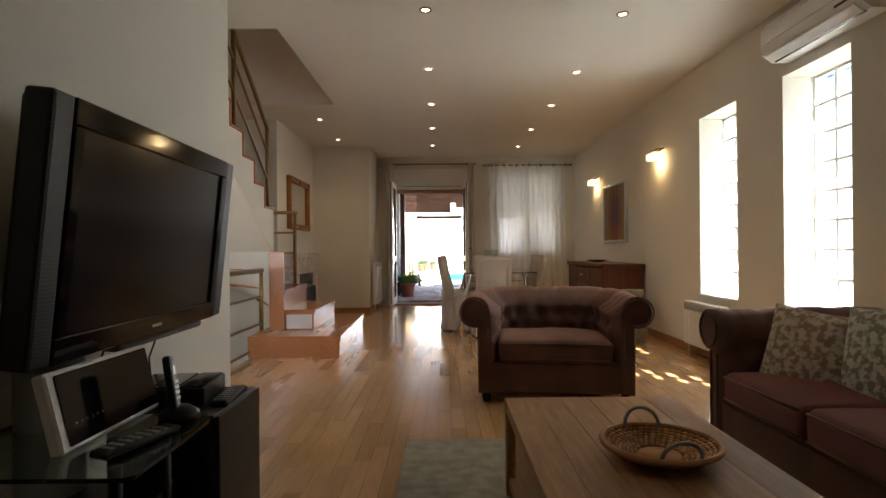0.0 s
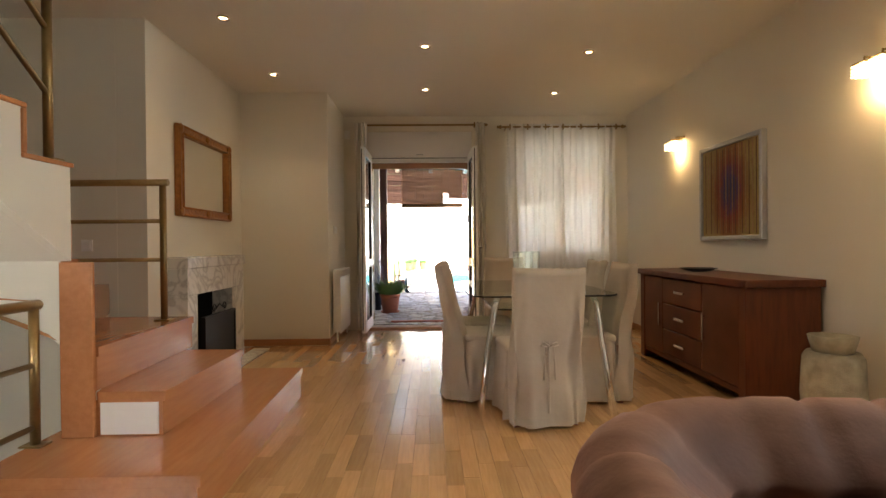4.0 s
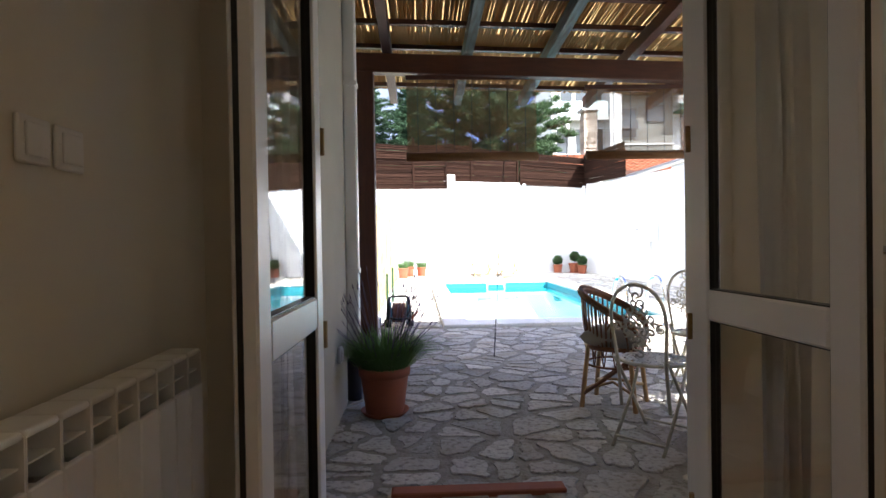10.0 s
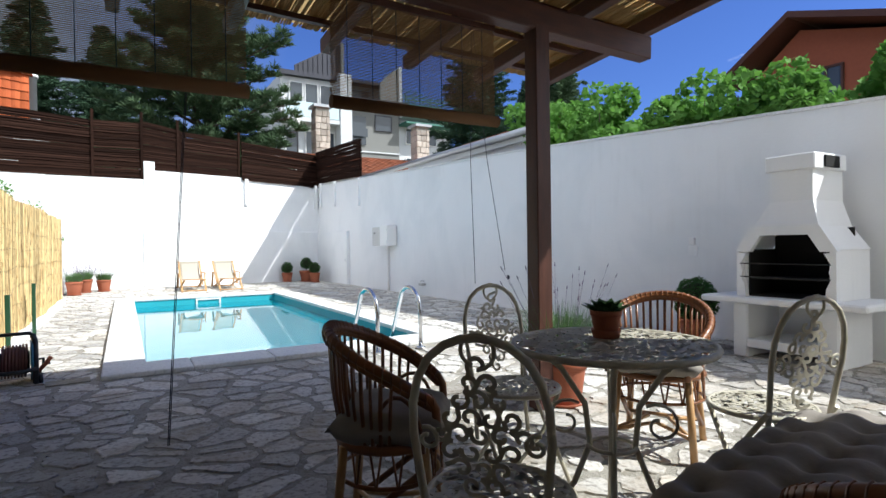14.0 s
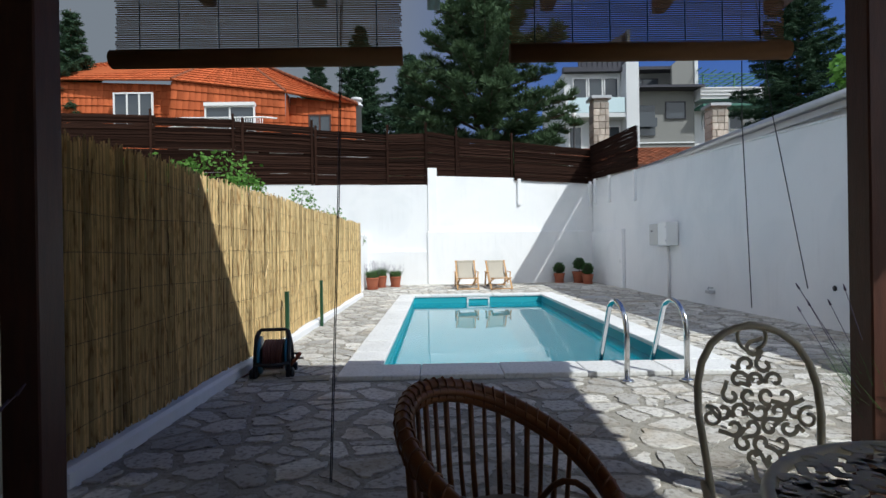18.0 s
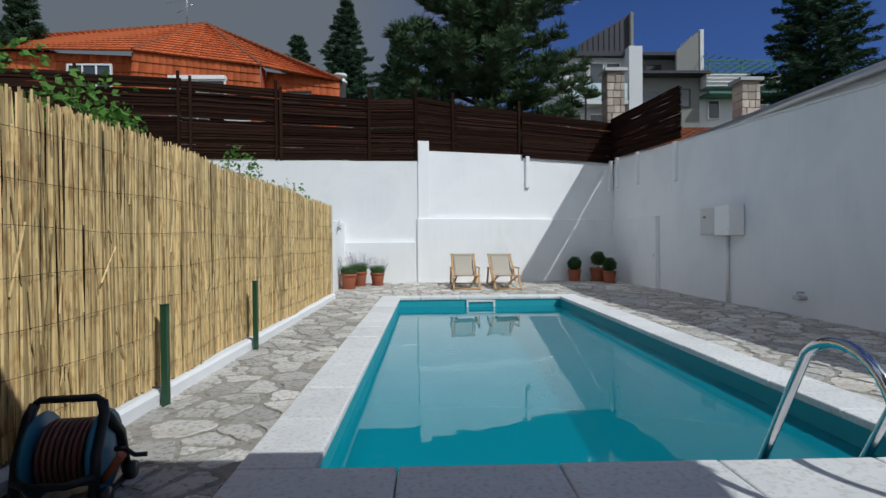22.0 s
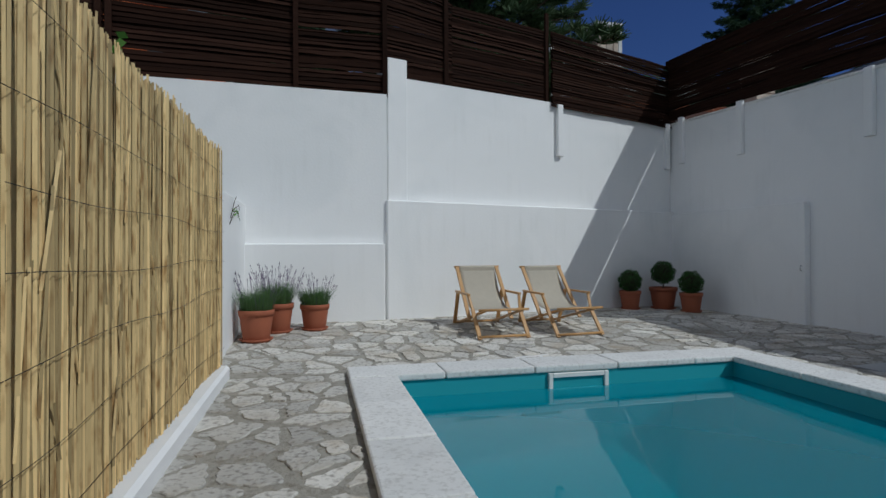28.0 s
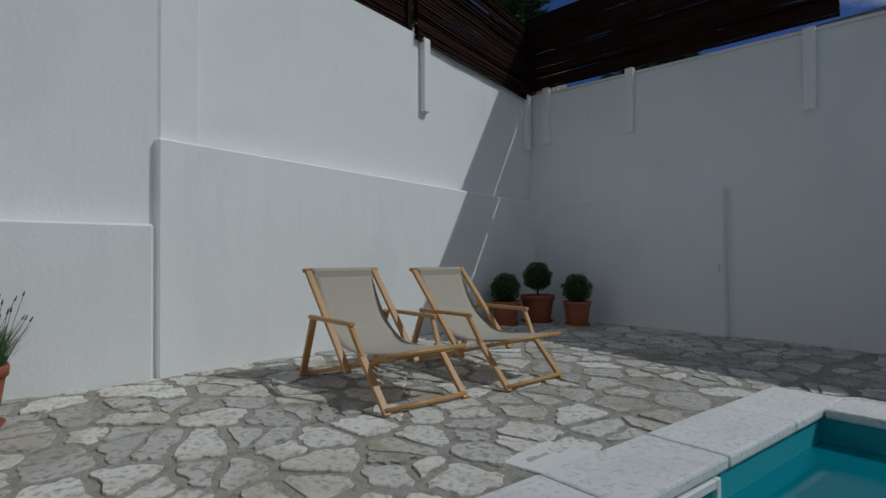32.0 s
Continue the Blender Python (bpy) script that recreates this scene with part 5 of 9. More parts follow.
for y, yy in ((4.62, 4.55), (4.05, 4.0), (4.28, 4.2)):
    part("strand", tube([(0.25, y, 0.80), (0.14, yy, 0.74), (0.11, yy - 0.03, 0.62), (0.13, yy - 0.05, 0.50)], 0.004, 6), M_BLACK, cab)
cab2 = thing("cable", "dark red cable along the wall", "cable")
part("strand", tube([(0.10, 3.4, 0.60), (0.12, 3.66, 0.62), (0.13, 3.75, 0.575), (0.16, 4.0, 0.575), (0.2, 4.1, 0.5)], 0.005, 6), M_HOSE, cab2)
# media stand
ms = thing("media_stand", "glass media stand with brushed metal column", "tv stand")
part("column", lathe([(0.085, 0.0), (0.085, 0.74)], 20), M_SILVER, ms, "brushed aluminium column").location = (0.20, 3.84, 0.0)
for z, x1 in ((0.56, 0.64), (0.30, 0.60), (0.06, 0.60)):
    part("glass_shelf", prism([(0.10, 3.46), (x1 - 0.02, 3.46), (x1, 3.48), (x1 - 0.005, 3.86), (x1 - 0.04, 3.92), (0.10, 3.92)], z, z + 0.01), M_TGLASS if z > 0.4 else M_BLACK, ms, "clear glass shelf" if z > 0.4 else "dark glass shelf")
part("leg", tube([(0.56, 3.54, 0.0), (0.56, 3.54, 0.559)], 0.015, 8), M_BLACK, ms)
part("leg", tube([(0.52, 3.84, 0.0), (0.52, 3.84, 0.559)], 0.015, 8), M_BLACK, ms)
gd = thing("tablet_display", "white-framed black display leaning on the glass stand", "display", pose(0.42, 3.79, 0.572, 0, -14, -1))
part("frame", box(-0.035, 0.0, -0.21, 0.21, 0.0, 0.195, bevel=0.006), M_WHITE, gd)
part("screen", box(0.0, 0.004, -0.185, 0.20, 0.012, 0.185, bevel=0.002), M_GLOSSB, gd)
for i in range(6):
    part("button", lathe([(0.0, 0.0), (0.003, 0.0), (0.0, 0.002)], 8), M_WHITE, gd).matrix_local = pose(0.0045, -0.15 + 0.02 * i, 0.06, 0, 90, 0)
ph = thing("cordless_phone", "black cordless telephone standing in its charging cradle", "telephone", pose(0.545, 3.87, 0.571, 0, 0, 12))
part("cradle", lathe([(0.0, 0.0), (0.055, 0.0), (0.052, 0.018), (0.03, 0.035), (0.0, 0.037)], 20), M_BLACK, ph)
hs = part("handset", box(-0.012, 0.012, -0.024, 0.024, 0.02, 0.18, bevel=0.010, seg=2), M_BLACK, ph)
hs.matrix_local = pose(-0.005, -0.01, 0.0, -10, -10, 0)
part("display", box(0.0122, 0.0135, -0.014, 0.014, 0.125, 0.15), M_SILVER, hs)
for i in range(4):
    for j in range(3):
        part("key", box(0.0122, 0.0142, -0.017 + 0.0125 * j, -0.008 + 0.0125 * j, 0.055 + 0.015 * i, 0.064 + 0.015 * i), M_SILVER, hs)
rm = thing("remote_control", "long black remote control lying on the glass", "remote control", pose(0.545, 3.66, 0.5705, 0, 0, -20))
part("body", box(-0.028, 0.028, -0.11, 0.11, 0.0, 0.02, bevel=0.006), M_BLACK, rm)
for i in range(7):
    for j in range(4):
        part("key", box(-0.022 + 0.0115 * j, -0.014 + 0.0115 * j, -0.09 + 0.025 * i, -0.078 + 0.025 * i, 0.0202, 0.0225), M_SILVER, rm)
spk = thing("subwoofer", "black floor-standing subwoofer with a matt front", "loudspeaker", pose(0.46, 4.10, 0.0))
part("cabinet", box(-0.17, 0.155, -0.16, 0.20, 0.0, 0.555, bevel=0.006), M_BLACK, spk)
part("front", box(0.156, 0.168, -0.158, 0.198, 0.002, 0.553, bevel=0.003), M_BLACK, spk)
rc = thing("set_top_box", "flat black receiver with a ribbed lid", "receiver", pose(0.41, 4.13, 0.556, 0, 0, 6))
part("housing", box(-0.13, 0.12, -0.10, 0.13, 0.0, 0.055, bevel=0.004), M_BLACK, rc)
for i in range(3):
    part("lid_rib", box(-0.12 + 0.08 * i, -0.048 + 0.08 * i, -0.09, 0.12, 0.0555, 0.060, bevel=0.002), M_GLOSSB, rc)
r2 = copy_thing(rm, pose(0.585, 4.13, 0.556, 0, 0, 4))
r2["label"] = "black remote control lying on the subwoofer"
pl = thing("disc_player", "black disc player with a paper label on the lower shelf", "player", pose(0.36, 3.69, 0.311, 0, 0, 4))
part("housing", box(-0.18, 0.17, -0.22, 0.22, 0.0, 0.07, bevel=0.004), M_BLACK, pl)
part("label_paper", box(0.02, 0.10, -0.02, 0.08, 0.0705, 0.0712), M_WHITE, pl)
# air conditioner
ac = thing("air_conditioner", "white wall air conditioner above the windows", "air conditioner", pose(FX1, 5.80, 2.365))
b = bmesh.new()
prof = [(0.0, 0.0), (-0.12, 0.0), (-0.19, 0.05), (-0.20, 0.12), (-0.20, 0.22), (-0.16, 0.275), (0.0, 0.28)]
ra = [b.verts.new((x, -0.46, z)) for x, z in prof]
rb = [b.verts.new((x, 0.46, z)) for x, z in prof]
b.faces.new(ra)
b.faces.new(rb[::-1])
for i in range(len(prof)):
    j = (i + 1) % len(prof)
    b.faces.new((ra[i], rb[i], rb[j], ra[j]))
bmesh.ops.recalc_face_normals(b, faces=b.faces[:])
part("casing", b, M_WHITE, ac)
part("air_flap", box(-0.035, 0.035, -0.42, 0.42, -0.004, 0.004, bevel=0.002), M_WHITE, ac).matrix_local = pose(-0.162, 0.0, 0.018, 0, 36, 0)
# solid black strip in place of the shade inside the louvre gap
part("louvre_gap", box(-0.012, 0.012, -0.42, 0.42, -0.003, 0.003), M_BLACK, ac).matrix_local = pose(-0.125, 0.0, -0.002, 0, 10, 0)
part("panel_seam", box(-0.2025, -0.2005, -0.45, 0.45, 0.118, 0.121), M_SILVER, ac)
part("display", box(-0.2025, -0.2005, -0.40, -0.28, 0.07, 0.085), M_BLACK, ac)

# ---- inside: dining corner ----
TX0, TX1, TY0, TY1, TZ = 1.46, 2.50, 9.22, 10.86, 0.75
dt = thing("dining_table", "glass dining table on bent chrome legs", "dining table")


def rounded(x0, x1, y0, y1, r, n=6):
    o = []
    for cx, cy, a in ((x1 - r, y1 - r, 0), (x0 + r, y1 - r, 90), (x0 + r, y0 + r, 180), (x1 - r, y0 + r, 270)):
        o += arc(cx, cy, r, a, a + 90, n)
    return o


part("tabletop", prism(rounded(TX0, TX1, TY0, TY1, 0.16), TZ - 0.012, TZ), M_TGLASS, dt, "clear green-edged glass top")
part("edge_line", tube([(x, y, TZ - 0.006) for x, y in rounded(TX0 - 0.001, TX1 + 0.001, TY0 - 0.001, TY1 + 0.001, 0.16)], 0.0055, 6, closed=True), M_BLACK, dt)
part("glass_shelf", prism(rounded(TX0 + 0.18, TX1 - 0.18, TY0 + 0.22, TY1 - 0.22, 0.10), 0.625, 0.635), M_TGLASS, dt, "lower glass shelf")
for sx, ex in ((TX0 + 0.19, TX0 + 0.02), (TX1 - 0.19, TX1 - 0.14)):
    for sy, ey in ((TY0 + 0.05, TY0 - 0.28), (TY1 - 0.05, TY1 + 0.10)):
        part("leg", tube([(ex + (0.02 if ex < 2 else -0.02), ey if ey < 10 else ey, 0.0), ((sx + ex) / 2, (sy + ey) / 2 + (0.05 if ey < 10 else -0.05), 0.40), (sx - 0.02 * (1 if ex < 2 else -1), sy, 0.68), (sx, sy, TZ - 0.013)], 0.022, 12), M_CHROME, dt)
vs = thing("glass_vase", "tall clear glass vase on the dining table", "vase", pose(1.955, 9.906, TZ))
for a in range(4):
    part("vase_side", box(-0.080, 0.080, -0.083, -0.080, 0.0, 0.285), M_THIN, vs).matrix_local = pose(0, 0, 0, 0, 0, 90 * a + 8)
for a in range(4):
    part("vase_edge", box(-0.084, -0.079, -0.084, -0.079, 0.0, 0.287, bevel=0.001), M_TGLASS, vs).matrix_local = pose(0, 0, 0, 0, 0, 90 * a + 8)
    part("vase_rim", box(-0.078, 0.078, -0.084, -0.079, 0.2855, 0.290, bevel=0.001), M_TGLASS, vs).matrix_local = pose(0, 0, 0, 0, 0, 90 * a + 8)
part("vase_base", box(-0.078, 0.078, -0.078, 0.078, 0.001, 0.022, bevel=0.004), M_TGLASS, vs, "thick glass base").matrix_local = pose(0, 0, 0, 0, 0, 8)


def slip_chair(m, seed, label):
    """A dining chair under a loose cotton cover; it faces local +y, its back stands at y = 0."""
    c = thing("dining_chair", label, "chair", m, group="covered dining chairs")
    rng = random.Random(seed)
    ph = rng.uniform(0, 6)

    def back(u, v):
        # the cover over the tall back: a closed loop, v upwards
        a = u * 2 * math.pi
        w = 0.225 - 0.015 * v + 0.016 * math.sin(3 * a + ph) * (1 - v) + 0.004 * math.sin(11 * v + 5 * a + ph)
        ca, sa = math.cos(a), math.sin(a)
        x = w * (abs(ca) ** 0.35) * (1 if ca > 0 else -1)
        y = (0.045 + 0.02 * (1 - v) + 0.026 * (1 - v) * math.sin(7 * a + ph) + 0.006 * math.sin(6 * v + 3 * a)) * (abs(sa) ** 0.6) * (1 if sa > 0 else -1)
        lean = -0.09 * max(0.0, v - 0.45) / 0.55
        z = 0.02 + v * 0.93 + (0.012 * math.cos(2 * a) if v > 0.98 else 0)
        y += (0.015 * math.sin(34 * x + 4 * v + ph) + 0.008 * math.sin(71 * x - 6 * v + 2 * ph)) * (1.2 - v) + 0.007 * math.sin(14 * v + 9 * x + ph)
        return Vector((x + 0.008 * math.sin(9 * v + 3 * a), y + lean, z))
    b = sheet(back, 72, 24)
    bmesh.ops.remove_doubles(b, verts=b.verts[:], dist=0.0006)
    ed = [e for e in b.edges if len(e.link_faces) == 1 and e.verts[0].co.z > 0.8]
    bmesh.ops.contextual_create(b, geom=ed)
    part("back_cover", b, M_CANVAS, c, smooth=True)

    def skirt(u, v):
        a = u * 2 * math.pi
        ca, sa = math.cos(a), math.sin(a)
        fl = 1 + 0.05 * (1 - v)
        w = (0.225 + 0.024 * math.sin(9 * a + ph) * (1 - v)) * fl
        dpt = (0.215 + 0.022 * math.sin(8 * a - ph) * (1 - v)) * fl
        return Vector((w * (abs(ca) ** 0.3) * (1 if ca > 0 else -1), 0.265 + dpt * (abs(sa) ** 0.3) * (1 if sa > 0 else -1), 0.02 + v * 0.44))
    b = sheet(skirt, 90, 8)
    bmesh.ops.remove_doubles(b, verts=b.verts[:], dist=0.0006)
    part("skirt", b, M_CANVAS, c, smooth=True)
    part("seat", box(-0.225, 0.225, 0.05, 0.48, 0.42, 0.475, bevel=0.025, seg=3), M_CANVAS, c, smooth=True)
    part("back_pleat", box(-0.006, 0.006, -0.075, -0.06, 0.10, 0.52, bevel=0.003), M_CANVAS, c)
    for s in (-1, 1):
        part("tie_bow", tube([(0.0, -0.082, 0.50), (s * 0.04, -0.095, 0.525), (s * 0.055, -0.095, 0.505), (s * 0.02, -0.085, 0.495), (s * 0.03, -0.085, 0.40), (s * 0.035, -0.080, 0.30)], 0.006, 6), M_CANVAS, c)
    for x in (-0.18, 0.18):
        for y in (0.02, 0.45):
            part("leg", box(x - 0.018, x + 0.018, y - 0.018, y + 0.018, 0.0, 0.40), M_ACACIA, c)
    return c


SL = "dining chair under a white tied cotton slipcover"
slip_chair(pose(1.88, 8.80, 0, 0, 0, 4), 1, SL + ", table end")
slip_chair(pose(1.36, 9.52, 0, 0, 0, -88), 2, SL)
slip_chair(pose(1.38, 10.12, 0, 0, 0, -92), 3, SL)
slip_chair(pose(2.50, 9.45, 0, 0, 0, 92), 4, SL)
slip_chair(pose(2.55, 10.25, 0, 0, 0, 88), 5, SL)
slip_chair(pose(1.98, 11.40, 0, 0, 0, 180), 6, SL + ", far end")
# sideboard
sb = thing("sideboard", "dark acacia sideboard with doors and three drawers", "sideboard")
SX0, SX1, SY0, SY1, SZ = 3.26, 3.78, 9.08, 10.90, 0.85
part("top", box(SX0 - 0.02, SX1, SY0 - 0.03, SY1 + 0.03, SZ - 0.05, SZ, bevel=0.004), M_ACACIA, sb)
for y in (SY0, SY1 - 0.09):
    part("side", box(SX0, SX1 - 0.01, y, y + 0.09, 0.0, SZ - 0.051, bevel=0.004), M_ACACIA, sb)
part("back", box(SX1 - 0.03, SX1 - 0.012, SY0 + 0.091, SY1 - 0.091, 0.08, SZ - 0.051), M_ACACIA, sb)
part("bottom", box(SX0 + 0.02, SX1 - 0.031, SY0 + 0.091, SY1 - 0.091, 0.09, 0.12), M_ACACIA, sb)
part("plinth", box(SX0 + 0.012, SX0 + 0.04, SY0 + 0.091, SY1 - 0.091, 0.07, 0.11), M_ACACIA, sb)
doors = ((SY0 + 0.095, SY0 + 0.60, SY0 + 0.56), (SY1 - 0.50, SY1 - 0.095, SY1 - 0.46))
for y0, y1, hy in doors:
    d = part("door", box(SX0 + 0.006, SX0 + 0.028, y0, y1, 0.115, SZ - 0.06, bevel=0.004), M_ACACIA, sb)
    part("handle", box(SX0 - 0.018, SX0 - 0.006, hy - 0.009, hy + 0.009, 0.36, 0.56, bevel=0.002), M_STEEL, d, "satin steel bar handle")
    for z in (0.38, 0.54):
        part("handle_stud", box(SX0 - 0.0055, SX0 + 0.0055, hy - 0.006, hy + 0.006, z - 0.006, z + 0.006), M_STEEL, d)
dy0, dy1 = SY0 + 0.605, SY1 - 0.505
for i in range(3):
    z0 = 0.118 + i * 0.225
    d = part("drawer", box(SX0 + 0.004, SX0 + 0.028, dy0, dy1, z0, z0 + 0.215, bevel=0.004), M_ACACIA, sb)
    part("handle", box(SX0 - 0.018, SX0 - 0.006, (dy0 + dy1) / 2 - 0.085, (dy0 + dy1) / 2 + 0.085, z0 + 0.10, z0 + 0.122, bevel=0.002), M_STEEL, d, "satin steel bar handle")
    for y in (-0.07, 0.07):
        part("handle_stud", box(SX0 - 0.0055, SX0 + 0.0035, (dy0 + dy1) / 2 + y - 0.006, (dy0 + dy1) / 2 + y + 0.006, z0 + 0.104, z0 + 0.118), M_STEEL, d)
solid("bowl", lathe([(0.0, 0.004), (0.05, 0.0), (0.11, 0.012), (0.155, 0.028), (0.15, 0.031), (0.10, 0.016), (0.0, 0.008)], 28), M_IRON, "shallow dark metal dish on the sideboard", "bowl", m=pose(3.52, 10.25, SZ))
solid("stone_bowl", lathe([(0.0, 0.0), (0.10, 0.0), (0.125, 0.09), (0.11, 0.092), (0.09, 0.02), (0.0, 0.015)], 20), M_RUG, "small green ceramic bowl on the floor stool", "bowl", m=pose(3.45, 8.55, 0.48))
solid("stool", lathe([(0.12, 0.0), (0.15, 0.05), (0.16, 0.25), (0.15, 0.45), (0.13, 0.48)], 20), M_RUG, "round grey-green ceramic stool beside the sideboard", "stool", m=pose(3.45, 8.55, 0.0))


def sun_art():
    """A painting of dark vertical reeds before a glowing red and violet disc."""
    m = mat("painted_canvas", (0.34, 0.22, 0.07), 0.6, bump=0.1, bscale=60)
    n, l = m.node_tree.nodes, m.node_tree.links
    b = n["Principled BSDF"]
    co = n.new("ShaderNodeTexCoord")
    ln = n.new("ShaderNodeVectorMath")
    ln.operation = "MULTIPLY"
    ln.inputs[1].default_value = (0, 2.9, 1.9)
    l.new(co.outputs["Object"], ln.inputs[0])
    le = n.new("ShaderNodeVectorMath")
    le.operation = "LENGTH"
    l.new(ln.outputs["Vector"], le.inputs[0])
    nz = n.new("ShaderNodeTexNoise")
    nz.inputs["Scale"].default_value, nz.inputs["Detail"].default_value = 14, 5
    l.new(co.outputs["Object"], nz.inputs["Vector"])
    ad = n.new("ShaderNodeMath")
    ad.operation = "MULTIPLY_ADD"
    ad.inputs[1].default_value, ad.inputs[2].default_value = 0.45, -0.22
    l.new(nz.outputs["Fac"], ad.inputs[0])
    sm = n.new("ShaderNodeMath")
    l.new(le.outputs["Value"], sm.inputs[0])
    l.new(ad.outputs["Value"], sm.inputs[1])
    rp = n.new("ShaderNodeValToRGB")
    els = rp.color_ramp.elements
    els[0].position, els[0].color = 0.0, (0.03, 0.03, 0.09, 1)
    els[1].position, els[1].color = 1.0, (0.36, 0.25, 0.08, 1)
    for p, c in ((0.28, (0.07, 0.03, 0.12, 1)), (0.48, (0.25, 0.04, 0.025, 1)), (0.75, (0.30, 0.13, 0.03, 1))):
        e = els.new(p)
        e.color = c
    l.new(sm.outputs["Value"], rp.inputs["Fac"])
    l.new(rp.outputs["Color"], b.inputs["Base Color"])
    return m


pc = thing("painting", "abstract painting of a dark red disc behind reeds, thin silver frame", "painting", pose(FX1, 10.20, 1.55))
part("canvas", box(-0.03, -0.002, -0.455, 0.455, -0.39, 0.39), sun_art(), pc)
for nm, y0, y1, z0, z1 in (("frame_side", -0.495, -0.456, -0.43, 0.43), ("frame_side", 0.456, 0.495, -0.43, 0.43), ("frame_rail", -0.4555, 0.4555, 0.391, 0.43), ("frame_rail", -0.4555, 0.4555, -0.43, -0.391)):
    part(nm, box(-0.05, -0.001, y0, y1, z0, z1, bevel=0.006), M_SILVER, pc)
rngp = random.Random(4)
for i in range(17):
    y = -0.40 + 0.05 * i
    part("reed_stripe", box(-0.034, -0.0305, y - 0.0035, y + 0.0035, -0.385 + rngp.uniform(0, 0.02), 0.385 - rngp.uniform(0, 0.03)), M_RUSTIC if i % 2 else M_ACACIA, pc)

# ---- terrace: pergola ----
pg = thing("pergola", "brown timber pergola roofed with reed matting", "pergola", kind="structure")
PL, PR = Vector((0.30, 15.66)), Vector((3.53, 15.52))
part("post", box(0.225, 0.375, 15.58, 15.73, 0.0, 2.55, bevel=0.006), M_TIMBERV, pg)
part("post", box(3.465, 3.58, 15.465, 15.58, 0.0, 2.44, bevel=0.006), M_TIMBERV, pg, "brown timber post with a drying crack")
bd = PR - PL
ang = math.degrees(math.atan2(bd.y, bd.x))
zl, zr = 2.61, 2.47
slope = math.degrees(math.atan2(zr - zl, bd.length))
bl = bd.length * (4.50 - 0.3) / 3.23
bm_ = part("front_beam", box(-0.25, bl, -0.055, 0.055, -0.06, 0.10, bevel=0.006), M_TIMBER, pg)
bm_.matrix_local = Matrix.Translation((PL.x, PL.y, zl)) @ pose(0, 0, 0, 0, -slope, ang)
RY0, RY1 = 12.93, 16.95


def roofz(x, y):
    return 2.86 + (13.06 - y) * 0.07 - 0.08 * (x - 0.3) / 3.14 + 0.09


RAFT = [0.49, 1.18, 1.89, 2.60, 3.31, 4.02, 4.62]
for i, x in enumerate(RAFT):
    a, c = Vector((x, RY0, roofz(x, RY0))), Vector((x, RY1, roofz(x, RY1)))
    r = part("rafter", box(-0.04, 0.04, 0.0, (c - a).length, -0.055, 0.055, bevel=0.005), M_TIMBER if i not in (1, 2) else mat("faded_blue_timber", (0.17, 0.24, 0.25), 0.6, var=0.6, scale=5, stretch=(8, 1, 8), color2=(0.07, 0.04, 0.03)), pg, "timber rafter with flaking blue paint" if i in (1, 2) else "")
    r.matrix_local = Matrix.Translation(a) @ pose(0, 0, 0, math.degrees(math.atan2(c.z - a.z, c.y - a.y)), 0, 0)
for j in range(9):
    y = RY0 + 0.12 + j * 0.46
    p0, p1 = Vector((0.0, y, roofz(0.0, y) + 0.075)), Vector((4.8, y, roofz(4.8, y) + 0.075))
    r = part("batten", box(0, (p1 - p0).length, -0.025, 0.025, -0.019, 0.019), M_TIMBER, pg)
    r.matrix_local = Matrix.Translation(p0) @ pose(0, 0, 0, 0, -math.degrees(math.atan2(p1.z - p0.z, p1.x - p0.x)), 0)
rng = np.random.default_rng(5)
b = bmesh.new()
n_reed = 540
for i in range(n_reed):
    x = 0.0 + 4.8 * (i + rng.uniform(-0.3, 0.3)) / n_reed
    for y0, y1 in ((RY0, 14.4), (14.3, 15.75), (15.6, RY1)):
        dz = rng.uniform(0.0, 0.015)
        xx = x + rng.uniform(-0.02, 0.02)
        tube([(x, y0, roofz(x, y0) + 0.108 + dz), (xx, y1, roofz(xx, y1) + 0.108 + dz)], 0.0075, 4, bm=b, cap=False)
tagged(part("reed_matting", b, M_REEDROOF, pg, "straw-coloured reed matting"), kind="stuff")
# plain sheet added above the reeds, setting how much light reaches the terrace
b = bmesh.new()
q = [b.verts.new((x, y, roofz(x, y) + 0.135)) for x, y in ((0.0, RY0), (4.8, RY0), (4.8, RY1), (0.0, RY1))]
b.faces.new(q)
part("roof_cover", b, M_COVER, pg, "plain translucent sheet added over the reeds to set the light let through")


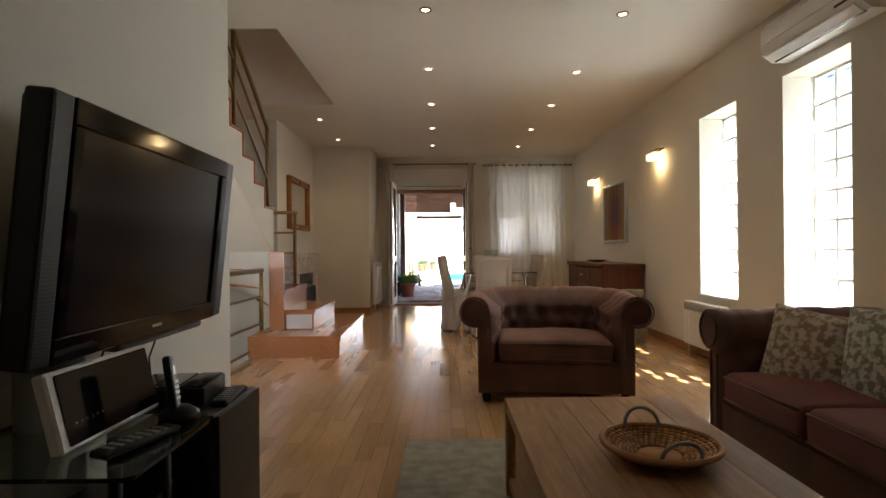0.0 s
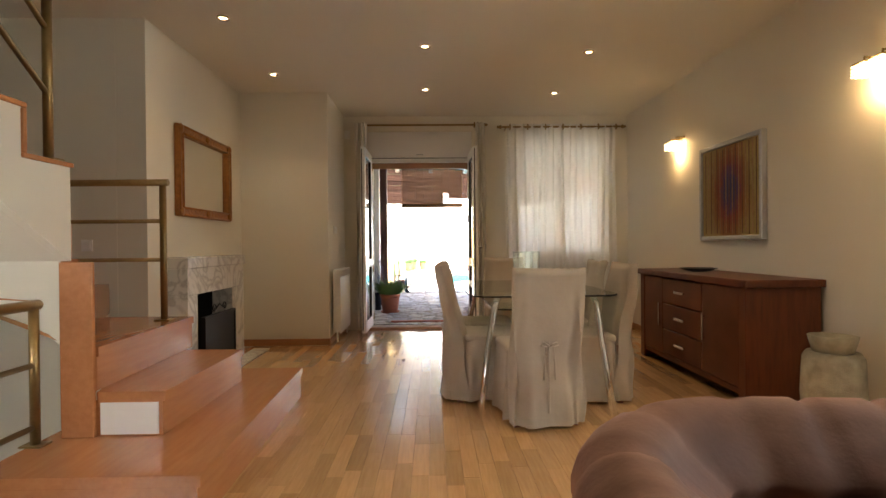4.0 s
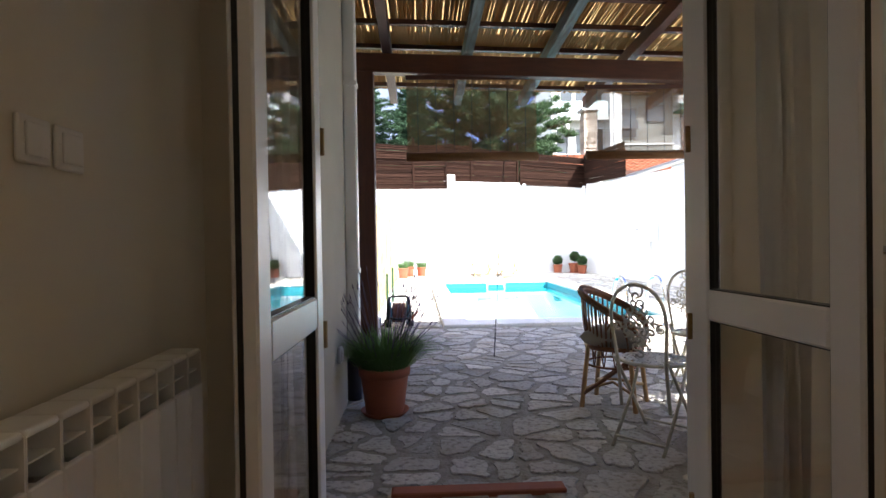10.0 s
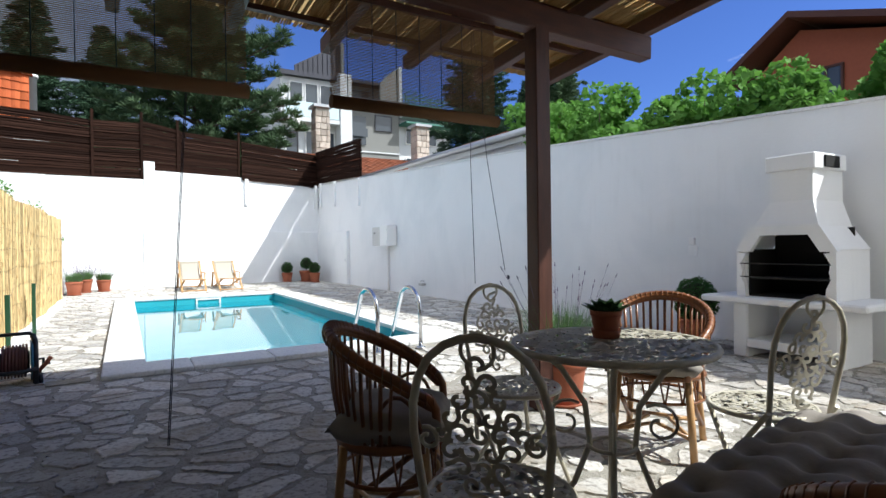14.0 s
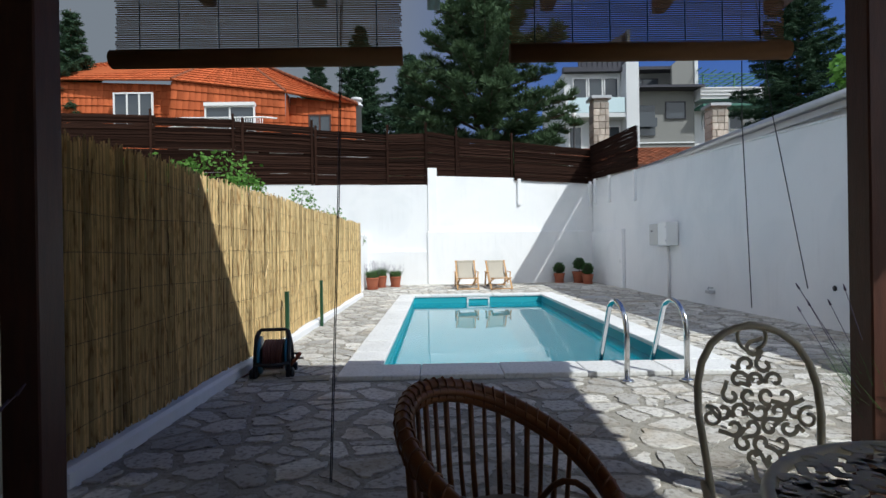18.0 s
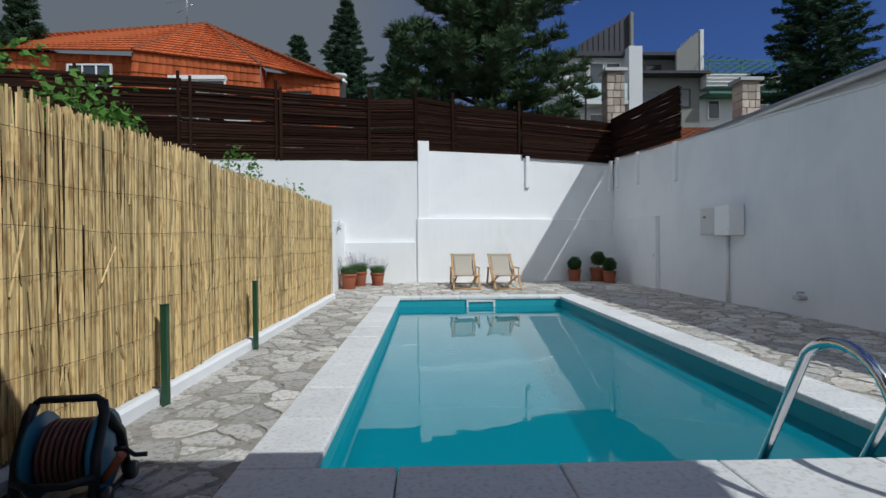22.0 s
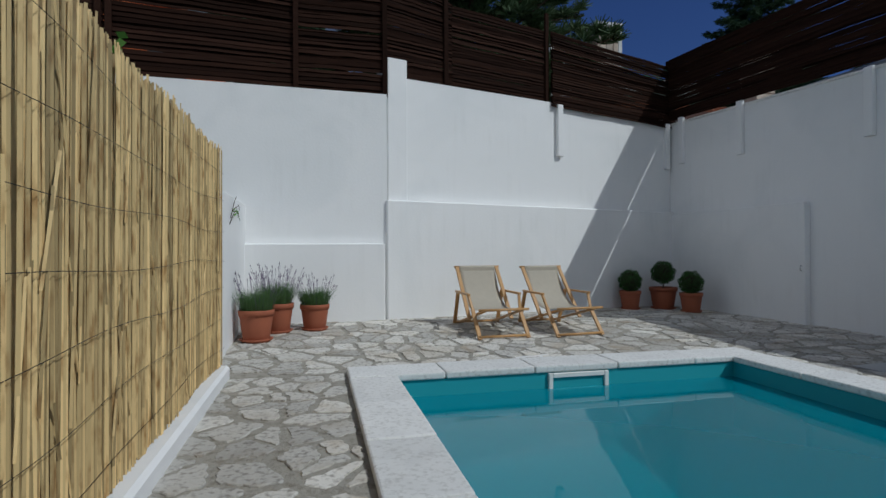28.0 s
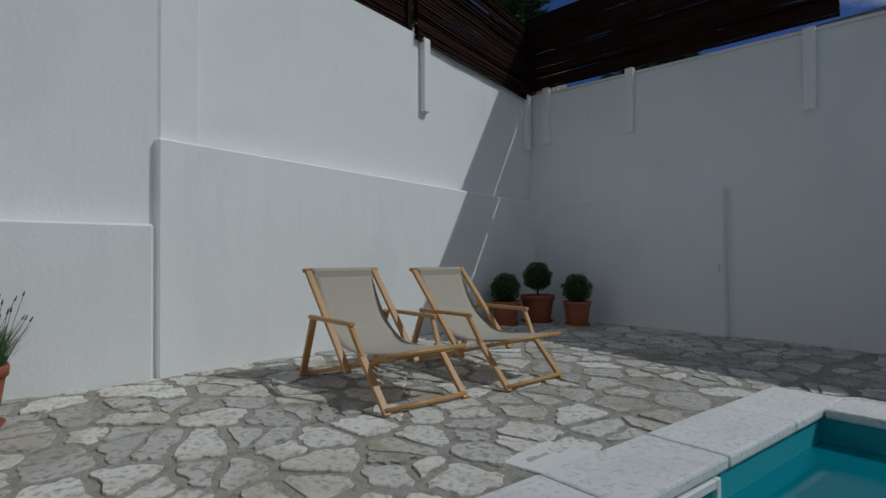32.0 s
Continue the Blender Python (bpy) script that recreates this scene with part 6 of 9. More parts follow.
def bamboo_blind(x0, x1, y, z0, z1, label):
    bl_ = thing("bamboo_blind", label, "blind")
    b = bmesh.new()
    z = z1
    rg = random.Random(int(x0 * 100))
    while z > z0 + 0.05:
        h = rg.uniform(0.0036, 0.0056)
        box(x0 + rg.uniform(0, 0.012), x1 - rg.uniform(0, 0.012), y - 0.0015, y + 0.0015, z - h, z, bm=b)
        z -= h + 0.0036
    tagged(part("slats", b, M_BAMBOO, bl_, "thin brown bamboo slats"), kind="stuff")
    part("roll", tube([(x0, y - 0.02, z0 + 0.03), (x1, y - 0.02, z0 + 0.03)], 0.036, 12), M_BAMBOO, bl_, "rolled-up lower end")
    part("head_rail", box(x0, x1, y - 0.012, y + 0.012, z1, z1 + 0.035), M_TIMBER, bl_)
    k = 7
    for i in range(k):
        x = x0 + 0.1 + (x1 - x0 - 0.2) * i / (k - 1)
        part("cord", tube([(x, y - 0.006, z1), (x, y - 0.006, z0 + 0.06)], 0.0022, 4), M_BLACK, bl_)
    for x in (x0 + 0.28, x1 - 0.28):
        part("hanger", tube([(x, y, z1 + 0.034), (x, y + 0.02, z1 + 0.07)], 0.004, 5), M_BLACK, bl_)
    for x, xe, z in (((1.53, 1.40, 0.06), (1.536, 1.407, 0.06)) if x0 < 1 else ((3.13, 3.27, 0.80), (3.14, 3.52, 0.88))):
        part("pull_cord", tube([(x, y + 0.06, z1), ((x + xe) / 2, y + 0.20, (z1 + z) / 2), (xe, y + 0.27, z)], 0.0023, 5), M_BLACK, bl_)
    return bl_


bamboo_blind(0.645, 1.765, 15.64, 1.80, 2.49, "half-raised brown bamboo roller blind")
bamboo_blind(2.18, 3.26, 15.62, 1.80, 2.40, "half-raised brown bamboo roller blind beside the post")
dp = thing("downpipe", "white square rain downpipe with a grey foot", "drainpipe", pose(0.27, 14.83, 0))
part("pipe", box(-0.045, 0.045, -0.045, 0.045, 0.28, 3.0, bevel=0.01), M_PVC, dp)
part("pipe_foot", lathe([(0.05, 0.0), (0.05, 0.26), (0.058, 0.265), (0.058, 0.31), (0.0, 0.31)], 14), M_DARKMETAL, dp, "dark grey pipe foot")
for z in (0.9, 2.2):
    part("clamp", box(-0.052, 0.052, -0.052, 0.052, z, z + 0.03), M_PVC, dp)
sk = thing("outdoor_socket", "white outdoor socket low on the side wall", "socket", pose(0.232, 14.35, 0.42, 0, 0, 90))
part("plate", box(-0.04, 0.04, -0.02, 0.0, -0.05, 0.05, bevel=0.005), M_PVC, sk)
part("flap", box(-0.033, 0.033, -0.027, -0.0205, -0.036, 0.036, bevel=0.003), M_WHITE, sk)
solid("brick_strip", box(0.60, 1.36, 13.30, 13.38, -0.004, 0.028, bevel=0.006), M_TERRA, "worn red brick strip before the door", "brick strip", m=pose(0, 0, 0))

# ---- terrace: pots and plants ----
def pot(name, m, r, h, label, parts=None, saucer=True):
    p = thing(name, label, "potted plant", m)
    z = 0.0
    if saucer:
        part("saucer", lathe([(0.0, 0.0), (r * 0.80, 0.0), (r * 0.95, 0.03), (r * 0.91, 0.03), (r * 0.78, 0.008), (0.0, 0.008)], 24), M_TERRA, p)
        z = 0.009
    part("pot", lathe([(0.0, z), (r * 0.70, z), (r * 0.74, z + 0.01), (r * 0.93, h * 0.80), (r * 0.935, h * 0.82), (r, h * 0.825), (r * 1.02, h * 0.98), (r, h), (r * 0.92, h), (r * 0.90, h * 0.9), (0.0, h * 0.9)], 28), M_TERRA, p, "terracotta flowerpot")
    part("soil", lathe([(0.0, h * 0.915), (r * 0.5, h * 0.91), (r * 0.895, h * 0.903)], 20), M_SOIL_CORE, p)
    return p


def blades(rng, n, r0, length, spread, width, droop, z0):
    """Grass-like blades from a disc: four-cornered slips in two lengths."""
    a = rng.uniform(0, 2 * math.pi, n)
    rr = r0 * np.sqrt(rng.uniform(0, 1, n))
    base = np.stack([rr * np.cos(a), rr * np.sin(a), np.full(n, z0)], 1)
    d = np.stack([np.cos(a), np.sin(a), np.zeros(n)], 1) * (spread * rng.uniform(0.2, 1.0, n))[:, None] + rng.normal(0, 0.12, (n, 3))
    d[:, 2] = 1.0
    d /= np.linalg.norm(d, axis=1)[:, None]
    L = length * rng.uniform(0.55, 1.1, n)
    mid = base + d * (L * 0.55)[:, None]
    tip = base + d * L[:, None] * [1.25, 1.25, 1.0] - np.stack([np.zeros(n), np.zeros(n), droop * L], 1)
    side = np.cross(d, [0, 0, 1.0]) + 1e-6
    side /= np.linalg.norm(side, axis=1)[:, None]
    w = (width * rng.uniform(0.6, 1.2, n))[:, None]
    q1 = np.stack([base - side * w, base + side * w, mid + side * w * 0.8, mid - side * w * 0.8], 1)
    q2 = np.stack([mid - side * w * 0.8, mid + side * w * 0.8, tip + side * w * 0.1, tip - side * w * 0.1], 1)
    return np.concatenate([q1, q2]), base, d, L


rng = np.random.default_rng(11)
gp = pot("potted_grass", pose(0.50, 14.52, 0), 0.165, 0.31, "big terracotta pot with bushy green grass and dry stalks")
q, *_ = blades(rng, 1500, 0.14, 0.36, 1.25, 0.0042, 0.20, 0.28)
tagged(part("grass", quads_mesh("grass", q, M_GREENG), M_GREENG, gp), kind="stuff")
b = bmesh.new()
for i in range(64):
    a = rng.uniform(0, 6.28)
    s, L = rng.uniform(0.25, 0.85), rng.uniform(0.4, 0.75)
    d = Vector((math.cos(a) * s, math.sin(a) * s, 1)).normalized()
    p0 = Vector((0.08 * math.cos(a), 0.08 * math.sin(a), 0.28))
    p2 = p0 + d * L - Vector((0, 0, 0.10 * s))
    tube([p0, p0 + d * L * 0.5, p2], 0.0016, 4, bm=b)
    tube([p2, p2 + d * 0.03], 0.005, 5, bm=b, r2=0.002)
tagged(part("seed_heads", b, M_BUD, gp, "thin dark dry flower stalks"), kind="stuff")

rng = np.random.default_rng(21)


def lavender(m, r, h, hl, seed, label, spikes=36):
    g = np.random.default_rng(seed)
    p = pot("potted_lavender", m, r, h, label)
    q, base, d, L = blades(g, 900, r * 0.85, hl, 0.55, 0.0030, 0.05, h * 0.9)
    tagged(part("foliage", quads_mesh("foliage", q, M_LAV), M_LAV, p), kind="stuff")
    b = bmesh.new()
    for i in range(spikes):
        p0 = Vector(base[i])
        dd = Vector(d[i])
        L1 = hl * g.uniform(1.05, 1.7)
        tube([p0, p0 + dd * L1], 0.0013, 4, bm=b)
        tube([p0 + dd * L1, p0 + dd * (L1 + 0.025)], 0.0045, 5, bm=b, r2=0.0018)
    tagged(part("bloom", b, M_BUD, p, "thin violet-grey flower spikes"), kind="stuff")
    return p


lavender(pose(0.266, 27.19, ground(0.266, 27.19)), 0.165, 0.30, 0.24, 1, "terracotta pot of lavender by the white wall")
lavender(pose(0.431, 27.56, ground(0.431, 27.56)), 0.165, 0.30, 0.26, 2, "terracotta pot of lavender in second row", 50)
lavender(pose(0.806, 27.62, ground(0.806, 27.62)), 0.15, 0.27, 0.21, 3, "terracotta pot of bushy lavender beside the wall")
lavender(pose(3.72, 15.55, 0), 0.17, 0.30, 0.42, 4, "large terracotta pot of lavender at the timber post", 30)


def box_ball(m, r, h, rb, seed, label, stem=0.0):
    g = np.random.default_rng(seed)
    p = pot("potted_boxwood", m, r, h, label)
    n = int(5200 * (rb / 0.2) ** 2)
    d = g.normal(size=(n, 3))
    d /= np.linalg.norm(d, axis=1)[:, None]
    lump = 1 + 0.06 * np.sin(7 * d[:, 0] + seed) * np.sin(6 * d[:, 1]) + 0.05 * np.sin(9 * d[:, 2])
    rad = rb * lump * g.uniform(0.80, 1.03, n)
    c = d * rad[:, None] + [0, 0, h + stem + rb * 0.85]
    tagged(part("foliage", quads_mesh("foliage", leaves(g, c, 0.012 * (rb / 0.2) ** 0.5), M_GREEND), M_GREEND, p), kind="stuff")
    part("trunk", tube([(0, 0, h * 0.9), (0.01, 0, h + stem + rb)], 0.012, 8, r2=0.008), M_BARK, p)
    # dark ball added within the leaves as the bush's shaded inside
    b = bmesh.new()
    bmesh.ops.create_icosphere(b, subdivisions=2, radius=rb * 0.8, matrix=Matrix.Translation((0, 0, h + stem + rb * 0.85)))
    part("core", b, M_SOIL_CORE, p)
    return p


BL = "terracotta pot with a clipped round boxwood"
box_ball(pose(5.34, 28.98, ground(5.34, 28.98)), 0.155, 0.28, 0.165, 1, BL)
box_ball(pose(5.92, 29.02, ground(5.92, 29.02)), 0.20, 0.33, 0.17, 2, BL + " on a short stem", 0.07)
box_ball(pose(6.02, 28.52, ground(6.02, 28.52)), 0.155, 0.28, 0.165, 3, BL)
box_ball(pose(6.26, 16.34, 0), 0.17, 0.29, 0.215, 5, "terracotta pot with a large round boxwood by the wall")
# succulent on the iron table
sc = pot("potted_succulent", pose(2.71, 14.20, 0.722), 0.056, 0.098, "terracotta pot with a dark green succulent on the table")
b = bmesh.new()
for ring_, (k, L, up) in enumerate(((10, 0.095, 0.35), (8, 0.075, 0.8), (6, 0.05, 1.6))):
    for i in range(k):
        a = 2 * math.pi * (i + 0.5 * (ring_ % 2)) / k
        d = Vector((math.cos(a), math.sin(a), up)).normalized()
        s = Vector((-math.sin(a), math.cos(a), 0))
        o = Vector((0, 0, 0.089))
        n_ = d.cross(s)
        vs_ = [b.verts.new(p) for p in (o, o + d * L * 0.6 + s * 0.022, o + d * L, o + d * L * 0.6 - s * 0.022, o + d * L * 0.55 - n_ * 0.010)]
        for f in ((0, 1, 4), (1, 2, 4), (2, 3, 4), (3, 0, 4), (0, 1, 2, 3)):
            b.faces.new([vs_[t] for t in f])
tagged(part("rosette", b, M_GREEND, sc, "dark green fleshy rosette"), kind="stuff")

# ---- terrace: iron table and chairs ----
def scroll(cx, cy, r, a0, turns, n=12, end=0.25):
    return [(cx + r * (1 - (1 - end) * i / n) * math.cos(a0 + turns * 2 * math.pi * i / n), cy + r * (1 - (1 - end) * i / n) * math.sin(a0 + turns * 2 * math.pi * i / n)) for i in range(n + 1)]


def ribbon(pts, w, t, bm, fit_=lambda x, y: (x, y, 0.0)):
    """A flat strip of width w and thickness t along points of the plane, laid by fit_ into space."""
    P = [Vector((x, y)) for x, y in pts]
    L, R = [], []
    for i, p in enumerate(P):
        d = (P[min(i + 1, len(P) - 1)] - P[max(i - 1, 0)])
        d = d.normalized() if d.length > 1e-9 else Vector((1, 0))
        s = Vector((-d.y, d.x)) * w / 2
        L.append(p + s)
        R.append(p - s)
    rows = []
    for a, c in zip(L, R):
        u, v_ = Vector(fit_(a.x, a.y)), Vector(fit_(c.x, c.y))
        e = Vector((0, 0, t)) if abs(u.z - v_.z) < 0.5 * (u - v_).length + 1e-6 and fit_(0, 0)[2] == fit_(0, 0.1)[2] else Vector((0, t, 0))
        rows.append([bm.verts.new(u), bm.verts.new(v_), bm.verts.new(v_ + e), bm.verts.new(u + e)])
    for a, c in zip(rows, rows[1:]):
        for k in range(4):
            bm.faces.new((a[k], a[(k + 1) % 4], c[(k + 1) % 4], c[k]))
    return bm


def fretwork(R, seed, bm, fit_, inside, step=0.058, w=0.011, t=0.003):
    """Cut-out scrollwork: small C and S curls packed over a plate."""
    g = random.Random(seed)
    k = int(R / step) + 2
    for i in range(-k, k + 1):
        for j in range(-k, k + 1):
            x, y = i * step + (step / 2 if j % 2 else 0), j * step * 0.87
            if inside(x, y):
                a = g.uniform(0, 6.28)
                ribbon(scroll(x, y, step * 0.52, a, 0.85 * g.choice((-1, 1)), 9, 0.30), w, t, bm, fit_)
                ribbon([(x + step * 0.5 * math.cos(a), y + step * 0.5 * math.sin(a)), (x + step * 0.86 * math.cos(a + 0.5), y + step * 0.86 * math.sin(a + 0.5))], w, t, bm, fit_)
    return bm


it = thing("garden_table", "round cream iron garden table with scrollwork top", "garden table", pose(2.67, 14.14, 0))
RT, ZT = 0.335, 0.715
b = fretwork(RT, 3, bmesh.new(), lambda x, y: (x, y, ZT), lambda x, y: math.hypot(x, y) < RT - 0.022, 0.044, 0.0165)
tagged(part("scrollwork_top", b, M_IVORY, it, "pierced scrollwork plate"), kind="stuff")
part("rim", tube([(RT * math.cos(a), RT * math.sin(a), ZT - 0.006) for a in np.linspace(0, 2 * math.pi, 49)[:-1]], 0.012, 6, closed=True), M_IVORY, it)
for k in range(4):
    a = math.pi / 4 + k * math.pi / 2
    ca, sa = math.cos(a), math.sin(a)
    pr = [(0.30, 0.0), (0.25, 0.08), (0.13, 0.22), (0.075, 0.36), (0.09, 0.50), (0.17, 0.62), (0.26, 0.70)]
    lg = part("leg", tube([(r * ca, r * sa, z) for r, z in pr], 0.0105, 8), M_IVORY, it)
    part("leg_scroll", tube([(r * ca, r * sa, z) for r, z in scroll(0.155, 0.44, 0.075, 2.2, -1.1, 16, 0.2)], 0.006, 6), M_IVORY, lg)
part("stretcher_ring", tube([(0.08 * math.cos(a), 0.08 * math.sin(a), 0.36) for a in np.linspace(0, 6.283, 17)[:-1]], 0.007, 6, closed=True), M_IVORY, it)


def iron_chair(m, seed, label):
    """Folding bistro chair with round scrollwork seat and arched back; faces local +y."""
    c = thing("iron_chair", label, "garden chair", m, group="cream iron garden chairs")
    rs, zs = 0.178, 0.45
    b = fretwork(rs, seed, bmesh.new(), lambda x, y: (x, y, zs), lambda x, y: math.hypot(x, y) < rs - 0.020, 0.043, 0.016)
    tagged(part("seat", b, M_IVORY, c, "round pierced scrollwork seat"), kind="stuff")
    part("seat_rim", tube([(rs * math.cos(a), rs * math.sin(a), zs - 0.005) for a in np.linspace(0, 2 * math.pi, 33)[:-1]], 0.010, 6, closed=True), M_IVORY, c)
    by = lambda z: -0.165 - 0.16 * (z - 0.45)
    hoop = [(-0.132, 0.20), (-0.130, 0.45), (-0.140, 0.56), (-0.149, 0.65), (-0.146, 0.72), (-0.132, 0.775), (-0.105, 0.822), (-0.070, 0.850), (-0.035, 0.864), (0.0, 0.868)]
    hoop += [(-x, z) for x, z in hoop[-2::-1]]
    part("back_hoop", tube([(x, by(z), z) for x, z in hoop], 0.0095, 10), M_IVORY, c)
    inner = lambda x, y: (x / 0.098) ** 2 + (y / 0.155) ** 2 < 1
    b = fretwork(0.2, seed + 7, bmesh.new(), lambda x, y: (x, by(0.655 + y), 0.655 + y), inner, 0.044, 0.0105)
    tagged(part("back_scrollwork", b, M_IVORY, c, "pierced scrollwork back"), kind="stuff")
    for s in (-1, 1):
        part("back_curl", tube([(s * x, by(z), z) for x, z in scroll(0.118, 0.64, 0.028, 1.2, 1.1, 14, 0.3)], 0.005, 6), M_IVORY, c)
    part("back_curl", tube([(x, by(z), z) for x, z in scroll(0.0, 0.84, 0.04, -1.57, 0.95, 14, 0.8)], 0.005, 6), M_IVORY, c)
    for s in (-1, 1):
        part("front_leg", tube([(s * 0.145, -0.18, zs + 0.03), (s * 0.145, 0.02, 0.24), (s * 0.15, 0.22, 0.0)], 0.0095, 8), M_IVORY, c)
        part("back_leg", tube([(s * 0.132, 0.12, zs - 0.01), (s * 0.132, 0.0, 0.24), (s * 0.136, -0.23, 0.0)], 0.0095, 8), M_IVORY, c)
    part("stretcher", tube([(-0.148, 0.18, 0.05), (0.148, 0.18, 0.05)], 0.007, 6), M_IVORY, c)
    part("stretcher", tube([(-0.135, -0.19, 0.05), (0.135, -0.19, 0.05)], 0.007, 6), M_IVORY, c)
    return c


IL = "cream iron garden chair with scrollwork back and seat"
iron_chair(pose(2.01, 13.89, 0, 0, 0, -47), 1, IL)
iron_chair(pose(2.68, 14.68, 0, 0, 0, 174), 2, IL)
iron_chair(pose(3.27, 13.97, 0, 0, 0, -16), 4, IL)


def rattan_chair(m, label, low=0.0, wide=0.86):
    """Round-backed cane armchair with a grey cushion; faces local +y."""
    c = thing("rattan_armchair", label, "garden armchair", m @ Matrix.Diagonal((wide, wide, 1.0, 1.0)), group="rattan armchairs")
    zs = 0.40
    part("seat_frame", tube([(0.22 * math.cos(a), 0.21 * math.sin(a), zs) for a in np.linspace(0, 2 * math.pi, 25)[:-1]], 0.016, 8, closed=True), M_CANE, c)
    b = bmesh.new()
    for i in range(19):
        y = -0.19 + 0.021 * i
        w = 0.21 * math.sqrt(max(0, 1 - (y / 0.215) ** 2))
        tube([(-w, y, zs + 0.004), (w, y, zs + 0.004)], 0.0065, 5, bm=b)
    tagged(part("seat_canes", b, M_CANE, c), kind="stuff")
    def rail(a):
        """Height of the sweeping rail at the angle a: highest behind, falling to the front."""
        return 0.775 - low - 0.115 * (1 + math.sin(a)) - 0.055 * max(0.0, math.sin(a)) ** 2

    top = [(0.255 * math.cos(a), 0.01 + 0.262 * math.sin(a), rail(a)) for a in np.linspace(math.radians(42), math.radians(-222), 44)]
    fx, fy, fz = top[0]
    for k, (dz, sc) in enumerate(((0.0, 1.0), (-0.024, 0.975), (-0.010, 0.945))):
        pts = [(fx * 0.88, fy + 0.005, zs), (fx * 0.95, fy + 0.022, zs + (fz - zs) * 0.45), (fx, fy + 0.018, zs + (fz - zs) * 0.82)]
        pts = pts + [(x * sc, y * sc, z + dz) for x, y, z in top] + [(-x, y, z) for x, y, z in pts[::-1]]
        part("back_rail", tube(pts, (0.017, 0.013, 0.011)[k], 10), M_CANE, c, "dark varnished bent cane rail", smooth=True)
    for i in range(23):
        a = math.radians(8 - 196 * i / 22)
        p0 = Vector((0.208 * math.cos(a), 0.198 * math.sin(a), zs))
        p1 = Vector((0.248 * math.cos(a), 0.01 + 0.254 * math.sin(a), rail(a) - 0.02))
        part("back_cane", tube([p0, (p0 + p1) / 2 + Vector((0.010 * math.cos(a), 0.010 * math.sin(a), 0)), p1], 0.0085 if i % 2 else 0.0068, 6), M_CANE, c)
    b = bmesh.new()
    for i in range(40):
        a = math.radians(42 - 264 * i / 39)
        q = Vector((0.253 * math.cos(a), 0.01 + 0.26 * math.sin(a), rail(a) - 0.008))
        e = Vector((math.cos(a), math.sin(a), 0)) * 0.021
        tube([q + e * math.cos(t) + Vector((0, 0, 0.027 * math.sin(t))) for t in np.linspace(0, 6.283, 9)[:-1]], 0.0034, 4, bm=b, closed=True)
    tagged(part("rail_binding", b, M_CANE, c, "cane binding wound round the rail"), kind="stuff")
    b = bmesh.new()
    for i in range(32):
        a = 2 * math.pi * i / 32
        s = 0.09 * (1 if i % 2 else -1)
        tube([(0.222 * math.cos(a), 0.212 * math.sin(a), zs - 0.01), (0.222 * math.cos(a + s), 0.212 * math.sin(a + s), zs - 0.12)], 0.005, 5, bm=b)
    tube([(0.222 * math.cos(a), 0.212 * math.sin(a), zs - 0.12) for a in np.linspace(0, 2 * math.pi, 25)[:-1]], 0.008, 6, bm=b, closed=True)
    tagged(part("seat_apron", b, M_CANE, c), kind="stuff")
    for sx in (-1, 1):
        for sy in (-1, 1):
            part("leg", tube([(sx * 0.165, sy * 0.155, zs), (sx * 0.195, sy * 0.20, 0.0)], 0.018, 8), M_PALECANE, c, "pale bamboo leg")
        part("brace", tube([(sx * 0.185, -0.18, 0.12), (sx * 0.05, 0.0, 0.16), (sx * 0.185, 0.18, 0.12)], 0.010, 6), M_PALECANE, c)
        part("cross_brace", tube([(sx * 0.19, -0.19, 0.09), (sx * 0.17, 0.15, 0.32)], 0.014, 6), M_CANE, c)
        part("arm_loop", tube([(sx * (0.20 + 0.03 * math.cos(a)), 0.06 + 0.10 * math.cos(a), zs + 0.0 + 0.17 * math.sin(a)) for a in np.linspace(0, math.pi, 12)], 0.008, 6), M_CANE, c)
    for y in (-0.185, 0.185):
        part("brace", tube([(-0.19, y, 0.12), (0.0, y * 0.4, 0.15), (0.19, y, 0.12)], 0.010, 6), M_PALECANE, c)

    def cush(sg):
        def fn(u, v):
            a, b_ = 2 * u - 1, 2 * v - 1
            e = max(0.0, (1 - a ** 4) * (1 - b_ ** 4))
            return Vector((a * 0.235, 0.015 + b_ * 0.225, 0.462 + sg * 0.062 * e ** 0.42 + 0.006 * math.sin(9 * a) * math.cos(7 * b_)))
        return sheet(fn, 14, 14)
    b = cush(1)
    pour(cush(-1), b)
    bmesh.ops.remove_doubles(b, verts=b.verts[:], dist=0.0005)
    bmesh.ops.recalc_face_normals(b, faces=b.faces[:])
    part("cushion", b, M_GREYCUSH, c, "taupe-grey seat cushion", smooth=True)
    return c


RL = "varnished rattan armchair with a taupe cushion"
rattan_chair(pose(2.03, 14.57, 0, 0, 0, -124), RL + ", turned to the table")
rattan_chair(pose(3.60, 14.69, 0, 0, 0, 119), RL + ", beyond the iron table", 0.0, 0.98)
rattan_chair(pose(2.41, 13.17, 0, 0, 0, -50), "low-backed " + RL + ", near the house front", 0.07)
# cushioned bench beside the house
bn = thing("bench", "low bench with a tufted taupe mattress", "bench", pose(2.93, 13.57, 0, 0, 0, 7.5))
part("bench_frame", box(-0.58, 0.58, -0.235, 0.235, 0.20, 0.345, bevel=0.01), M_TIMBER, bn)
for x in (-0.52, 0.52):
    for y in (-0.19, 0.19):
        part("leg", box(x - 0.03, x + 0.03, y - 0.03, y + 0.03, 0.0, 0.199), M_TIMBER, bn)


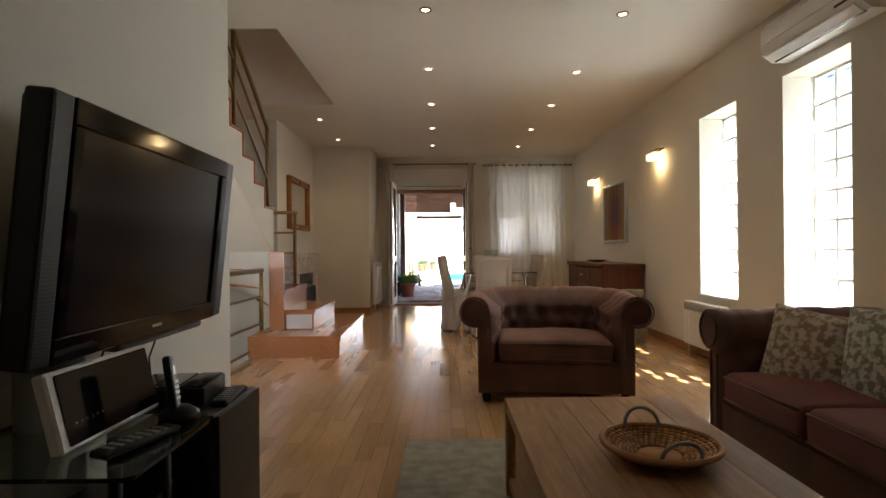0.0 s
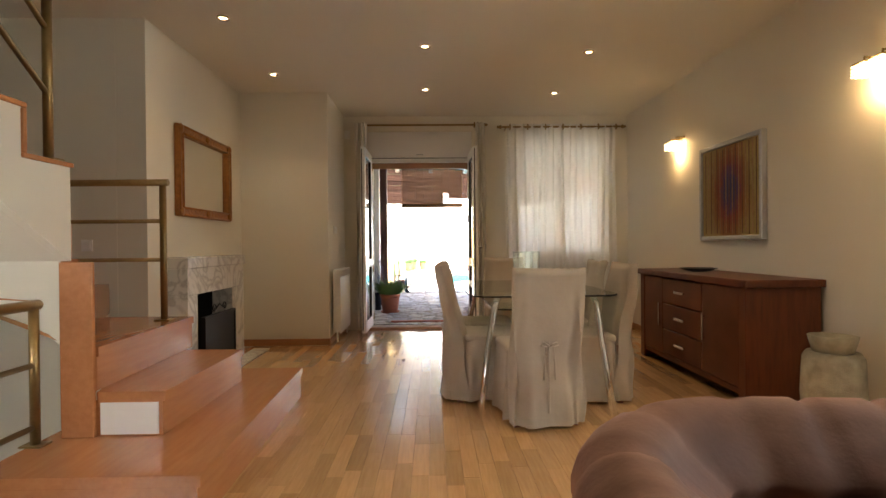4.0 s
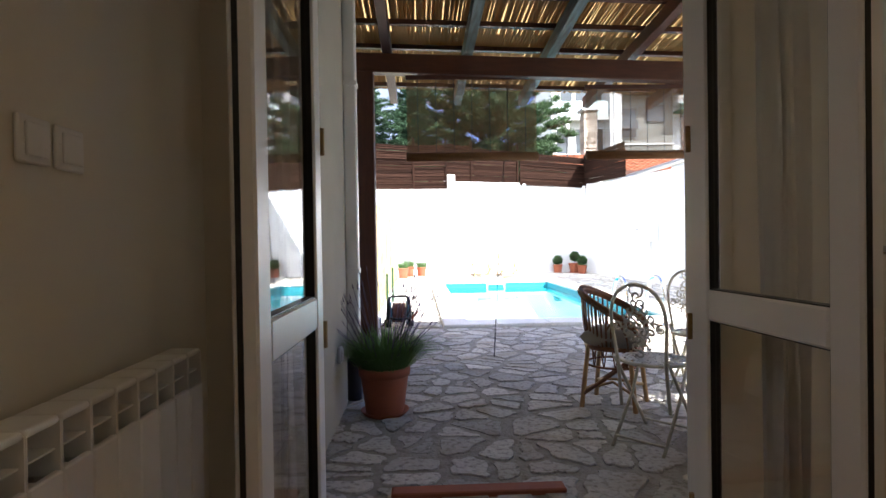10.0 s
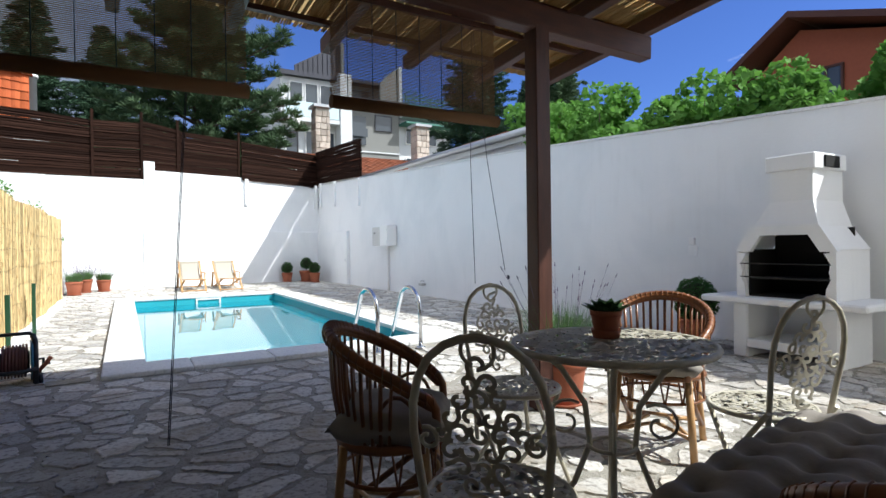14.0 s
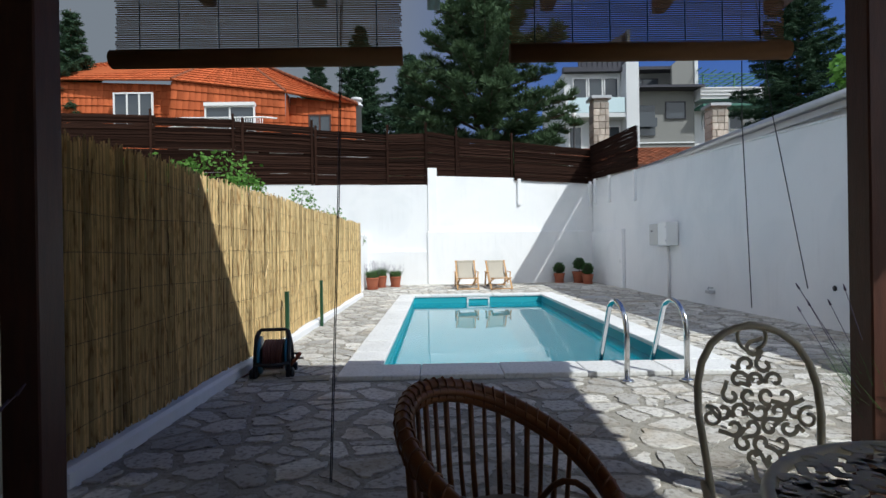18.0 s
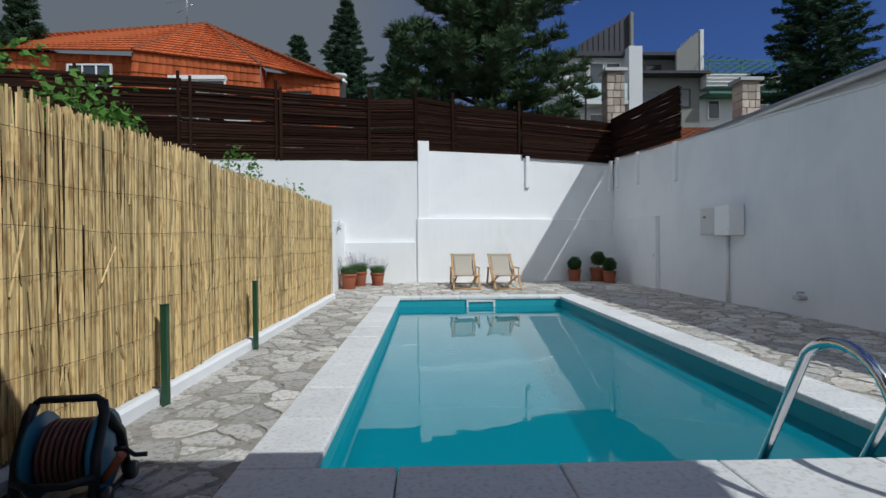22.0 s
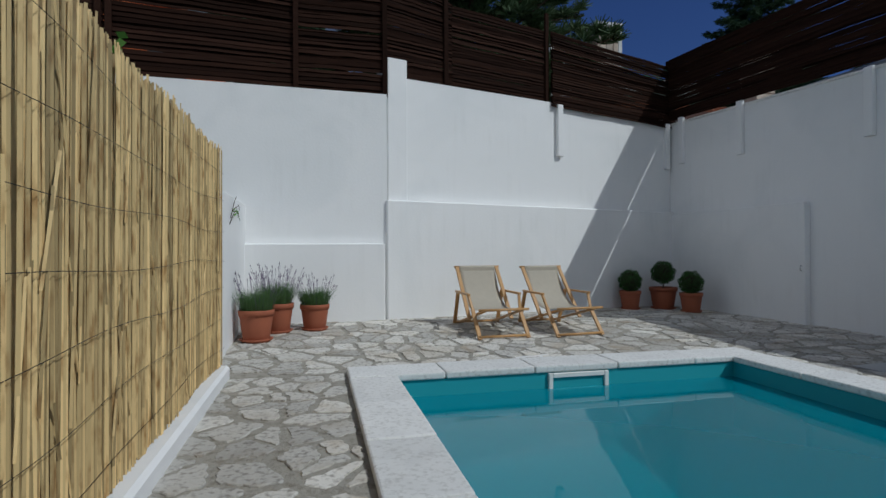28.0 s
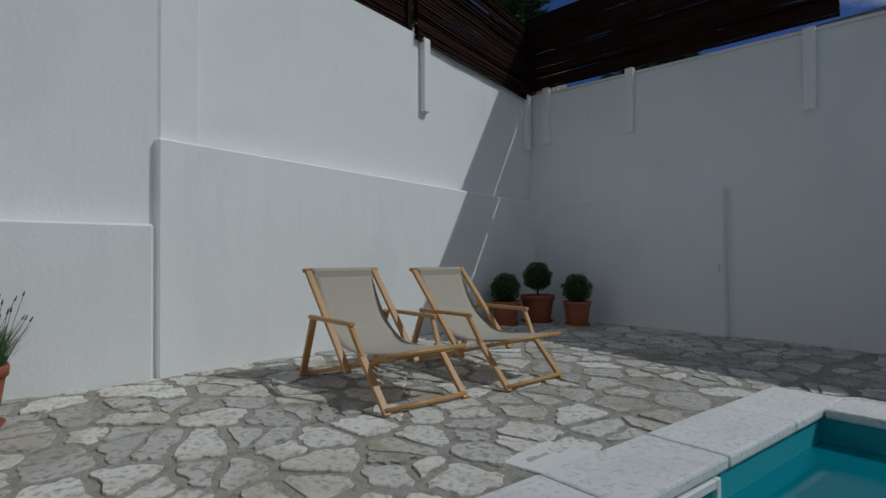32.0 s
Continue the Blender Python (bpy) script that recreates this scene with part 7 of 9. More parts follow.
def matt(u, v):
    x, y = (u - 0.5) * 1.20, (v - 0.5) * 0.50
    e = max(0.0, (1 - (2 * u - 1) ** 8) * (1 - (2 * v - 1) ** 8)) ** 0.5
    d = math.hypot(math.sin(math.pi * x / 0.15), math.sin(math.pi * y / 0.15)) / 1.414
    return Vector((x, y, 0.355 + 0.13 * e * (0.36 + 0.64 * d ** 0.7)))


part("mattress", sheet(matt, 128, 54), M_GREYCUSH, bn, "tufted taupe mattress", smooth=True)
part("mattress_side", box(-0.575, 0.575, -0.228, 0.228, 0.347, 0.395, bevel=0.02, seg=2), M_GREYCUSH, bn)

# ---- garden: reed screen ----
rs_ = thing("reed_screen", "tall straw-coloured reed screen wired to posts", "reed fence")
rng = np.random.default_rng(31)
RSX, RS0, RS1 = 0.13, 15.95, 25.98


def reed_run(y0, y1, name, layers):
    """Upright reeds as six-sided straws packed along the screen, with a ragged top."""
    pitch = 0.0106
    n = int((y1 - y0) / pitch)
    vs, fs = [], []
    ang6 = np.arange(3) * 2 * math.pi / 3
    for lay in range(layers):
        for i in range(n):
            y = y0 + (i + rng.uniform(-0.4, 0.4)) * pitch
            r = rng.uniform(0.0030, 0.0064)
            lean, lx = rng.normal(0, 0.018 if rng.uniform() < 0.8 else 0.055), rng.normal(0, 0.004)
            bulge = 0.015 * math.sin(y * 1.7) + 0.012 * math.sin(y * 4.1 + 1)
            x = RSX + bulge + (lay - 0.5) * 0.010 + rng.uniform(-0.004, 0.004)
            z0 = 0.095 + rng.uniform(0.0, 0.03)
            z1 = 1.655 + 0.012 * math.sin(y * 2.3) + rng.normal(0, 0.018) - (0.25 * rng.uniform() if rng.uniform() < 0.06 else 0)
            if lay == 2:
                # broken straws lie loose over the others
                if rng.uniform() > 0.30:
                    continue
                z0 = rng.uniform(0.1, 1.3)
                z1 = min(1.66, z0 + rng.uniform(0.15, 0.7))
                lean = rng.normal(0, 0.05)
                r *= 0.75
            k = len(vs)
            for z, dy, dx in ((z0, 0.0, 0.0), ((z0 + z1) / 2, lean * 0.5 + rng.normal(0, 0.003), lx), (z1, lean, lx * 2)):
                for a in ang6:
                    vs.append((x + dx + r * math.cos(a), y + dy + r * math.sin(a), z))
            for h in (0, 3):
                for j in range(3):
                    fs.append((k + h + j, k + h + (j + 1) % 3, k + h + 3 + (j + 1) % 3, k + h + 3 + j))
    me = bpy.data.meshes.new(name)
    me.from_pydata(vs, [], fs)
    me.materials.append(M_REED)
    return me


for k in range(5):
    y0 = RS0 + (RS1 - RS0) * k / 5
    y1 = RS0 + (RS1 - RS0) * (k + 1) / 5
    pn = part("reed_panel", reed_run(y0, y1, "reed_panel", 3), M_REED, rs_)
    pn["kind"] = "stuff"
    for z in (0.24, 0.45, 0.66, 0.87, 1.08, 1.29, 1.50):
        part("tie_wire", tube([(RSX + 0.022 + 0.015 * math.sin(y * 1.7) + 0.012 * math.sin(y * 4.1 + 1), y, z + 0.012 * math.sin(y * 3 + z * 9)) for y in np.linspace(y0, y1, 24)], 0.0012, 4), M_IRON, pn)
# dark sheet added behind the reeds; its colour gives the shaded gaps
b = bmesh.new()
box(RSX - 0.035, RSX - 0.030, RS0, RS1, 0.10, 1.55, bm=b)
part("backing_mesh", b, mat("dark_gap_sheet", (0.07, 0.045, 0.022), 0.9, var=0.3), rs_, "dark brown sheet behind the reeds, coloured as the shade in their gaps")
for y, z in ((19.52, 0.63), (21.30, 0.65)):
    gpst = thing("steel_post", "short green painted steel post at the curb", "post", pose(0.235, y, 0.0))
    part("profile", box(-0.020, 0.020, -0.022, 0.022, -0.01, z, bevel=0.003), M_GREENPOST, gpst)
    part("cap", box(-0.022, 0.022, -0.024, 0.024, z, z + 0.006), M_GREENPOST, gpst)

# hose reel
hr = thing("hose_reel", "black and blue garden hose reel with brown hose", "hose reel", pose(0.45, 18.30, 0.0, 0, 0, 8))
part("drum", lathe([(0.075, -0.10), (0.075, 0.10)], 20), M_BLACK, hr).matrix_local = pose(0, 0, 0.18, 0, 90, 0)
b = bmesh.new()
for lay, (rr, cnt) in enumerate(((0.090, 10), (0.107, 9), (0.124, 8))):
    for i in range(cnt):
        x = -0.085 + 0.17 * (i + 0.5) / cnt
        tube([(x + 0.008 * math.cos(a * 0.5), rr * math.cos(a), 0.18 + rr * math.sin(a)) for a in np.linspace(0, 2 * math.pi, 22)[:-1]], 0.0088, 6, bm=b, closed=True)
tagged(part("hose", b, M_HOSE, hr, "coiled brown hose"), kind="stuff")
for s in (-1, 1):
    fl = part("flange", lathe([(0.0, 0.0), (0.160, 0.0), (0.165, 0.008), (0.158, 0.018), (0.10, 0.012), (0.06, 0.03), (0.0, 0.032)], 24), M_BLUE, hr, "blue plastic flange")
    fl.matrix_local = pose(s * 0.105, 0, 0.18, 0, 90 * s, 0)
    part("side_frame", tube([(s * 0.135, -0.16, 0.015), (s * 0.135, -0.13, 0.20), (s * 0.135, -0.05, 0.34), (s * 0.12, -0.03, 0.385)], 0.021, 8), M_BLACK, hr)
    part("side_frame", tube([(s * 0.135, 0.16, 0.015), (s * 0.135, 0.10, 0.22), (s * 0.135, -0.05, 0.34)], 0.021, 8), M_BLACK, hr)
    part("skid", tube([(s * 0.135, -0.17, 0.016), (s * 0.135, 0.17, 0.016)], 0.016, 8), M_BLACK, hr)
part("carry_handle", tube([(-0.12, -0.03, 0.385), (-0.10, -0.03, 0.40), (0.10, -0.03, 0.40), (0.12, -0.03, 0.385)], 0.015, 8), M_BLACK, hr)
for s_ in (-1, 1):
    for y_ in (-0.13, 0.13):
        part("wheel", lathe([(0.0, -0.016), (0.038, -0.016), (0.042, 0.0), (0.038, 0.016), (0.0, 0.016)], 14), M_BLACK, hr).matrix_local = pose(s_ * 0.165, y_, 0.042, 0, 90, 0)
part("front_bar", tube([(-0.14, -0.15, 0.13), (-0.06, -0.19, 0.12), (0.06, -0.19, 0.12), (0.14, -0.15, 0.13)], 0.016, 8), M_BLACK, hr)
part("crank", tube([(0.15, 0, 0.18), (0.19, 0, 0.18), (0.19, 0.09, 0.12), (0.24, 0.09, 0.12)], 0.010, 8), M_BLACK, hr)
part("nozzle", tube([(0.15, -0.12, 0.10), (0.20, -0.14, 0.16), (0.235, -0.15, 0.21)], 0.014, 8, r2=0.018), M_TERRA, hr, "red spray nozzle")
part("hose_end", tube([(-0.13, -0.10, 0.12), (-0.19, -0.14, 0.05), (-0.25, -0.10, 0.012), (-0.20, 0.02, 0.012)], 0.009, 6), M_HOSE, hr)

# ---- garden: deck chairs ----
def deck_chair(m, label):
    """Folding beech deck chair with a canvas sling; faces local -y."""
    c = thing("deck_chair", label, "deck chair", m, group="canvas deck chairs")
    hw = 0.235
    def bar(nm, p, q, w=0.020, mt=M_DECKWOOD):
        p, q = Vector(p), Vector(q)
        d = q - p
        o = part(nm, box(-w, w, -0.011, 0.011, 0.0, d.length, bevel=0.003), mt, c)
        o.matrix_local = Matrix.Translation(p) @ d.to_track_quat("Z", "X").to_matrix().to_4x4() @ pose(0, 0, 0, 0, 0, 90)
        return o
    for s in (-1, 1):
        bar("back_rail", (s * hw, 0.42, 0.695), (s * hw, -0.04, 0.155))
        bar("seat_rail", (s * (hw - 0.035), 0.44, 0.075), (s * (hw - 0.035), -0.42, 0.29))
        bar("front_leg", (s * (hw + 0.022), -0.20, 0.285), (s * (hw + 0.022), -0.44, 0.012))
        bar("rear_leg", (s * (hw + 0.022), 0.30, 0.44), (s * (hw + 0.022), 0.47, 0.012))
        bar("arm_rest", (s * (hw + 0.045), 0.30, 0.435), (s * (hw + 0.045), -0.16, 0.43), 0.016)
        bar("arm_post", (s * (hw + 0.045), -0.13, 0.43), (s * (hw + 0.022), -0.22, 0.265), 0.014)
        part("bolt", lathe([(0.0, 0.004), (0.009, 0.0), (0.009, -0.004)], 8), M_STEEL, c).matrix_local = pose(s * (hw + 0.037), -0.205, 0.28, 0, 90, 0)
    for nm, y, z in (("top_bar", 0.425, 0.70), ("seat_bar", -0.425, 0.295), ("foot_bar", -0.43, 0.035), ("rear_bar", 0.44, 0.08)):
        part(nm, tube([(-hw - 0.03, y, z), (hw + 0.03, y, z)], 0.013, 8), M_DECKWOOD, c)

    def sl(u, v):
        y = 0.42 + v * (-0.425 - 0.42)
        z = 0.71 + v * (0.30 - 0.71) - 0.26 * math.sin(math.pi * v ** 0.85) * (1 - 0.25 * v)
        return Vector(((u - 0.5) * (2 * hw - 0.05), y + 0.06 * math.sin(math.pi * v), z))
    part("sling", sheet(sl, 8, 24, 0.004), M_SLING, c, "beige canvas sling", smooth=True)
    part("sling_hem", box(-hw + 0.03, hw - 0.03, 0.395, 0.413, 0.625, 0.70, bevel=0.002), M_SLING, c)
    return c


DLB = "folding beech deck chair with a beige canvas sling"
deck_chair(pose(2.62, 27.30, ground(2.62, 27.0) - 0.01, 0, 0, 2), DLB)
deck_chair(pose(3.42, 27.30, ground(3.40, 27.0) - 0.01, 0, 0, 5), DLB)

# ---- garden: pool fittings ----
ld = thing("pool_ladder", "polished steel pool ladder handrails over the coping", "pool ladder")
for x in (3.37, 3.845):
    hoop = [(x, 17.79, 0.02), (x, 17.79, 0.38)] + [(x, 18.04 - 0.25 * math.cos(a), 0.38 + 0.24 * math.sin(a)) for a in np.linspace(0.25, 2.35, 14)] + [(x, 18.62, -0.20), (x, 18.70, -0.55), (x, 18.70, -1.15)]
    o = part("handrail", tube(hoop, 0.0215, 12), M_STEEL, ld)
    part("flange", lathe([(0.055, 0.0), (0.052, 0.012), (0.024, 0.02), (0.0, 0.02)], 16), M_STEEL, o).location = (x, 17.79, 0.012)
for z in (-0.45, -0.72, -1.0):
    part("step", box(3.395, 3.82, 18.66, 18.74, z, z + 0.025, bevel=0.005), M_STEEL, ld)
sk = thing("pool_skimmer", "white skimmer opening in the pool wall", "skimmer", pose(2.78, PY1, 0))
for x0, x1, z0, z1 in ((-0.25, -0.215, -0.17, -0.005), (0.215, 0.25, -0.17, -0.005), (-0.214, 0.214, -0.04, -0.005), (-0.214, 0.214, -0.17, -0.135)):
    part("frame_bar", box(x0, x1, -0.025, -0.001, z0, z1, bevel=0.004), M_PVC, sk)
part("recess", box(-0.214, 0.214, -0.006, -0.002, -0.134, -0.041), M_POOL, sk)
solid("drain_cover", box(-0.17, 0.17, -0.13, 0.13, 0.0, 0.012, bevel=0.003), M_PVC, "square white plastic drain cover in the paving", "drain cover", m=pose(2.66, 26.08, 0.004, 0, 0, 12))
solid("inspection_lid", box(-0.28, 0.28, -0.20, 0.20, 0.0, 0.010, bevel=0.002), M_ZINC, "flat grey metal inspection lid beside the pool", "lid", m=pose(5.2, 25.0, 0.004, 0, 0, 4))
solid("drain_grate", box(-0.15, 0.15, -0.09, 0.09, 0.0, 0.010, bevel=0.002), M_RUG, "small weathered drain cover near the hose reel", "drain cover", m=pose(0.82, 18.1, 0.004, 0, 0, 5))

# ---- garden: fittings on the walls ----
eb = thing("meter_cabinet", "grey metal electric cabinet with two doors and conduit", "electric cabinet", pose(rxf(24.8), 0, 0))
part("cabinet_body", box(-0.22, -0.002, 24.63, 25.10, 1.08, 1.52, bevel=0.006), M_GREYBOX, eb)
d = part("door", box(-0.232, -0.2205, 24.65, 25.08, 1.10, 1.50, bevel=0.003), M_GREYBOX, eb)
part("lock", box(-0.240, -0.2325, 24.90, 24.98, 1.36, 1.39), M_BLACK, d)
w_ = part("cabinet_wing", box(-0.24, -0.002, 24.20, 24.625, 1.07, 1.54, bevel=0.006), M_PVC, eb, "pale grey deep side cabinet")
for z in (1.17, 1.44):
    part("hinge", box(-0.246, -0.2405, 24.215, 24.235, z - 0.02, z + 0.02), M_STEEL, w_)
part("conduit", tube([(-0.03, 24.62, 1.075), (-0.03, 24.62, 0.0)], 0.025, 10), M_PVC, eb, "white conduit pipe")
tp = thing("wall_tap", "small grey garden tap on the wall", "tap", pose(rxf(22.95), 22.95, 0.28))
part("bowl", box(-0.12, 0.0, -0.07, 0.07, -0.05, 0.0, bevel=0.012), M_GREYBOX, tp)
part("spout", tube([(-0.01, 0, 0.04), (-0.08, 0, 0.05), (-0.10, 0, 0.02)], 0.012, 8), M_STEEL, tp)
solid("wall_hole", lathe([(0.035, 0.0), (0.035, 0.006), (0.0, 0.006)], 14), M_BLACK, "dark round pipe end in the wall", "pipe end", m=pose(rxf(20.12) - 0.005, 20.12, 0.52, 0, -90, 0))
ws = thing("outdoor_switch", "white outdoor switch and cover plate on the wall", "switch", pose(rxf(16.75), 16.75, 1.0, 0, 0, -90))
part("plate", box(-0.06, 0.06, -0.012, 0.0, -0.10, 0.02, bevel=0.003), M_RENDER, ws)
part("switch_box", box(-0.035, 0.035, -0.04, 0.0, 0.03, 0.11, bevel=0.005), M_PVC, ws)
hk = thing("panel_latch", "small steel latch on the boxed-out panel", "latch", pose(rxf(27.14) - 0.092, 27.14, 0.70))
part("hasp", tube([(0.0, 0.0, 0.03), (-0.03, -0.01, 0.03), (-0.03, -0.01, -0.03), (0.0, 0.0, -0.03)], 0.006, 6), M_STEEL, hk)

# ---- garden: slat fence above the walls ----


def slat_panel(x0, x1, z0a, z1a, z0b, z1b, post_tops, m, label, n=15, lean=0.0):
    """Rough horizontal slats from x0 to x1 along the wall; heights may change along it."""
    f = thing("slat_fence", label, "fence", m)
    g = random.Random(int(x0 * 31) + 7)
    n = int(n * 1.75)
    back = bmesh.new()
    for i in range(n):
        t = i / n
        h = (z1a - z0a) / n
        b = bmesh.new()
        k = 7
        tilt = g.uniform(-0.004, 0.010)
        gapf = g.uniform(0.74, 0.96) if g.random() < 0.85 else g.uniform(0.5, 0.7)
        y0 = g.uniform(-0.010, 0.008)
        rows, rows2 = [], []
        for j in range(k + 1):
            u = j / k
            zb = (z0a + (z1a - z0a) * t) * (1 - u) + (z0b + (z1b - z0b) * t) * u + g.uniform(-0.006, 0.006)
            hb = h * (1 - u) + (z1b - z0b) / n * u
            hh = hb * gapf * g.uniform(0.93, 1.04)
            y = y0 + g.uniform(-0.003, 0.003)
            x = x0 + (x1 - x0) * u
            rows.append([b.verts.new(p) for p in ((x, y - 0.008 - tilt, zb), (x, y + 0.006 - tilt, zb), (x, y + 0.006 + tilt, zb + hh), (x, y - 0.008 + tilt, zb + hh))])
            if i % 9 != 4 or g.random() < 0.4:
                rows2.append([back.verts.new(p) for p in ((x, 0.026, zb + hb * 0.55), (x, 0.036, zb + hb * 0.55), (x, 0.036, zb + hb * 1.42), (x, 0.026, zb + hb * 1.42))])
        for rr_ in (rows, rows2):
            bb = b if rr_ is rows else back
            for a, c in zip(rr_, rr_[1:]):
                if rr_ is rows2 and (c[0].co.x - a[0].co.x) > abs(x1 - x0) / k * 1.5:
                    continue
                for q in range(4):
                    bb.faces.new((a[q], a[(q + 1) % 4], c[(q + 1) % 4], c[q]))
        b.faces.new(rows[0][::-1])
        b.faces.new(rows[-1])
        part("slat", b, M_SLAT, f)
    tagged(part("rear_slats", back, M_SLAT, f, "second layer of slats behind"), kind="stuff")
    for x, zt, zb in post_tops:
        part("post", box(x - 0.03, x + 0.03, -0.045, -0.0105, zb, zt, bevel=0.003), M_SLAT, f)
    return f


FL = "dark brown rough slat fence on the garden wall"
# local x along the far wall, from the pier
WM2 = pose(1.65, 28.28, 0, 0, 0, 3)
slat_panel(-9.6, -7.1, 2.85, 4.72, 2.85, 4.66, [(-9.5, 4.9, 2.7), (-7.2, 4.85, 2.7)], WM2, FL)
slat_panel(-7.1, -5.05, 2.85, 4.62, 2.85, 4.55, [(-5.1, 4.72, 2.7)], WM2, FL)
slat_panel(-5.05, -3.0, 2.84, 4.50, 2.84, 4.34, [(-4.85, 4.62, 2.6), (-3.05, 4.55, 2.6)], WM2, FL)
slat_panel(-3.0, -1.05, 2.82, 4.28, 2.82, 4.15, [(-2.95, 4.40, 2.6), (-1.05, 4.42, 2.6)], WM2, FL)
slat_panel(-1.05, 0.0, 2.80, 4.15, 2.80, 4.18, [(-0.02, 4.46, 2.78)], WM2, FL)
slat_panel(0.0, 0.95, 3.06, 4.25, 3.06, 4.15, [(0.85, 4.40, 3.0)], FWM @ pose(0, 0.06, 0), FL)
slat_panel(0.95, 2.55, 3.06, 4.12, 3.05, 4.08, [(2.50, 4.32, 3.0)], FWM @ pose(0, 0.06, 0), FL)
slat_panel(2.55, 5.2, 2.98, 4.05, 2.92, 3.92, [], FWM @ pose(0, -0.03, 0), FL, 17)
slat_panel(0.0, 3.55, 2.90, 3.86, 3.045, 4.02, [], pose(rxf(26.13) - 0.03, 26.13, 0, 0, 0, 91.3), FL, 17)


def bracket(m):
    o = solid("wall_bracket", box(-0.05, 0.05, -0.06, -0.001, 0.0, 0.74, bevel=0.006), M_RENDER, "white painted timber bracket under the fence", "bracket", group="fence brackets", m=m)
    return o


for m in (FWM @ pose(2.68, 0, 2.28), FWM @ pose(4.95, 0, 2.25), pose(rxf(29.35), 29.35, 2.30, 0, 0, -90), pose(rxf(28.14), 28.14, 2.24, 0, 0, -90), pose(rxf(26.36), 26.36, 2.13, 0, 0, -90)):
    bracket(m)
# wall-top light strip of the sloping coping
b = bmesh.new()
for y0, y1 in zip(ys, ys[1:]):
    v = [b.verts.new(p) for p in ((rxf(y0) - 0.02, y0, top(y0) + 0.001), (rxf(y1) - 0.02, y1, top(y1) + 0.001), (rxf(y1) + 0.25, y1, top(y1) + 0.001), (rxf(y0) + 0.25, y0, top(y0) + 0.001),
                                  (rxf(y0) - 0.02, y0, top(y0) + 0.03), (rxf(y1) - 0.02, y1, top(y1) + 0.03), (rxf(y1) + 0.25, y1, top(y1) + 0.03), (rxf(y0) + 0.25, y0, top(y0) + 0.03))]
    for k in ((0, 3, 2, 1), (4, 5, 6, 7), (0, 1, 5, 4), (2, 3, 7, 6)):
        b.faces.new([v[i] for i in k])
solid("wall_coping", b, M_COPE, "thin pale coping along the garden wall top", "coping", kind="structure")

# ---- garden: masonry barbecue ----
bq = thing("barbecue", "white masonry barbecue with a sooty hood and chimney", "barbecue")
part("leg", box(6.12, 6.70, 15.72, 15.86, 0.0, 0.50, bevel=0.015), M_RENDER, bq)
part("leg", box(6.12, 6.70, 14.98, 15.14, 0.0, 0.50, bevel=0.015), M_RENDER, bq)
part("shelf", box(6.10, 6.70, 15.141, 15.719, 0.10, 0.18, bevel=0.01), M_RENDER, bq)
part("wood_store_back", box(6.64, 6.70, 15.141, 15.719, 0.181, 0.50), M_RENDER, bq)
part("counter", box(6.02, 6.70, 14.74, 16.12, 0.501, 0.56, bevel=0.015), M_RENDER, bq)
b = bmesh.new()
# fire chamber: side cheeks and back, then the hood narrowing to the chimney
box(6.62, 6.70, 15.0, 15.80, 0.561, 0.98, bm=b)
box(6.16, 6.62, 15.0, 15.06, 0.561, 0.98, bm=b)
box(6.16, 6.62, 15.74, 15.80, 0.561, 0.98, bm=b)
part("fire_chamber", b, M_RENDER, bq)
b = bmesh.new()
q1 = [b.verts.new(p) for p in ((6.14, 15.13, 1.18), (6.14, 15.67, 1.18), (6.70, 15.67, 1.18), (6.70, 15.13, 1.18))]
q2 = [b.verts.new(p) for p in ((6.20, 15.20, 1.40), (6.20, 15.55, 1.40), (6.70, 15.55, 1.40), (6.70, 15.20, 1.40))]
q3 = [b.verts.new(p) for p in ((6.20, 15.20, 1.66), (6.20, 15.55, 1.66), (6.70, 15.55, 1.66), (6.70, 15.20, 1.66))]
for a, c in ((q1, q2), (q2, q3)):
    for k in range(4):
        b.faces.new((a[k], a[(k + 1) % 4], c[(k + 1) % 4], c[k]))
b.faces.new(q3)
for ya, yb in ((14.99, 15.13), (15.81, 15.67)):
    b.faces.new([b.verts.new(p) for p in ((6.14, ya, 0.981), (6.70, ya, 0.981), (6.70, yb, 1.18), (6.14, yb, 1.18))])
bmesh.ops.recalc_face_normals(b, faces=b.faces[:])
part("hood", b, M_RENDER, bq)
AX = Matrix(((0, 0, 1, 6.11), (1, 0, 0, 0), (0, 1, 0, 0), (0, 0, 0, 1)))
b = prism([(14.98, 0.965), (15.11, 0.965), (15.20, 1.11), (15.60, 1.11), (15.69, 0.965), (15.82, 0.965), (15.68, 1.195), (15.12, 1.195)], 0.0, 0.06)
bmesh.ops.triangulate(b, faces=[f for f in b.faces if len(f.verts) > 4])
part("hood_front", b, M_RENDER, bq, "white front frame of the hood").matrix_local = AX
for s_ in (-1, 1):
    yo = 15.40 + s_ * 0.41
    b = prism([(yo, 0.562), (yo - s_ * 0.085, 0.562), (yo - s_ * 0.075, 0.66), (yo - s_ * 0.04, 0.74), (yo - s_ * 0.055, 0.80), (yo - s_ * 0.04, 0.86), (yo - s_ * 0.09, 0.95), (yo, 0.964)][::-s_], 0.0, 0.055)
    bmesh.ops.recalc_face_normals(b, faces=b.faces[:])
    bmesh.ops.triangulate(b, faces=[f for f in b.faces if len(f.verts) > 4])
    part("cheek", b, M_RENDER, bq, "notched white cheek of the fire chamber").matrix_local = AX
part("chimney_cap", box(6.17, 6.71, 15.17, 15.58, 1.661, 1.80, bevel=0.01), M_RENDER, bq)
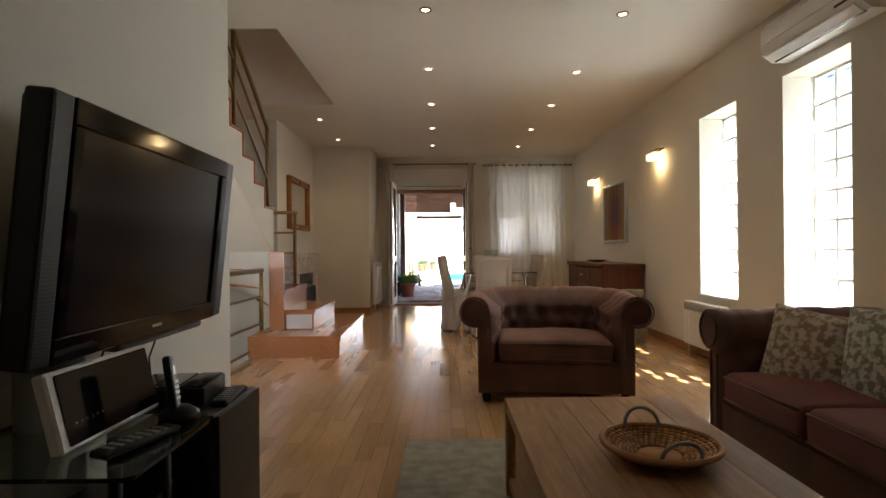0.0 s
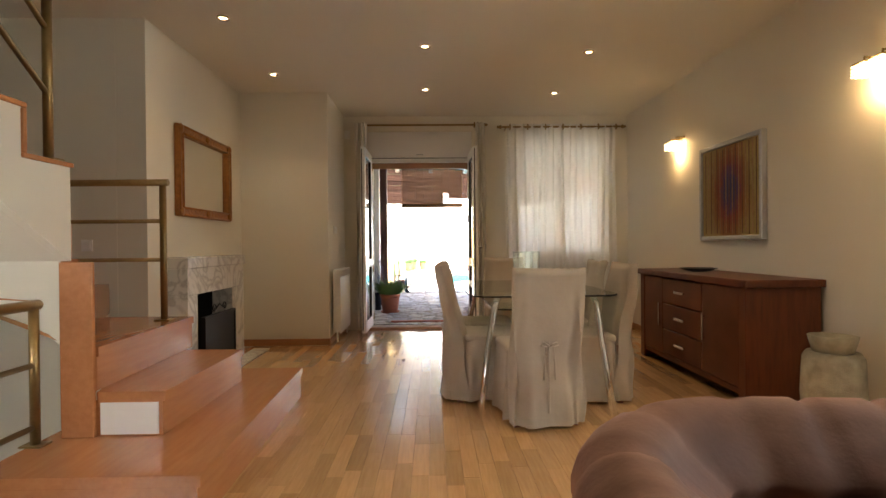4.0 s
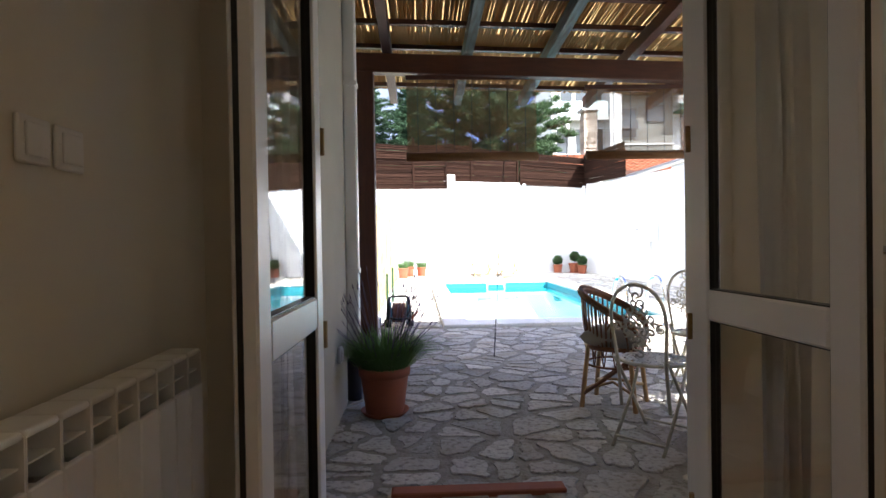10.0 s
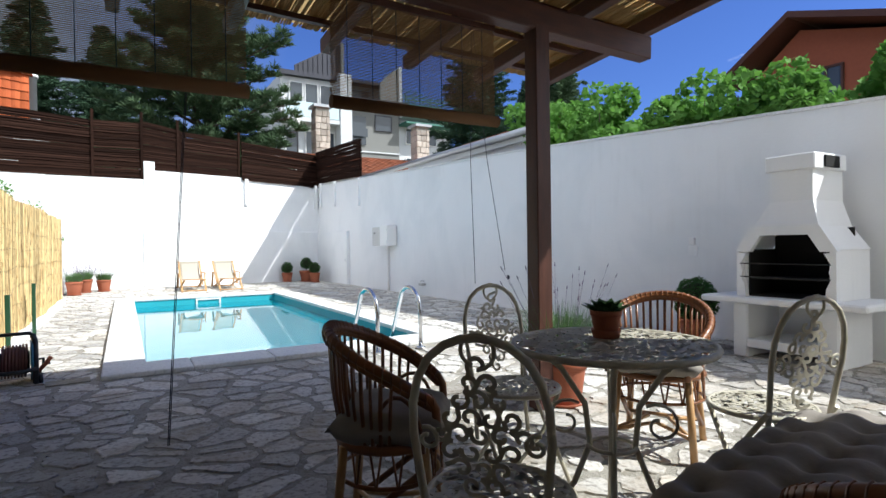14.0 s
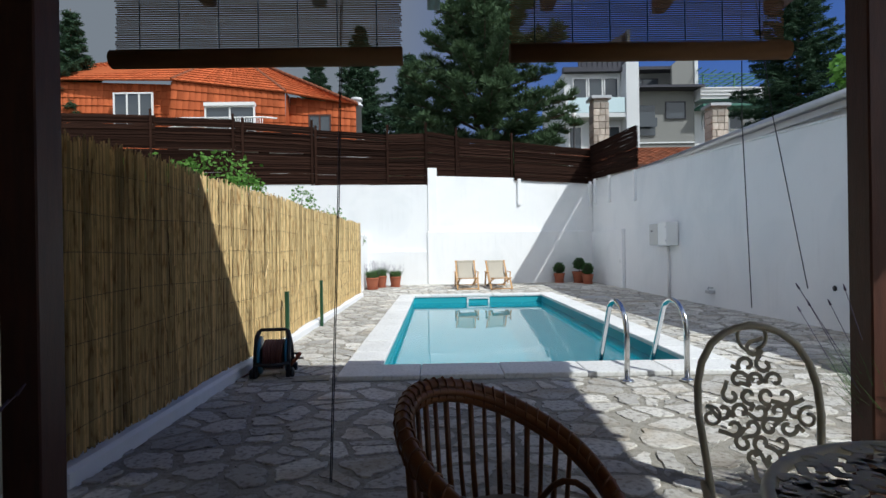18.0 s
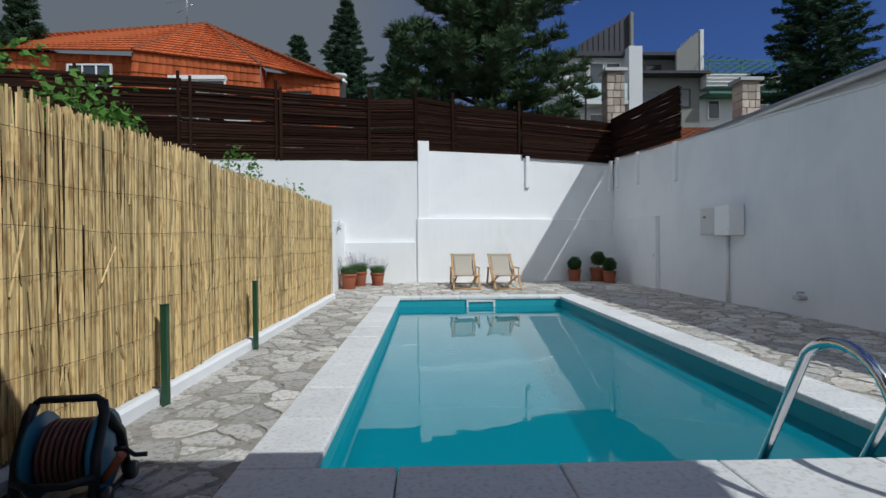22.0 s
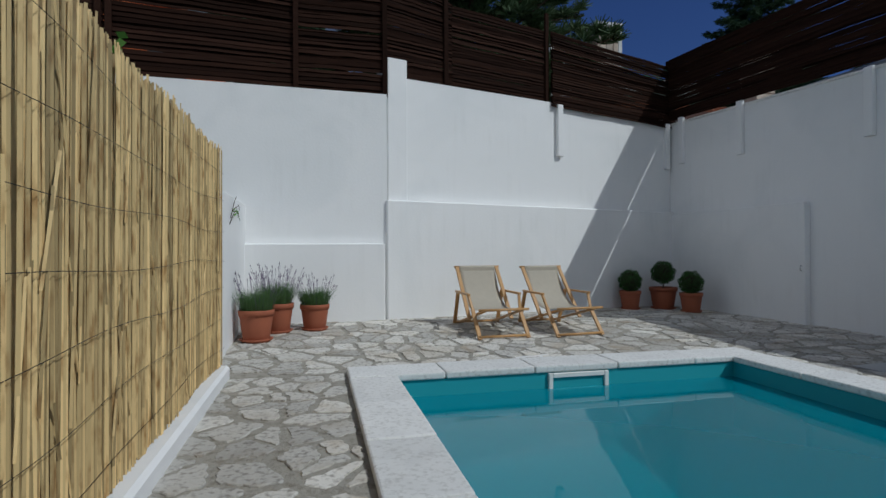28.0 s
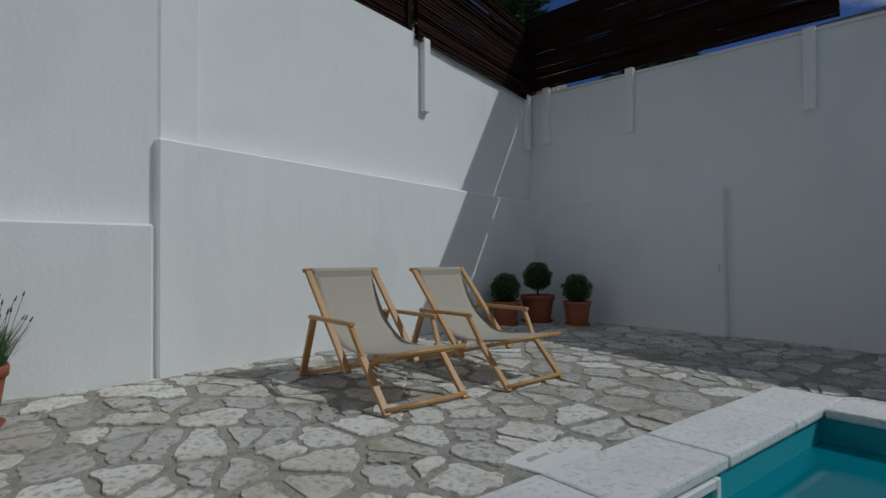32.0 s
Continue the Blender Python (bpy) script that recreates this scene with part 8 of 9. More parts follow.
# cap is closed; a black plate stands for the dark of its opening
part("chimney_opening", box(6.32, 6.56, 15.155, 15.1695, 1.68, 1.78, bevel=0.004), M_SOOT, bq)
b = box(6.60, 6.615, 15.07, 15.73, 0.565, 1.17)
box(6.18, 6.60, 15.062, 15.075, 0.565, 0.985, bm=b)
box(6.18, 6.60, 15.725, 15.738, 0.565, 0.985, bm=b)
box(6.18, 6.60, 15.07, 15.73, 0.562, 0.572, bm=b)
box(6.175, 6.60, 15.14, 15.66, 1.165, 1.178, bm=b)
part("soot_lining", b, M_SOOT, bq, "soot-blackened fire chamber")
for z in (0.74, 0.86):
    part("grill_bar", tube([(6.105, 15.03, z), (6.105, 15.77, z)], 0.006, 6), M_IRON, bq)
part("grate", box(6.17, 6.595, 15.08, 15.72, 0.72, 0.728), M_IRON, bq)

# ---- beyond the walls: trees ----
def conifer(name, m, h, r, seed, material, label):
    """A tapered trunk, drooping or rising limbs in whorls, and tufts of needles along them."""
    g = np.random.default_rng(seed)
    t = thing(name, label, "tree", m)
    part("trunk", tube([(0, 0, 0), (0.05, 0.02, h * 0.5), (0, 0, h)], 0.05 + 0.016 * h, 10, r2=0.02), M_BARK, t)
    b = bmesh.new()
    cs = []
    z = h * 0.10
    while z < h * 0.985:
        f = (z / h)
        reach = r * (1 - f) ** 0.85 * (0.85 + 0.3 * g.uniform()) + 0.12
        rise = -0.18 + 0.45 * f
        k = 8
        a0 = g.uniform(0, 6.28)
        for i in range(k):
            a = a0 + 2 * math.pi * i / k + g.normal(0, 0.2)
            L = reach * g.uniform(0.7, 1.12)
            d = np.array([math.cos(a), math.sin(a), rise])
            p0 = np.array([0, 0, z])
            p1 = p0 + d * L
            tube([p0, (p0 + p1) / 2 + [0, 0, 0.04 * L], p1], 0.018 + 0.010 * L, 4, bm=b, r2=0.008)
            nb_ = int(46 * L) + 10
            s = g.uniform(0.22, 1.05, nb_)
            side = np.array([-math.sin(a), math.cos(a), 0])
            wd = g.normal(0, 0.17 * L * (1.15 - s))
            c = p0 + d * (L * s)[:, None] + side * wd[:, None] + g.normal(0, 0.04, (nb_, 3))
            cs.append(c)
        z += h * 0.030
    tagged(part("branchwork", b, M_BARK, t), kind="stuff")
    c = np.concatenate(cs)
    qs = []
    for _ in range(4):
        qs.append(leaves(g, c + g.normal(0, 0.05, c.shape), 0.17, 0.45, 0.16))
    tagged(part("crown", quads_mesh("crown", np.concatenate(qs), material), material, t), kind="stuff")
    return t


def pine(m, h, r, seed, label):
    """A rounded pine: rising limbs that end in separate tufts of long needles."""
    g = np.random.default_rng(seed)
    t = thing("pine_tree", label, "tree", m)
    part("trunk", tube([(0, 0, 0), (0.1, 0.05, h * 0.5), (0, 0, h * 0.97)], 0.22, 10, r2=0.03), M_BARK, t)
    b = bmesh.new()
    tufts = []
    z = h * 0.22
    while z < h * 0.97:
        f = z / h
        reach = r * min(1.0, ((1 - f) / 0.48) ** 0.55)
        k = 7
        a0 = g.uniform(0, 6.28)
        for i in range(k):
            a = a0 + 2 * math.pi * i / k + g.normal(0, 0.25)
            L = reach * g.uniform(0.62, 1.12)
            d = np.array([math.cos(a), math.sin(a), 0.12 + 0.55 * f])
            p0 = np.array([0, 0, z])
            p1 = p0 + d * L
            tube([p0, (p0 + p1) / 2 + [0, 0, 0.06 * L], p1], 0.02 + 0.010 * L, 4, bm=b, r2=0.008)
            side = np.array([-math.sin(a), math.cos(a), 0])
            for u in np.arange(0.34, 1.03, 0.26 / max(L, 0.6)):
                for w in (-1, 0, 1):
                    off = side * (w * (0.16 + 0.22 * (1.1 - u)) * g.uniform(0.6, 1.3) * min(1.0, L))
                    tufts.append(p0 + d * (L * u) + off + [0, 0, g.uniform(-0.05, 0.22)])
        z += h * 0.042
    tagged(part("branchwork", b, M_BARK, t), kind="stuff")
    c = np.array(tufts)
    n = 56
    C = np.repeat(c, n, 0)
    d = g.normal(size=C.shape)
    d[:, 2] = np.abs(d[:, 2]) * 0.9 + 0.15
    d += np.repeat(np.stack([c[:, 0], c[:, 1], np.zeros(len(c))], 1) / r * 0.55, n, 0)
    d /= np.linalg.norm(d, axis=1)[:, None]
    ln = g.uniform(0.15, 0.27, len(C))[:, None]
    C = C + d * (g.uniform(0.0, 0.10, len(C))[:, None])
    sd = np.cross(d, g.normal(size=C.shape))
    sd /= np.linalg.norm(sd, axis=1)[:, None]
    w = g.uniform(0.010, 0.020, len(C))[:, None]
    q = np.stack([C - sd * w, C + sd * w, C + d * ln + sd * w * 0.5, C + d * ln - sd * w * 0.5], 1)
    tagged(part("crown", quads_mesh("crown", q, M_GREENP), M_GREENP, t), kind="stuff")
    return t


pine(pose(3.75, 33.6, -0.3), 10.8, 3.5, 3, "large bushy dark green pine tree behind the fence")
conifer("fir_tree", pose(-3.0, 50.0, -0.3), 16.4, 4.6, 5, M_GREENF, "slender dark green fir tree behind the fence")
conifer("fir_tree", pose(-6.2, 51.0, -0.3), 14.6, 4.0, 6, M_GREENF, "slender dark green fir tree behind the fence")
conifer("fir_tree", pose(0.4, 47.0, -0.3), 13.4, 4.0, 15, M_GREENF, "dark green fir tree between house and pine")
conifer("fir_tree", pose(23.6, 46.0, -0.3), 18.4, 6.4, 7, M_GREENF, "tall dark spruce beside the far houses")
conifer("cedar_tree", pose(26.0, 40.0, -0.3), 14.6, 5.0, 8, M_GREENP, "loose blue-green cedar beyond the roofs")
conifer("fir_tree", pose(-17.5, 43.0, -0.3), 14.5, 3.4, 9, M_GREENF, "tall dark spruce beside the orange house")
conifer("fir_tree", pose(18.6, 34.0, -0.3), 9.5, 2.4, 14, M_GREENF, "dark spruce behind the tiled roof")


def bush(name, m, sx, sy, sz, n, size, seed, material, label, slim=0.7):
    """A leafy mass of uneven lumps: stems, then leaves on many small clumps."""
    g = np.random.default_rng(seed)
    t = thing(name, label, "shrub", m)
    k = max(8, int(34 * sx * sy))
    cl_ = g.uniform(-1, 1, (k, 3)) * [sx, sy, sz * 0.55] + [0, 0, sz * 0.55]
    b = bmesh.new()
    for c in cl_[:24]:
        tube([(c[0] * 0.3, c[1] * 0.3, -0.32 - m.translation.z), tuple(c)], 0.025, 5, bm=b, r2=0.006)
    part("branchwork", b, M_BARK, t)
    ix = g.integers(0, k, n)
    d = g.normal(size=(n, 3))
    d /= np.linalg.norm(d, axis=1)[:, None]
    p = cl_[ix] + d * (g.uniform(0.25, 1.0, n) ** 0.4 * 0.30 * g.uniform(0.5, 1.3, k)[ix])[:, None]
    tagged(part("foliage", quads_mesh("foliage", leaves(g, p, size, 0.6, slim), material), material, t), kind="stuff")
    return t


for i, (y, z, h) in enumerate(((13.5, 2.10, 0.95), (14.5, 2.15, 0.9), (15.4, 2.15, 0.95), (16.2, 2.05, 0.9), (17.0, 2.0, 1.0), (17.9, 2.15, 0.95), (18.8, 2.4, 0.95), (19.6, 2.65, 0.95), (20.4, 2.85, 0.9))):
    bush("fig_bush", pose(8.0 + 0.25 * (i % 2), y, z - 0.55), 0.75, 0.85, h + 0.25, 6000, 0.058, 40 + i, M_GREENV, "bright green large-leaved fig behind the wall", 0.8)
bush("fig_bush", pose(9.8, 14.0, 1.7), 1.2, 1.6, 1.2, 8500, 0.06, 47, M_GREENV, "bright green large-leaved fig behind the wall", 0.75)
bush("shrub", pose(-19.5, 40.5, 4.2), 2.6, 1.5, 4.8, 5200, 0.16, 51, M_GREENV, "light green broadleaf tree beside the orange house")
for i, (y, s) in enumerate(((17.8, 0.22), (19.2, 0.36), (19.9, 0.42), (20.6, 0.26), (22.9, 0.46), (24.6, 0.44))):
    bush("shrub", pose(-0.42, y, 1.27), 0.16, 0.26, s + 0.17, 1100, 0.027, 60 + i, M_GREENV, "young green shrub peeping over the reed screen")
cr_ = thing("creeper", "thin straggling creeper twigs on the white wall", "creeper", pose(0.065, 26.95, 1.18))
b = bmesh.new()
for pts in ([(0, 0, 0), (0.02, 0.15, 0.12), (0.02, 0.3, 0.14), (0.03, 0.45, 0.06)], [(0, 0.06, 0.06), (0.02, 0.16, 0.22), (0.03, 0.22, 0.27)], [(0, 0.2, 0.14), (0.03, 0.36, 0.2), (0.02, 0.5, 0.16)]):
    tube(pts, 0.004, 5, bm=b, r2=0.002)
part("twigs", b, M_BARK, cr_)
g_ = np.random.default_rng(3)
part("leaves", quads_mesh("leaves", leaves(g_, np.array([[0.02, 0.08 + 0.03 * i, 0.12 + 0.03 * math.sin(i)] for i in range(12)]), 0.022, 0.5, 0.4), M_GREENV), M_GREENV, cr_)

# ---- beyond the walls: the orange-roofed house ----
OH = thing("orange_house", "house with an orange tiled mansard roof and white windows", "house")


def tile_field(p00, p10, p11, p01, step_u, step_v, name, parent, material=None, lift=0.05):
    """Rows of rounded tiles over a four-cornered roof face, as real relief."""
    p00, p10, p11, p01 = (Vector(p) for p in (p00, p10, p11, p01))
    nrm = (p10 - p00).cross(p01 - p00).normalized()
    U = max((p10 - p00).length, (p11 - p01).length)
    V = ((p01 - p00).length + (p11 - p10).length) / 2
    nu, nv = max(2, int(U / step_u)), max(2, int(V / step_v))
    b = bmesh.new()
    for j in range(nv):
        v0, v1 = j / nv, (j + 1) / nv
        for i in range(nu):
            row = []
            for u in (i / nu, (i + 0.25) / nu, (i + 0.5) / nu, (i + 0.75) / nu, (i + 1) / nu):
                a = p00.lerp(p10, u).lerp(p01.lerp(p11, u), v0)
                c = p00.lerp(p10, u).lerp(p01.lerp(p11, u), v1)
                ph_ = (u * nu - i)
                w = lift * 0.6 * math.sin(math.pi * ph_)
                row.append((b.verts.new(a + nrm * (w + lift)), b.verts.new(c + nrm * (w + 0.004)), b.verts.new(a)))
            for (a0, c0, e0), (a1, c1, e1) in zip(row, row[1:]):
                b.faces.new((a0, a1, c1, c0))
                b.faces.new((e0, e1, a1, a0))
    b.faces.new([b.verts.new(p - nrm * 0.02) for p in (p00, p10, p11, p01)])
    o = part(name, b, material or M_TILE, parent)
    tagged(o, kind="stuff")
    return o


# lower mansard skirts stand nearly upright; upper hips lean back
HY = 41.5
b = box(-19.0, -2.3, 42.3, 52.0, 0.0, 7.6)
box(-11.3, -5.8, 41.2, 42.3, 0.0, 7.0, bm=b)
part("wall", b, M_FACADE, OH)
PEAK = (-9.6, 45.2, 12.55)
RIDGE_END = (-20.5, 45.2, 11.75)
tile_field((-20.0, 41.8, 6.3), (-11.35, 41.8, 6.3), (-11.3, 42.0, 9.75), (-20.0, 42.0, 10.1), 0.30, 0.40, "roof_skirt", OH)
tile_field((-11.4, 40.8, 6.3), (-5.55, 40.8, 6.3), (-5.65, 41.2, 9.05), (-11.3, 41.2, 9.75), 0.30, 0.40, "roof_skirt", OH)
tile_field((-5.6, 41.6, 6.3), (-2.15, 41.6, 6.3), (-2.2, 42.0, 8.60), (-5.6, 42.0, 9.05), 0.30, 0.40, "roof_skirt", OH)
tile_field((-20.0, 41.8, 10.08), (-11.2, 41.2, 9.73), PEAK, RIDGE_END, 0.30, 0.36, "roof_slope", OH)
tile_field((-11.35, 41.05, 9.72), (-5.55, 41.05, 9.02), PEAK, PEAK, 0.30, 0.36, "roof_slope", OH)
tile_field((-5.7, 41.1, 9.03), (-2.1, 41.9, 8.58), (-2.1, 43.0, 8.75), PEAK, 0.30, 0.36, "roof_slope", OH)
b = bmesh.new()
for x0, y0, z0, x1, y1, z1 in ((-11.36, 40.85, 6.3, -11.36, 41.9, 9.7), (-5.6, 40.85, 6.3, -5.6, 41.9, 9.05)):
    b.faces.new([b.verts.new(p) for p in ((x0, y0, z0), (x0, y1, z0), (x0, y1, z1), (x0, y0 + 0.35, z1))])
part("bay_cheek", b, M_TILE, OH)
for pts in ([RIDGE_END, PEAK], [(-11.3, 41.1, 9.78), PEAK], [(-5.6, 41.1, 9.1), PEAK], [(-2.1, 41.9, 8.65), PEAK]):
    pa, pb = Vector(pts[0]), Vector(pts[1])
    nr = int((pb - pa).length / 0.36)
    for i in range(nr):
        part("ridge_tile", tube([pa.lerp(pb, i / nr), pa.lerp(pb, (i + 1.12) / nr)], 0.075, 6, r2=0.10), M_OLDTILE, OH)


def house_window(parent, x0, x1, z0, z1, y, cols, mt=None):
    w = part("window", box(x0, x1, y, y + 0.06, z0, z1), M_DARKWIN, parent)
    t = 0.07
    fb = mt or M_PVC
    for a, c, e, f in ((x0 - t, x0, z0 - t, z1 + t), (x1, x1 + t, z0 - t, z1 + t), (x0, x1, z0 - t, z0), (x0, x1, z1, z1 + t)):
        part("frame", box(a, c, y - 0.05, y + 0.06, e, f), fb, w)
    for i in range(1, cols):
        x = x0 + (x1 - x0) * i / cols
        part("frame", box(x - 0.035, x + 0.035, y - 0.04, y - 0.001, z0, z1), fb, w)
    return w


house_window(OH, -14.3, -12.45, 7.6, 9.15, 41.42, 3)
house_window(OH, -9.3, -7.0, 6.4, 8.15, 40.45, 2)
house_window(OH, -4.45, -3.45, 6.3, 7.9, 41.35, 2, M_TIMBER)
part("shutter_box", box(-9.38, -6.92, 40.3, 40.62, 8.21, 8.38), M_PVC, OH)
for z in (7.05, 7.45):
    part("balcony_rail", tube([(-11.0, 39.9, z), (-10.4, 39.6, z), (-6.3, 39.6, z), (-5.7, 39.9, z)], 0.04, 6), M_PVC, OH, "white balcony rail")
b = bmesh.new()
for i in range(40):
    x = -10.4 + 4.1 * i / 39
    tube([(x, 39.6, 6.3), (x, 39.6, 7.45)], 0.015, 4, bm=b)
part("balcony_bars", b, M_PVC, OH)
part("balcony_floor", box(-11.0, -5.7, 39.6, 40.9, 6.1, 6.3), M_FACADE, OH)
part("chimney", lathe([(0.26, 0.0), (0.26, 2.3), (0.32, 2.3), (0.32, 2.42), (0.24, 2.42), (0.24, 2.6), (0.32, 2.6), (0.30, 2.75), (0.0, 2.8)], 14), M_FACADE, OH, "white round chimney").location = (-2.25, 42.6, 6.35)
an = thing("tv_antenna", "thin metal television antenna on the roof", "antenna", pose(-10.6, 45.2, 12.2))
part("mast", tube([(0, 0, 0), (0, 0, 2.4)], 0.03, 6), M_ZINC, an)
for z, l_ in ((1.2, 0.5), (1.7, 1.0), (2.3, 1.4)):
    part("element", tube([(-l_, 0, z - 0.3), (l_ * 0.6, 0, z + 0.4 - 0.2 * z)], 0.018, 5), M_ZINC, an)
wr = thing("overhead_wire", "thin black overhead wire to the orange house", "wire")
part("strand", tube([(-40, 44, 11.4), (-24, 44, 10.9), (-10.5, 44, 11.2)], 0.02, 4), M_BLACK, wr)

# ---- beyond the walls: modern white houses on the slope ----
WH = thing("white_house", "modern white house with balconies and slanted dark parapets", "house")
part("wall", box(13.4, 19.0, 62.0, 72.0, 0.0, 16.6), M_FACADE, WH)
part("wall", box(18.4, 19.5, 60.5, 72.0, 0.0, 16.9), M_FACADE, WH)
b = prism([(14.6, 17.4), (18.8, 19.9), (18.8, 16.6), (14.6, 16.6)], 0, 0.25)
o = part("parapet", b, M_DARKMETAL, WH, "slanted dark standing-seam parapet")
o.matrix_local = Matrix(((1, 0, 0, 0), (0, 0, 1, 61.6), (0, 1, 0, 0), (0, 0, 0, 1)))
for i in range(9):
    x = 14.9 + 0.45 * i
    part("seam", box(x, x + 0.05, 61.53, 61.598, 16.6, 17.3 + (x - 14.6) * 0.58), M_DARKMETAL, WH)
part("parapet_edge", box(18.8, 19.05, 61.2, 64.0, 16.6, 19.95), M_GREYFAC, WH)
part("eaves_edge", box(13.2, 18.6, 61.4, 62.0, 16.4, 16.8), M_DARKMETAL, WH)
for x in (14.2, 15.6, 17.0):
    house_window(WH, x, x + 1.1, 14.1, 15.9, 61.9, 1)
part("balcony_glass", box(13.4, 18.3, 60.6, 60.7, 12.6, 13.9), mat("frosted_glass", (0.55, 0.68, 0.70), 0.15, var=0.1), WH, "pale frosted glass balustrade")
part("balcony_floor", box(13.4, 18.4, 60.6, 62.0, 12.2, 12.55), M_FACADE, WH)
for z0, z1 in ((9.3, 11.6), (5.5, 8.0)):
    for x in (13.8, 15.6, 17.2):
        house_window(WH, x, x + 1.0, z0, z1, 61.9, 1)
GH = thing("grey_house", "modern grey and white terraced house with roof terrace", "house")
part("wall", box(19.85, 25.2, 62.5, 74.0, 0.0, 14.9), M_GREYFAC, GH)
part("upper_wall", box(20.2, 25.2, 66.0, 74.0, 14.9, 17.6), M_GREYFAC, GH)
house_window(GH, 20.4, 23.3, 15.2, 17.0, 65.9, 2, M_DARKMETAL)
part("roof", box(19.9, 25.6, 64.8, 74.0, 17.6, 17.9), M_DARKMETAL, GH)
b = prism([(23.2, 17.2), (25.2, 18.9), (25.2, 14.9), (23.2, 14.9)], 0, 0.3)
o = part("parapet", b, M_GREYFAC, GH)
o.matrix_local = Matrix(((1, 0, 0, 0), (0, 0, 1, 62.4), (0, 1, 0, 0), (0, 0, 0, 1)))
part("parapet_edge", box(25.2, 25.5, 62.3, 66.0, 14.9, 18.95), M_FACADE, GH)
part("cornice", box(19.6, 25.6, 61.2, 62.5, 14.9, 15.12), M_DARKMETAL, GH)
house_window(GH, 22.65, 24.3, 12.45, 13.85, 62.4, 1, M_DARKMETAL)
# no recess is cut: a dark panel carries the loggia's shade
part("loggia", box(19.9, 21.6, 62.35, 62.49, 10.9, 13.6), M_DARKWIN, GH, "flat dark panel standing for a shaded recessed loggia")
part("loggia_rail", box(19.9, 21.6, 61.9, 61.96, 11.6, 12.4), M_DARKWIN, GH)
house_window(GH, 20.4, 21.6, 7.0, 9.2, 62.4, 1, M_DARKMETAL)
house_window(GH, 22.8, 24.2, 7.0, 9.2, 62.4, 1, M_DARKMETAL)
for z in (8.5, 10.2):
    part("band", box(19.85, 25.2, 62.38, 62.498, z, z + 0.12), M_FACADE, GH)
PH_ = thing("terrace_house", "pale house with green pergola frames on its terraces", "house")
part("wall", box(25.3, 31.5, 63.0, 74.0, 0.0, 14.3), M_FACADE, PH_)
part("terrace_wall", box(25.3, 32.6, 61.5, 63.0, 13.9, 14.9), M_FACADE, PH_)
mg = mat("green_lattice", (0.05, 0.16, 0.12), 0.6)
for i in range(10):
    part("pergola_slat", box(25.4 + 0.65 * i, 25.48 + 0.65 * i, 61.5, 66.0, 16.6 - 0.10 * i, 16.68 - 0.10 * i), mg, PH_)
for i in range(6):
    part("pergola_rail", box(25.3, 31.6, 61.6 + 0.8 * i, 61.68 + 0.8 * i, 16.05, 16.13), mg, PH_)
for x in (25.6, 28.4, 31.2):
    part("pergola_post", box(x, x + 0.12, 61.7, 61.82, 14.9, 16.1), mg, PH_)
for z in (14.2, 14.5, 14.8):
    part("rail", box(25.3, 32.8, 61.38, 61.46, z, z + 0.08), M_PVC, PH_)
part("canopy", box(25.4, 33.2, 61.2, 63.0, 13.2, 13.4), mg, PH_)
house_window(PH_, 26.2, 27.1, 11.5, 13.0, 62.9, 1)
house_window(PH_, 28.6, 29.7, 11.5, 13.0, 62.9, 1)
house_window(PH_, 26.2, 27.3, 8.0, 10.0, 62.9, 1)
part("ac_unit", box(30.4, 31.3, 62.6, 62.98, 12.6, 13.2), M_PVC, PH_)


def gate_pier(m, h):
    """A pale stone-clad chimney-like pier with a slab cap."""
    p = thing("stone_pier", "pale stone-clad pier with a grey cap slab", "pier", m)
    ms_ = mat("split_stone", (0.46, 0.42, 0.36), 0.9, var=0.5, scale=8, color2=(0.30, 0.22, 0.17), rand=0.3, bump=0.6, bscale=14)
    part("core", box(-0.28, 0.28, -0.28, 0.28, 0.0, h), M_GROUT, p)
    g2 = random.Random(3)
    for i in range(int(h / 0.26)):
        x = -0.31
        while x < 0.25:
            w = g2.uniform(0.16, 0.30)
            part("stone", box(x + 0.01, min(0.31, x + w), -0.31 - g2.uniform(0, 0.03), -0.281, 0.26 * i + 0.012, 0.26 * i + 0.248, bevel=0.01), ms_, p)
            x += w
        part("stone", box(0.281, 0.31, -0.28, 0.28, 0.26 * i + 0.012, 0.26 * i + 0.248), ms_, p)
        part("stone", box(-0.31, -0.281, -0.28, 0.28, 0.26 * i + 0.012, 0.26 * i + 0.248), ms_, p)
    part("cap", box(-0.40, 0.40, -0.40, 0.40, h, h + 0.12, bevel=0.01), M_ZINC, p)
    return p


gate_pier(pose(8.40, 35.2, -0.3), 7.15)
gate_pier(pose(12.72, 34.5, -0.3), 6.62)
sl_ = thing("street_lamp", "thin black lamp post with a white lantern", "street lamp", pose(7.15, 34.2, -0.3))
part("pole", tube([(0, 0, 0), (0, 0, 6.1)], 0.035, 8), M_BLACK, sl_)
part("lantern", lathe([(0.05, 6.1), (0.10, 6.17), (0.10, 6.39), (0.06, 6.45), (0.0, 6.49)], 12), M_PVC, sl_)
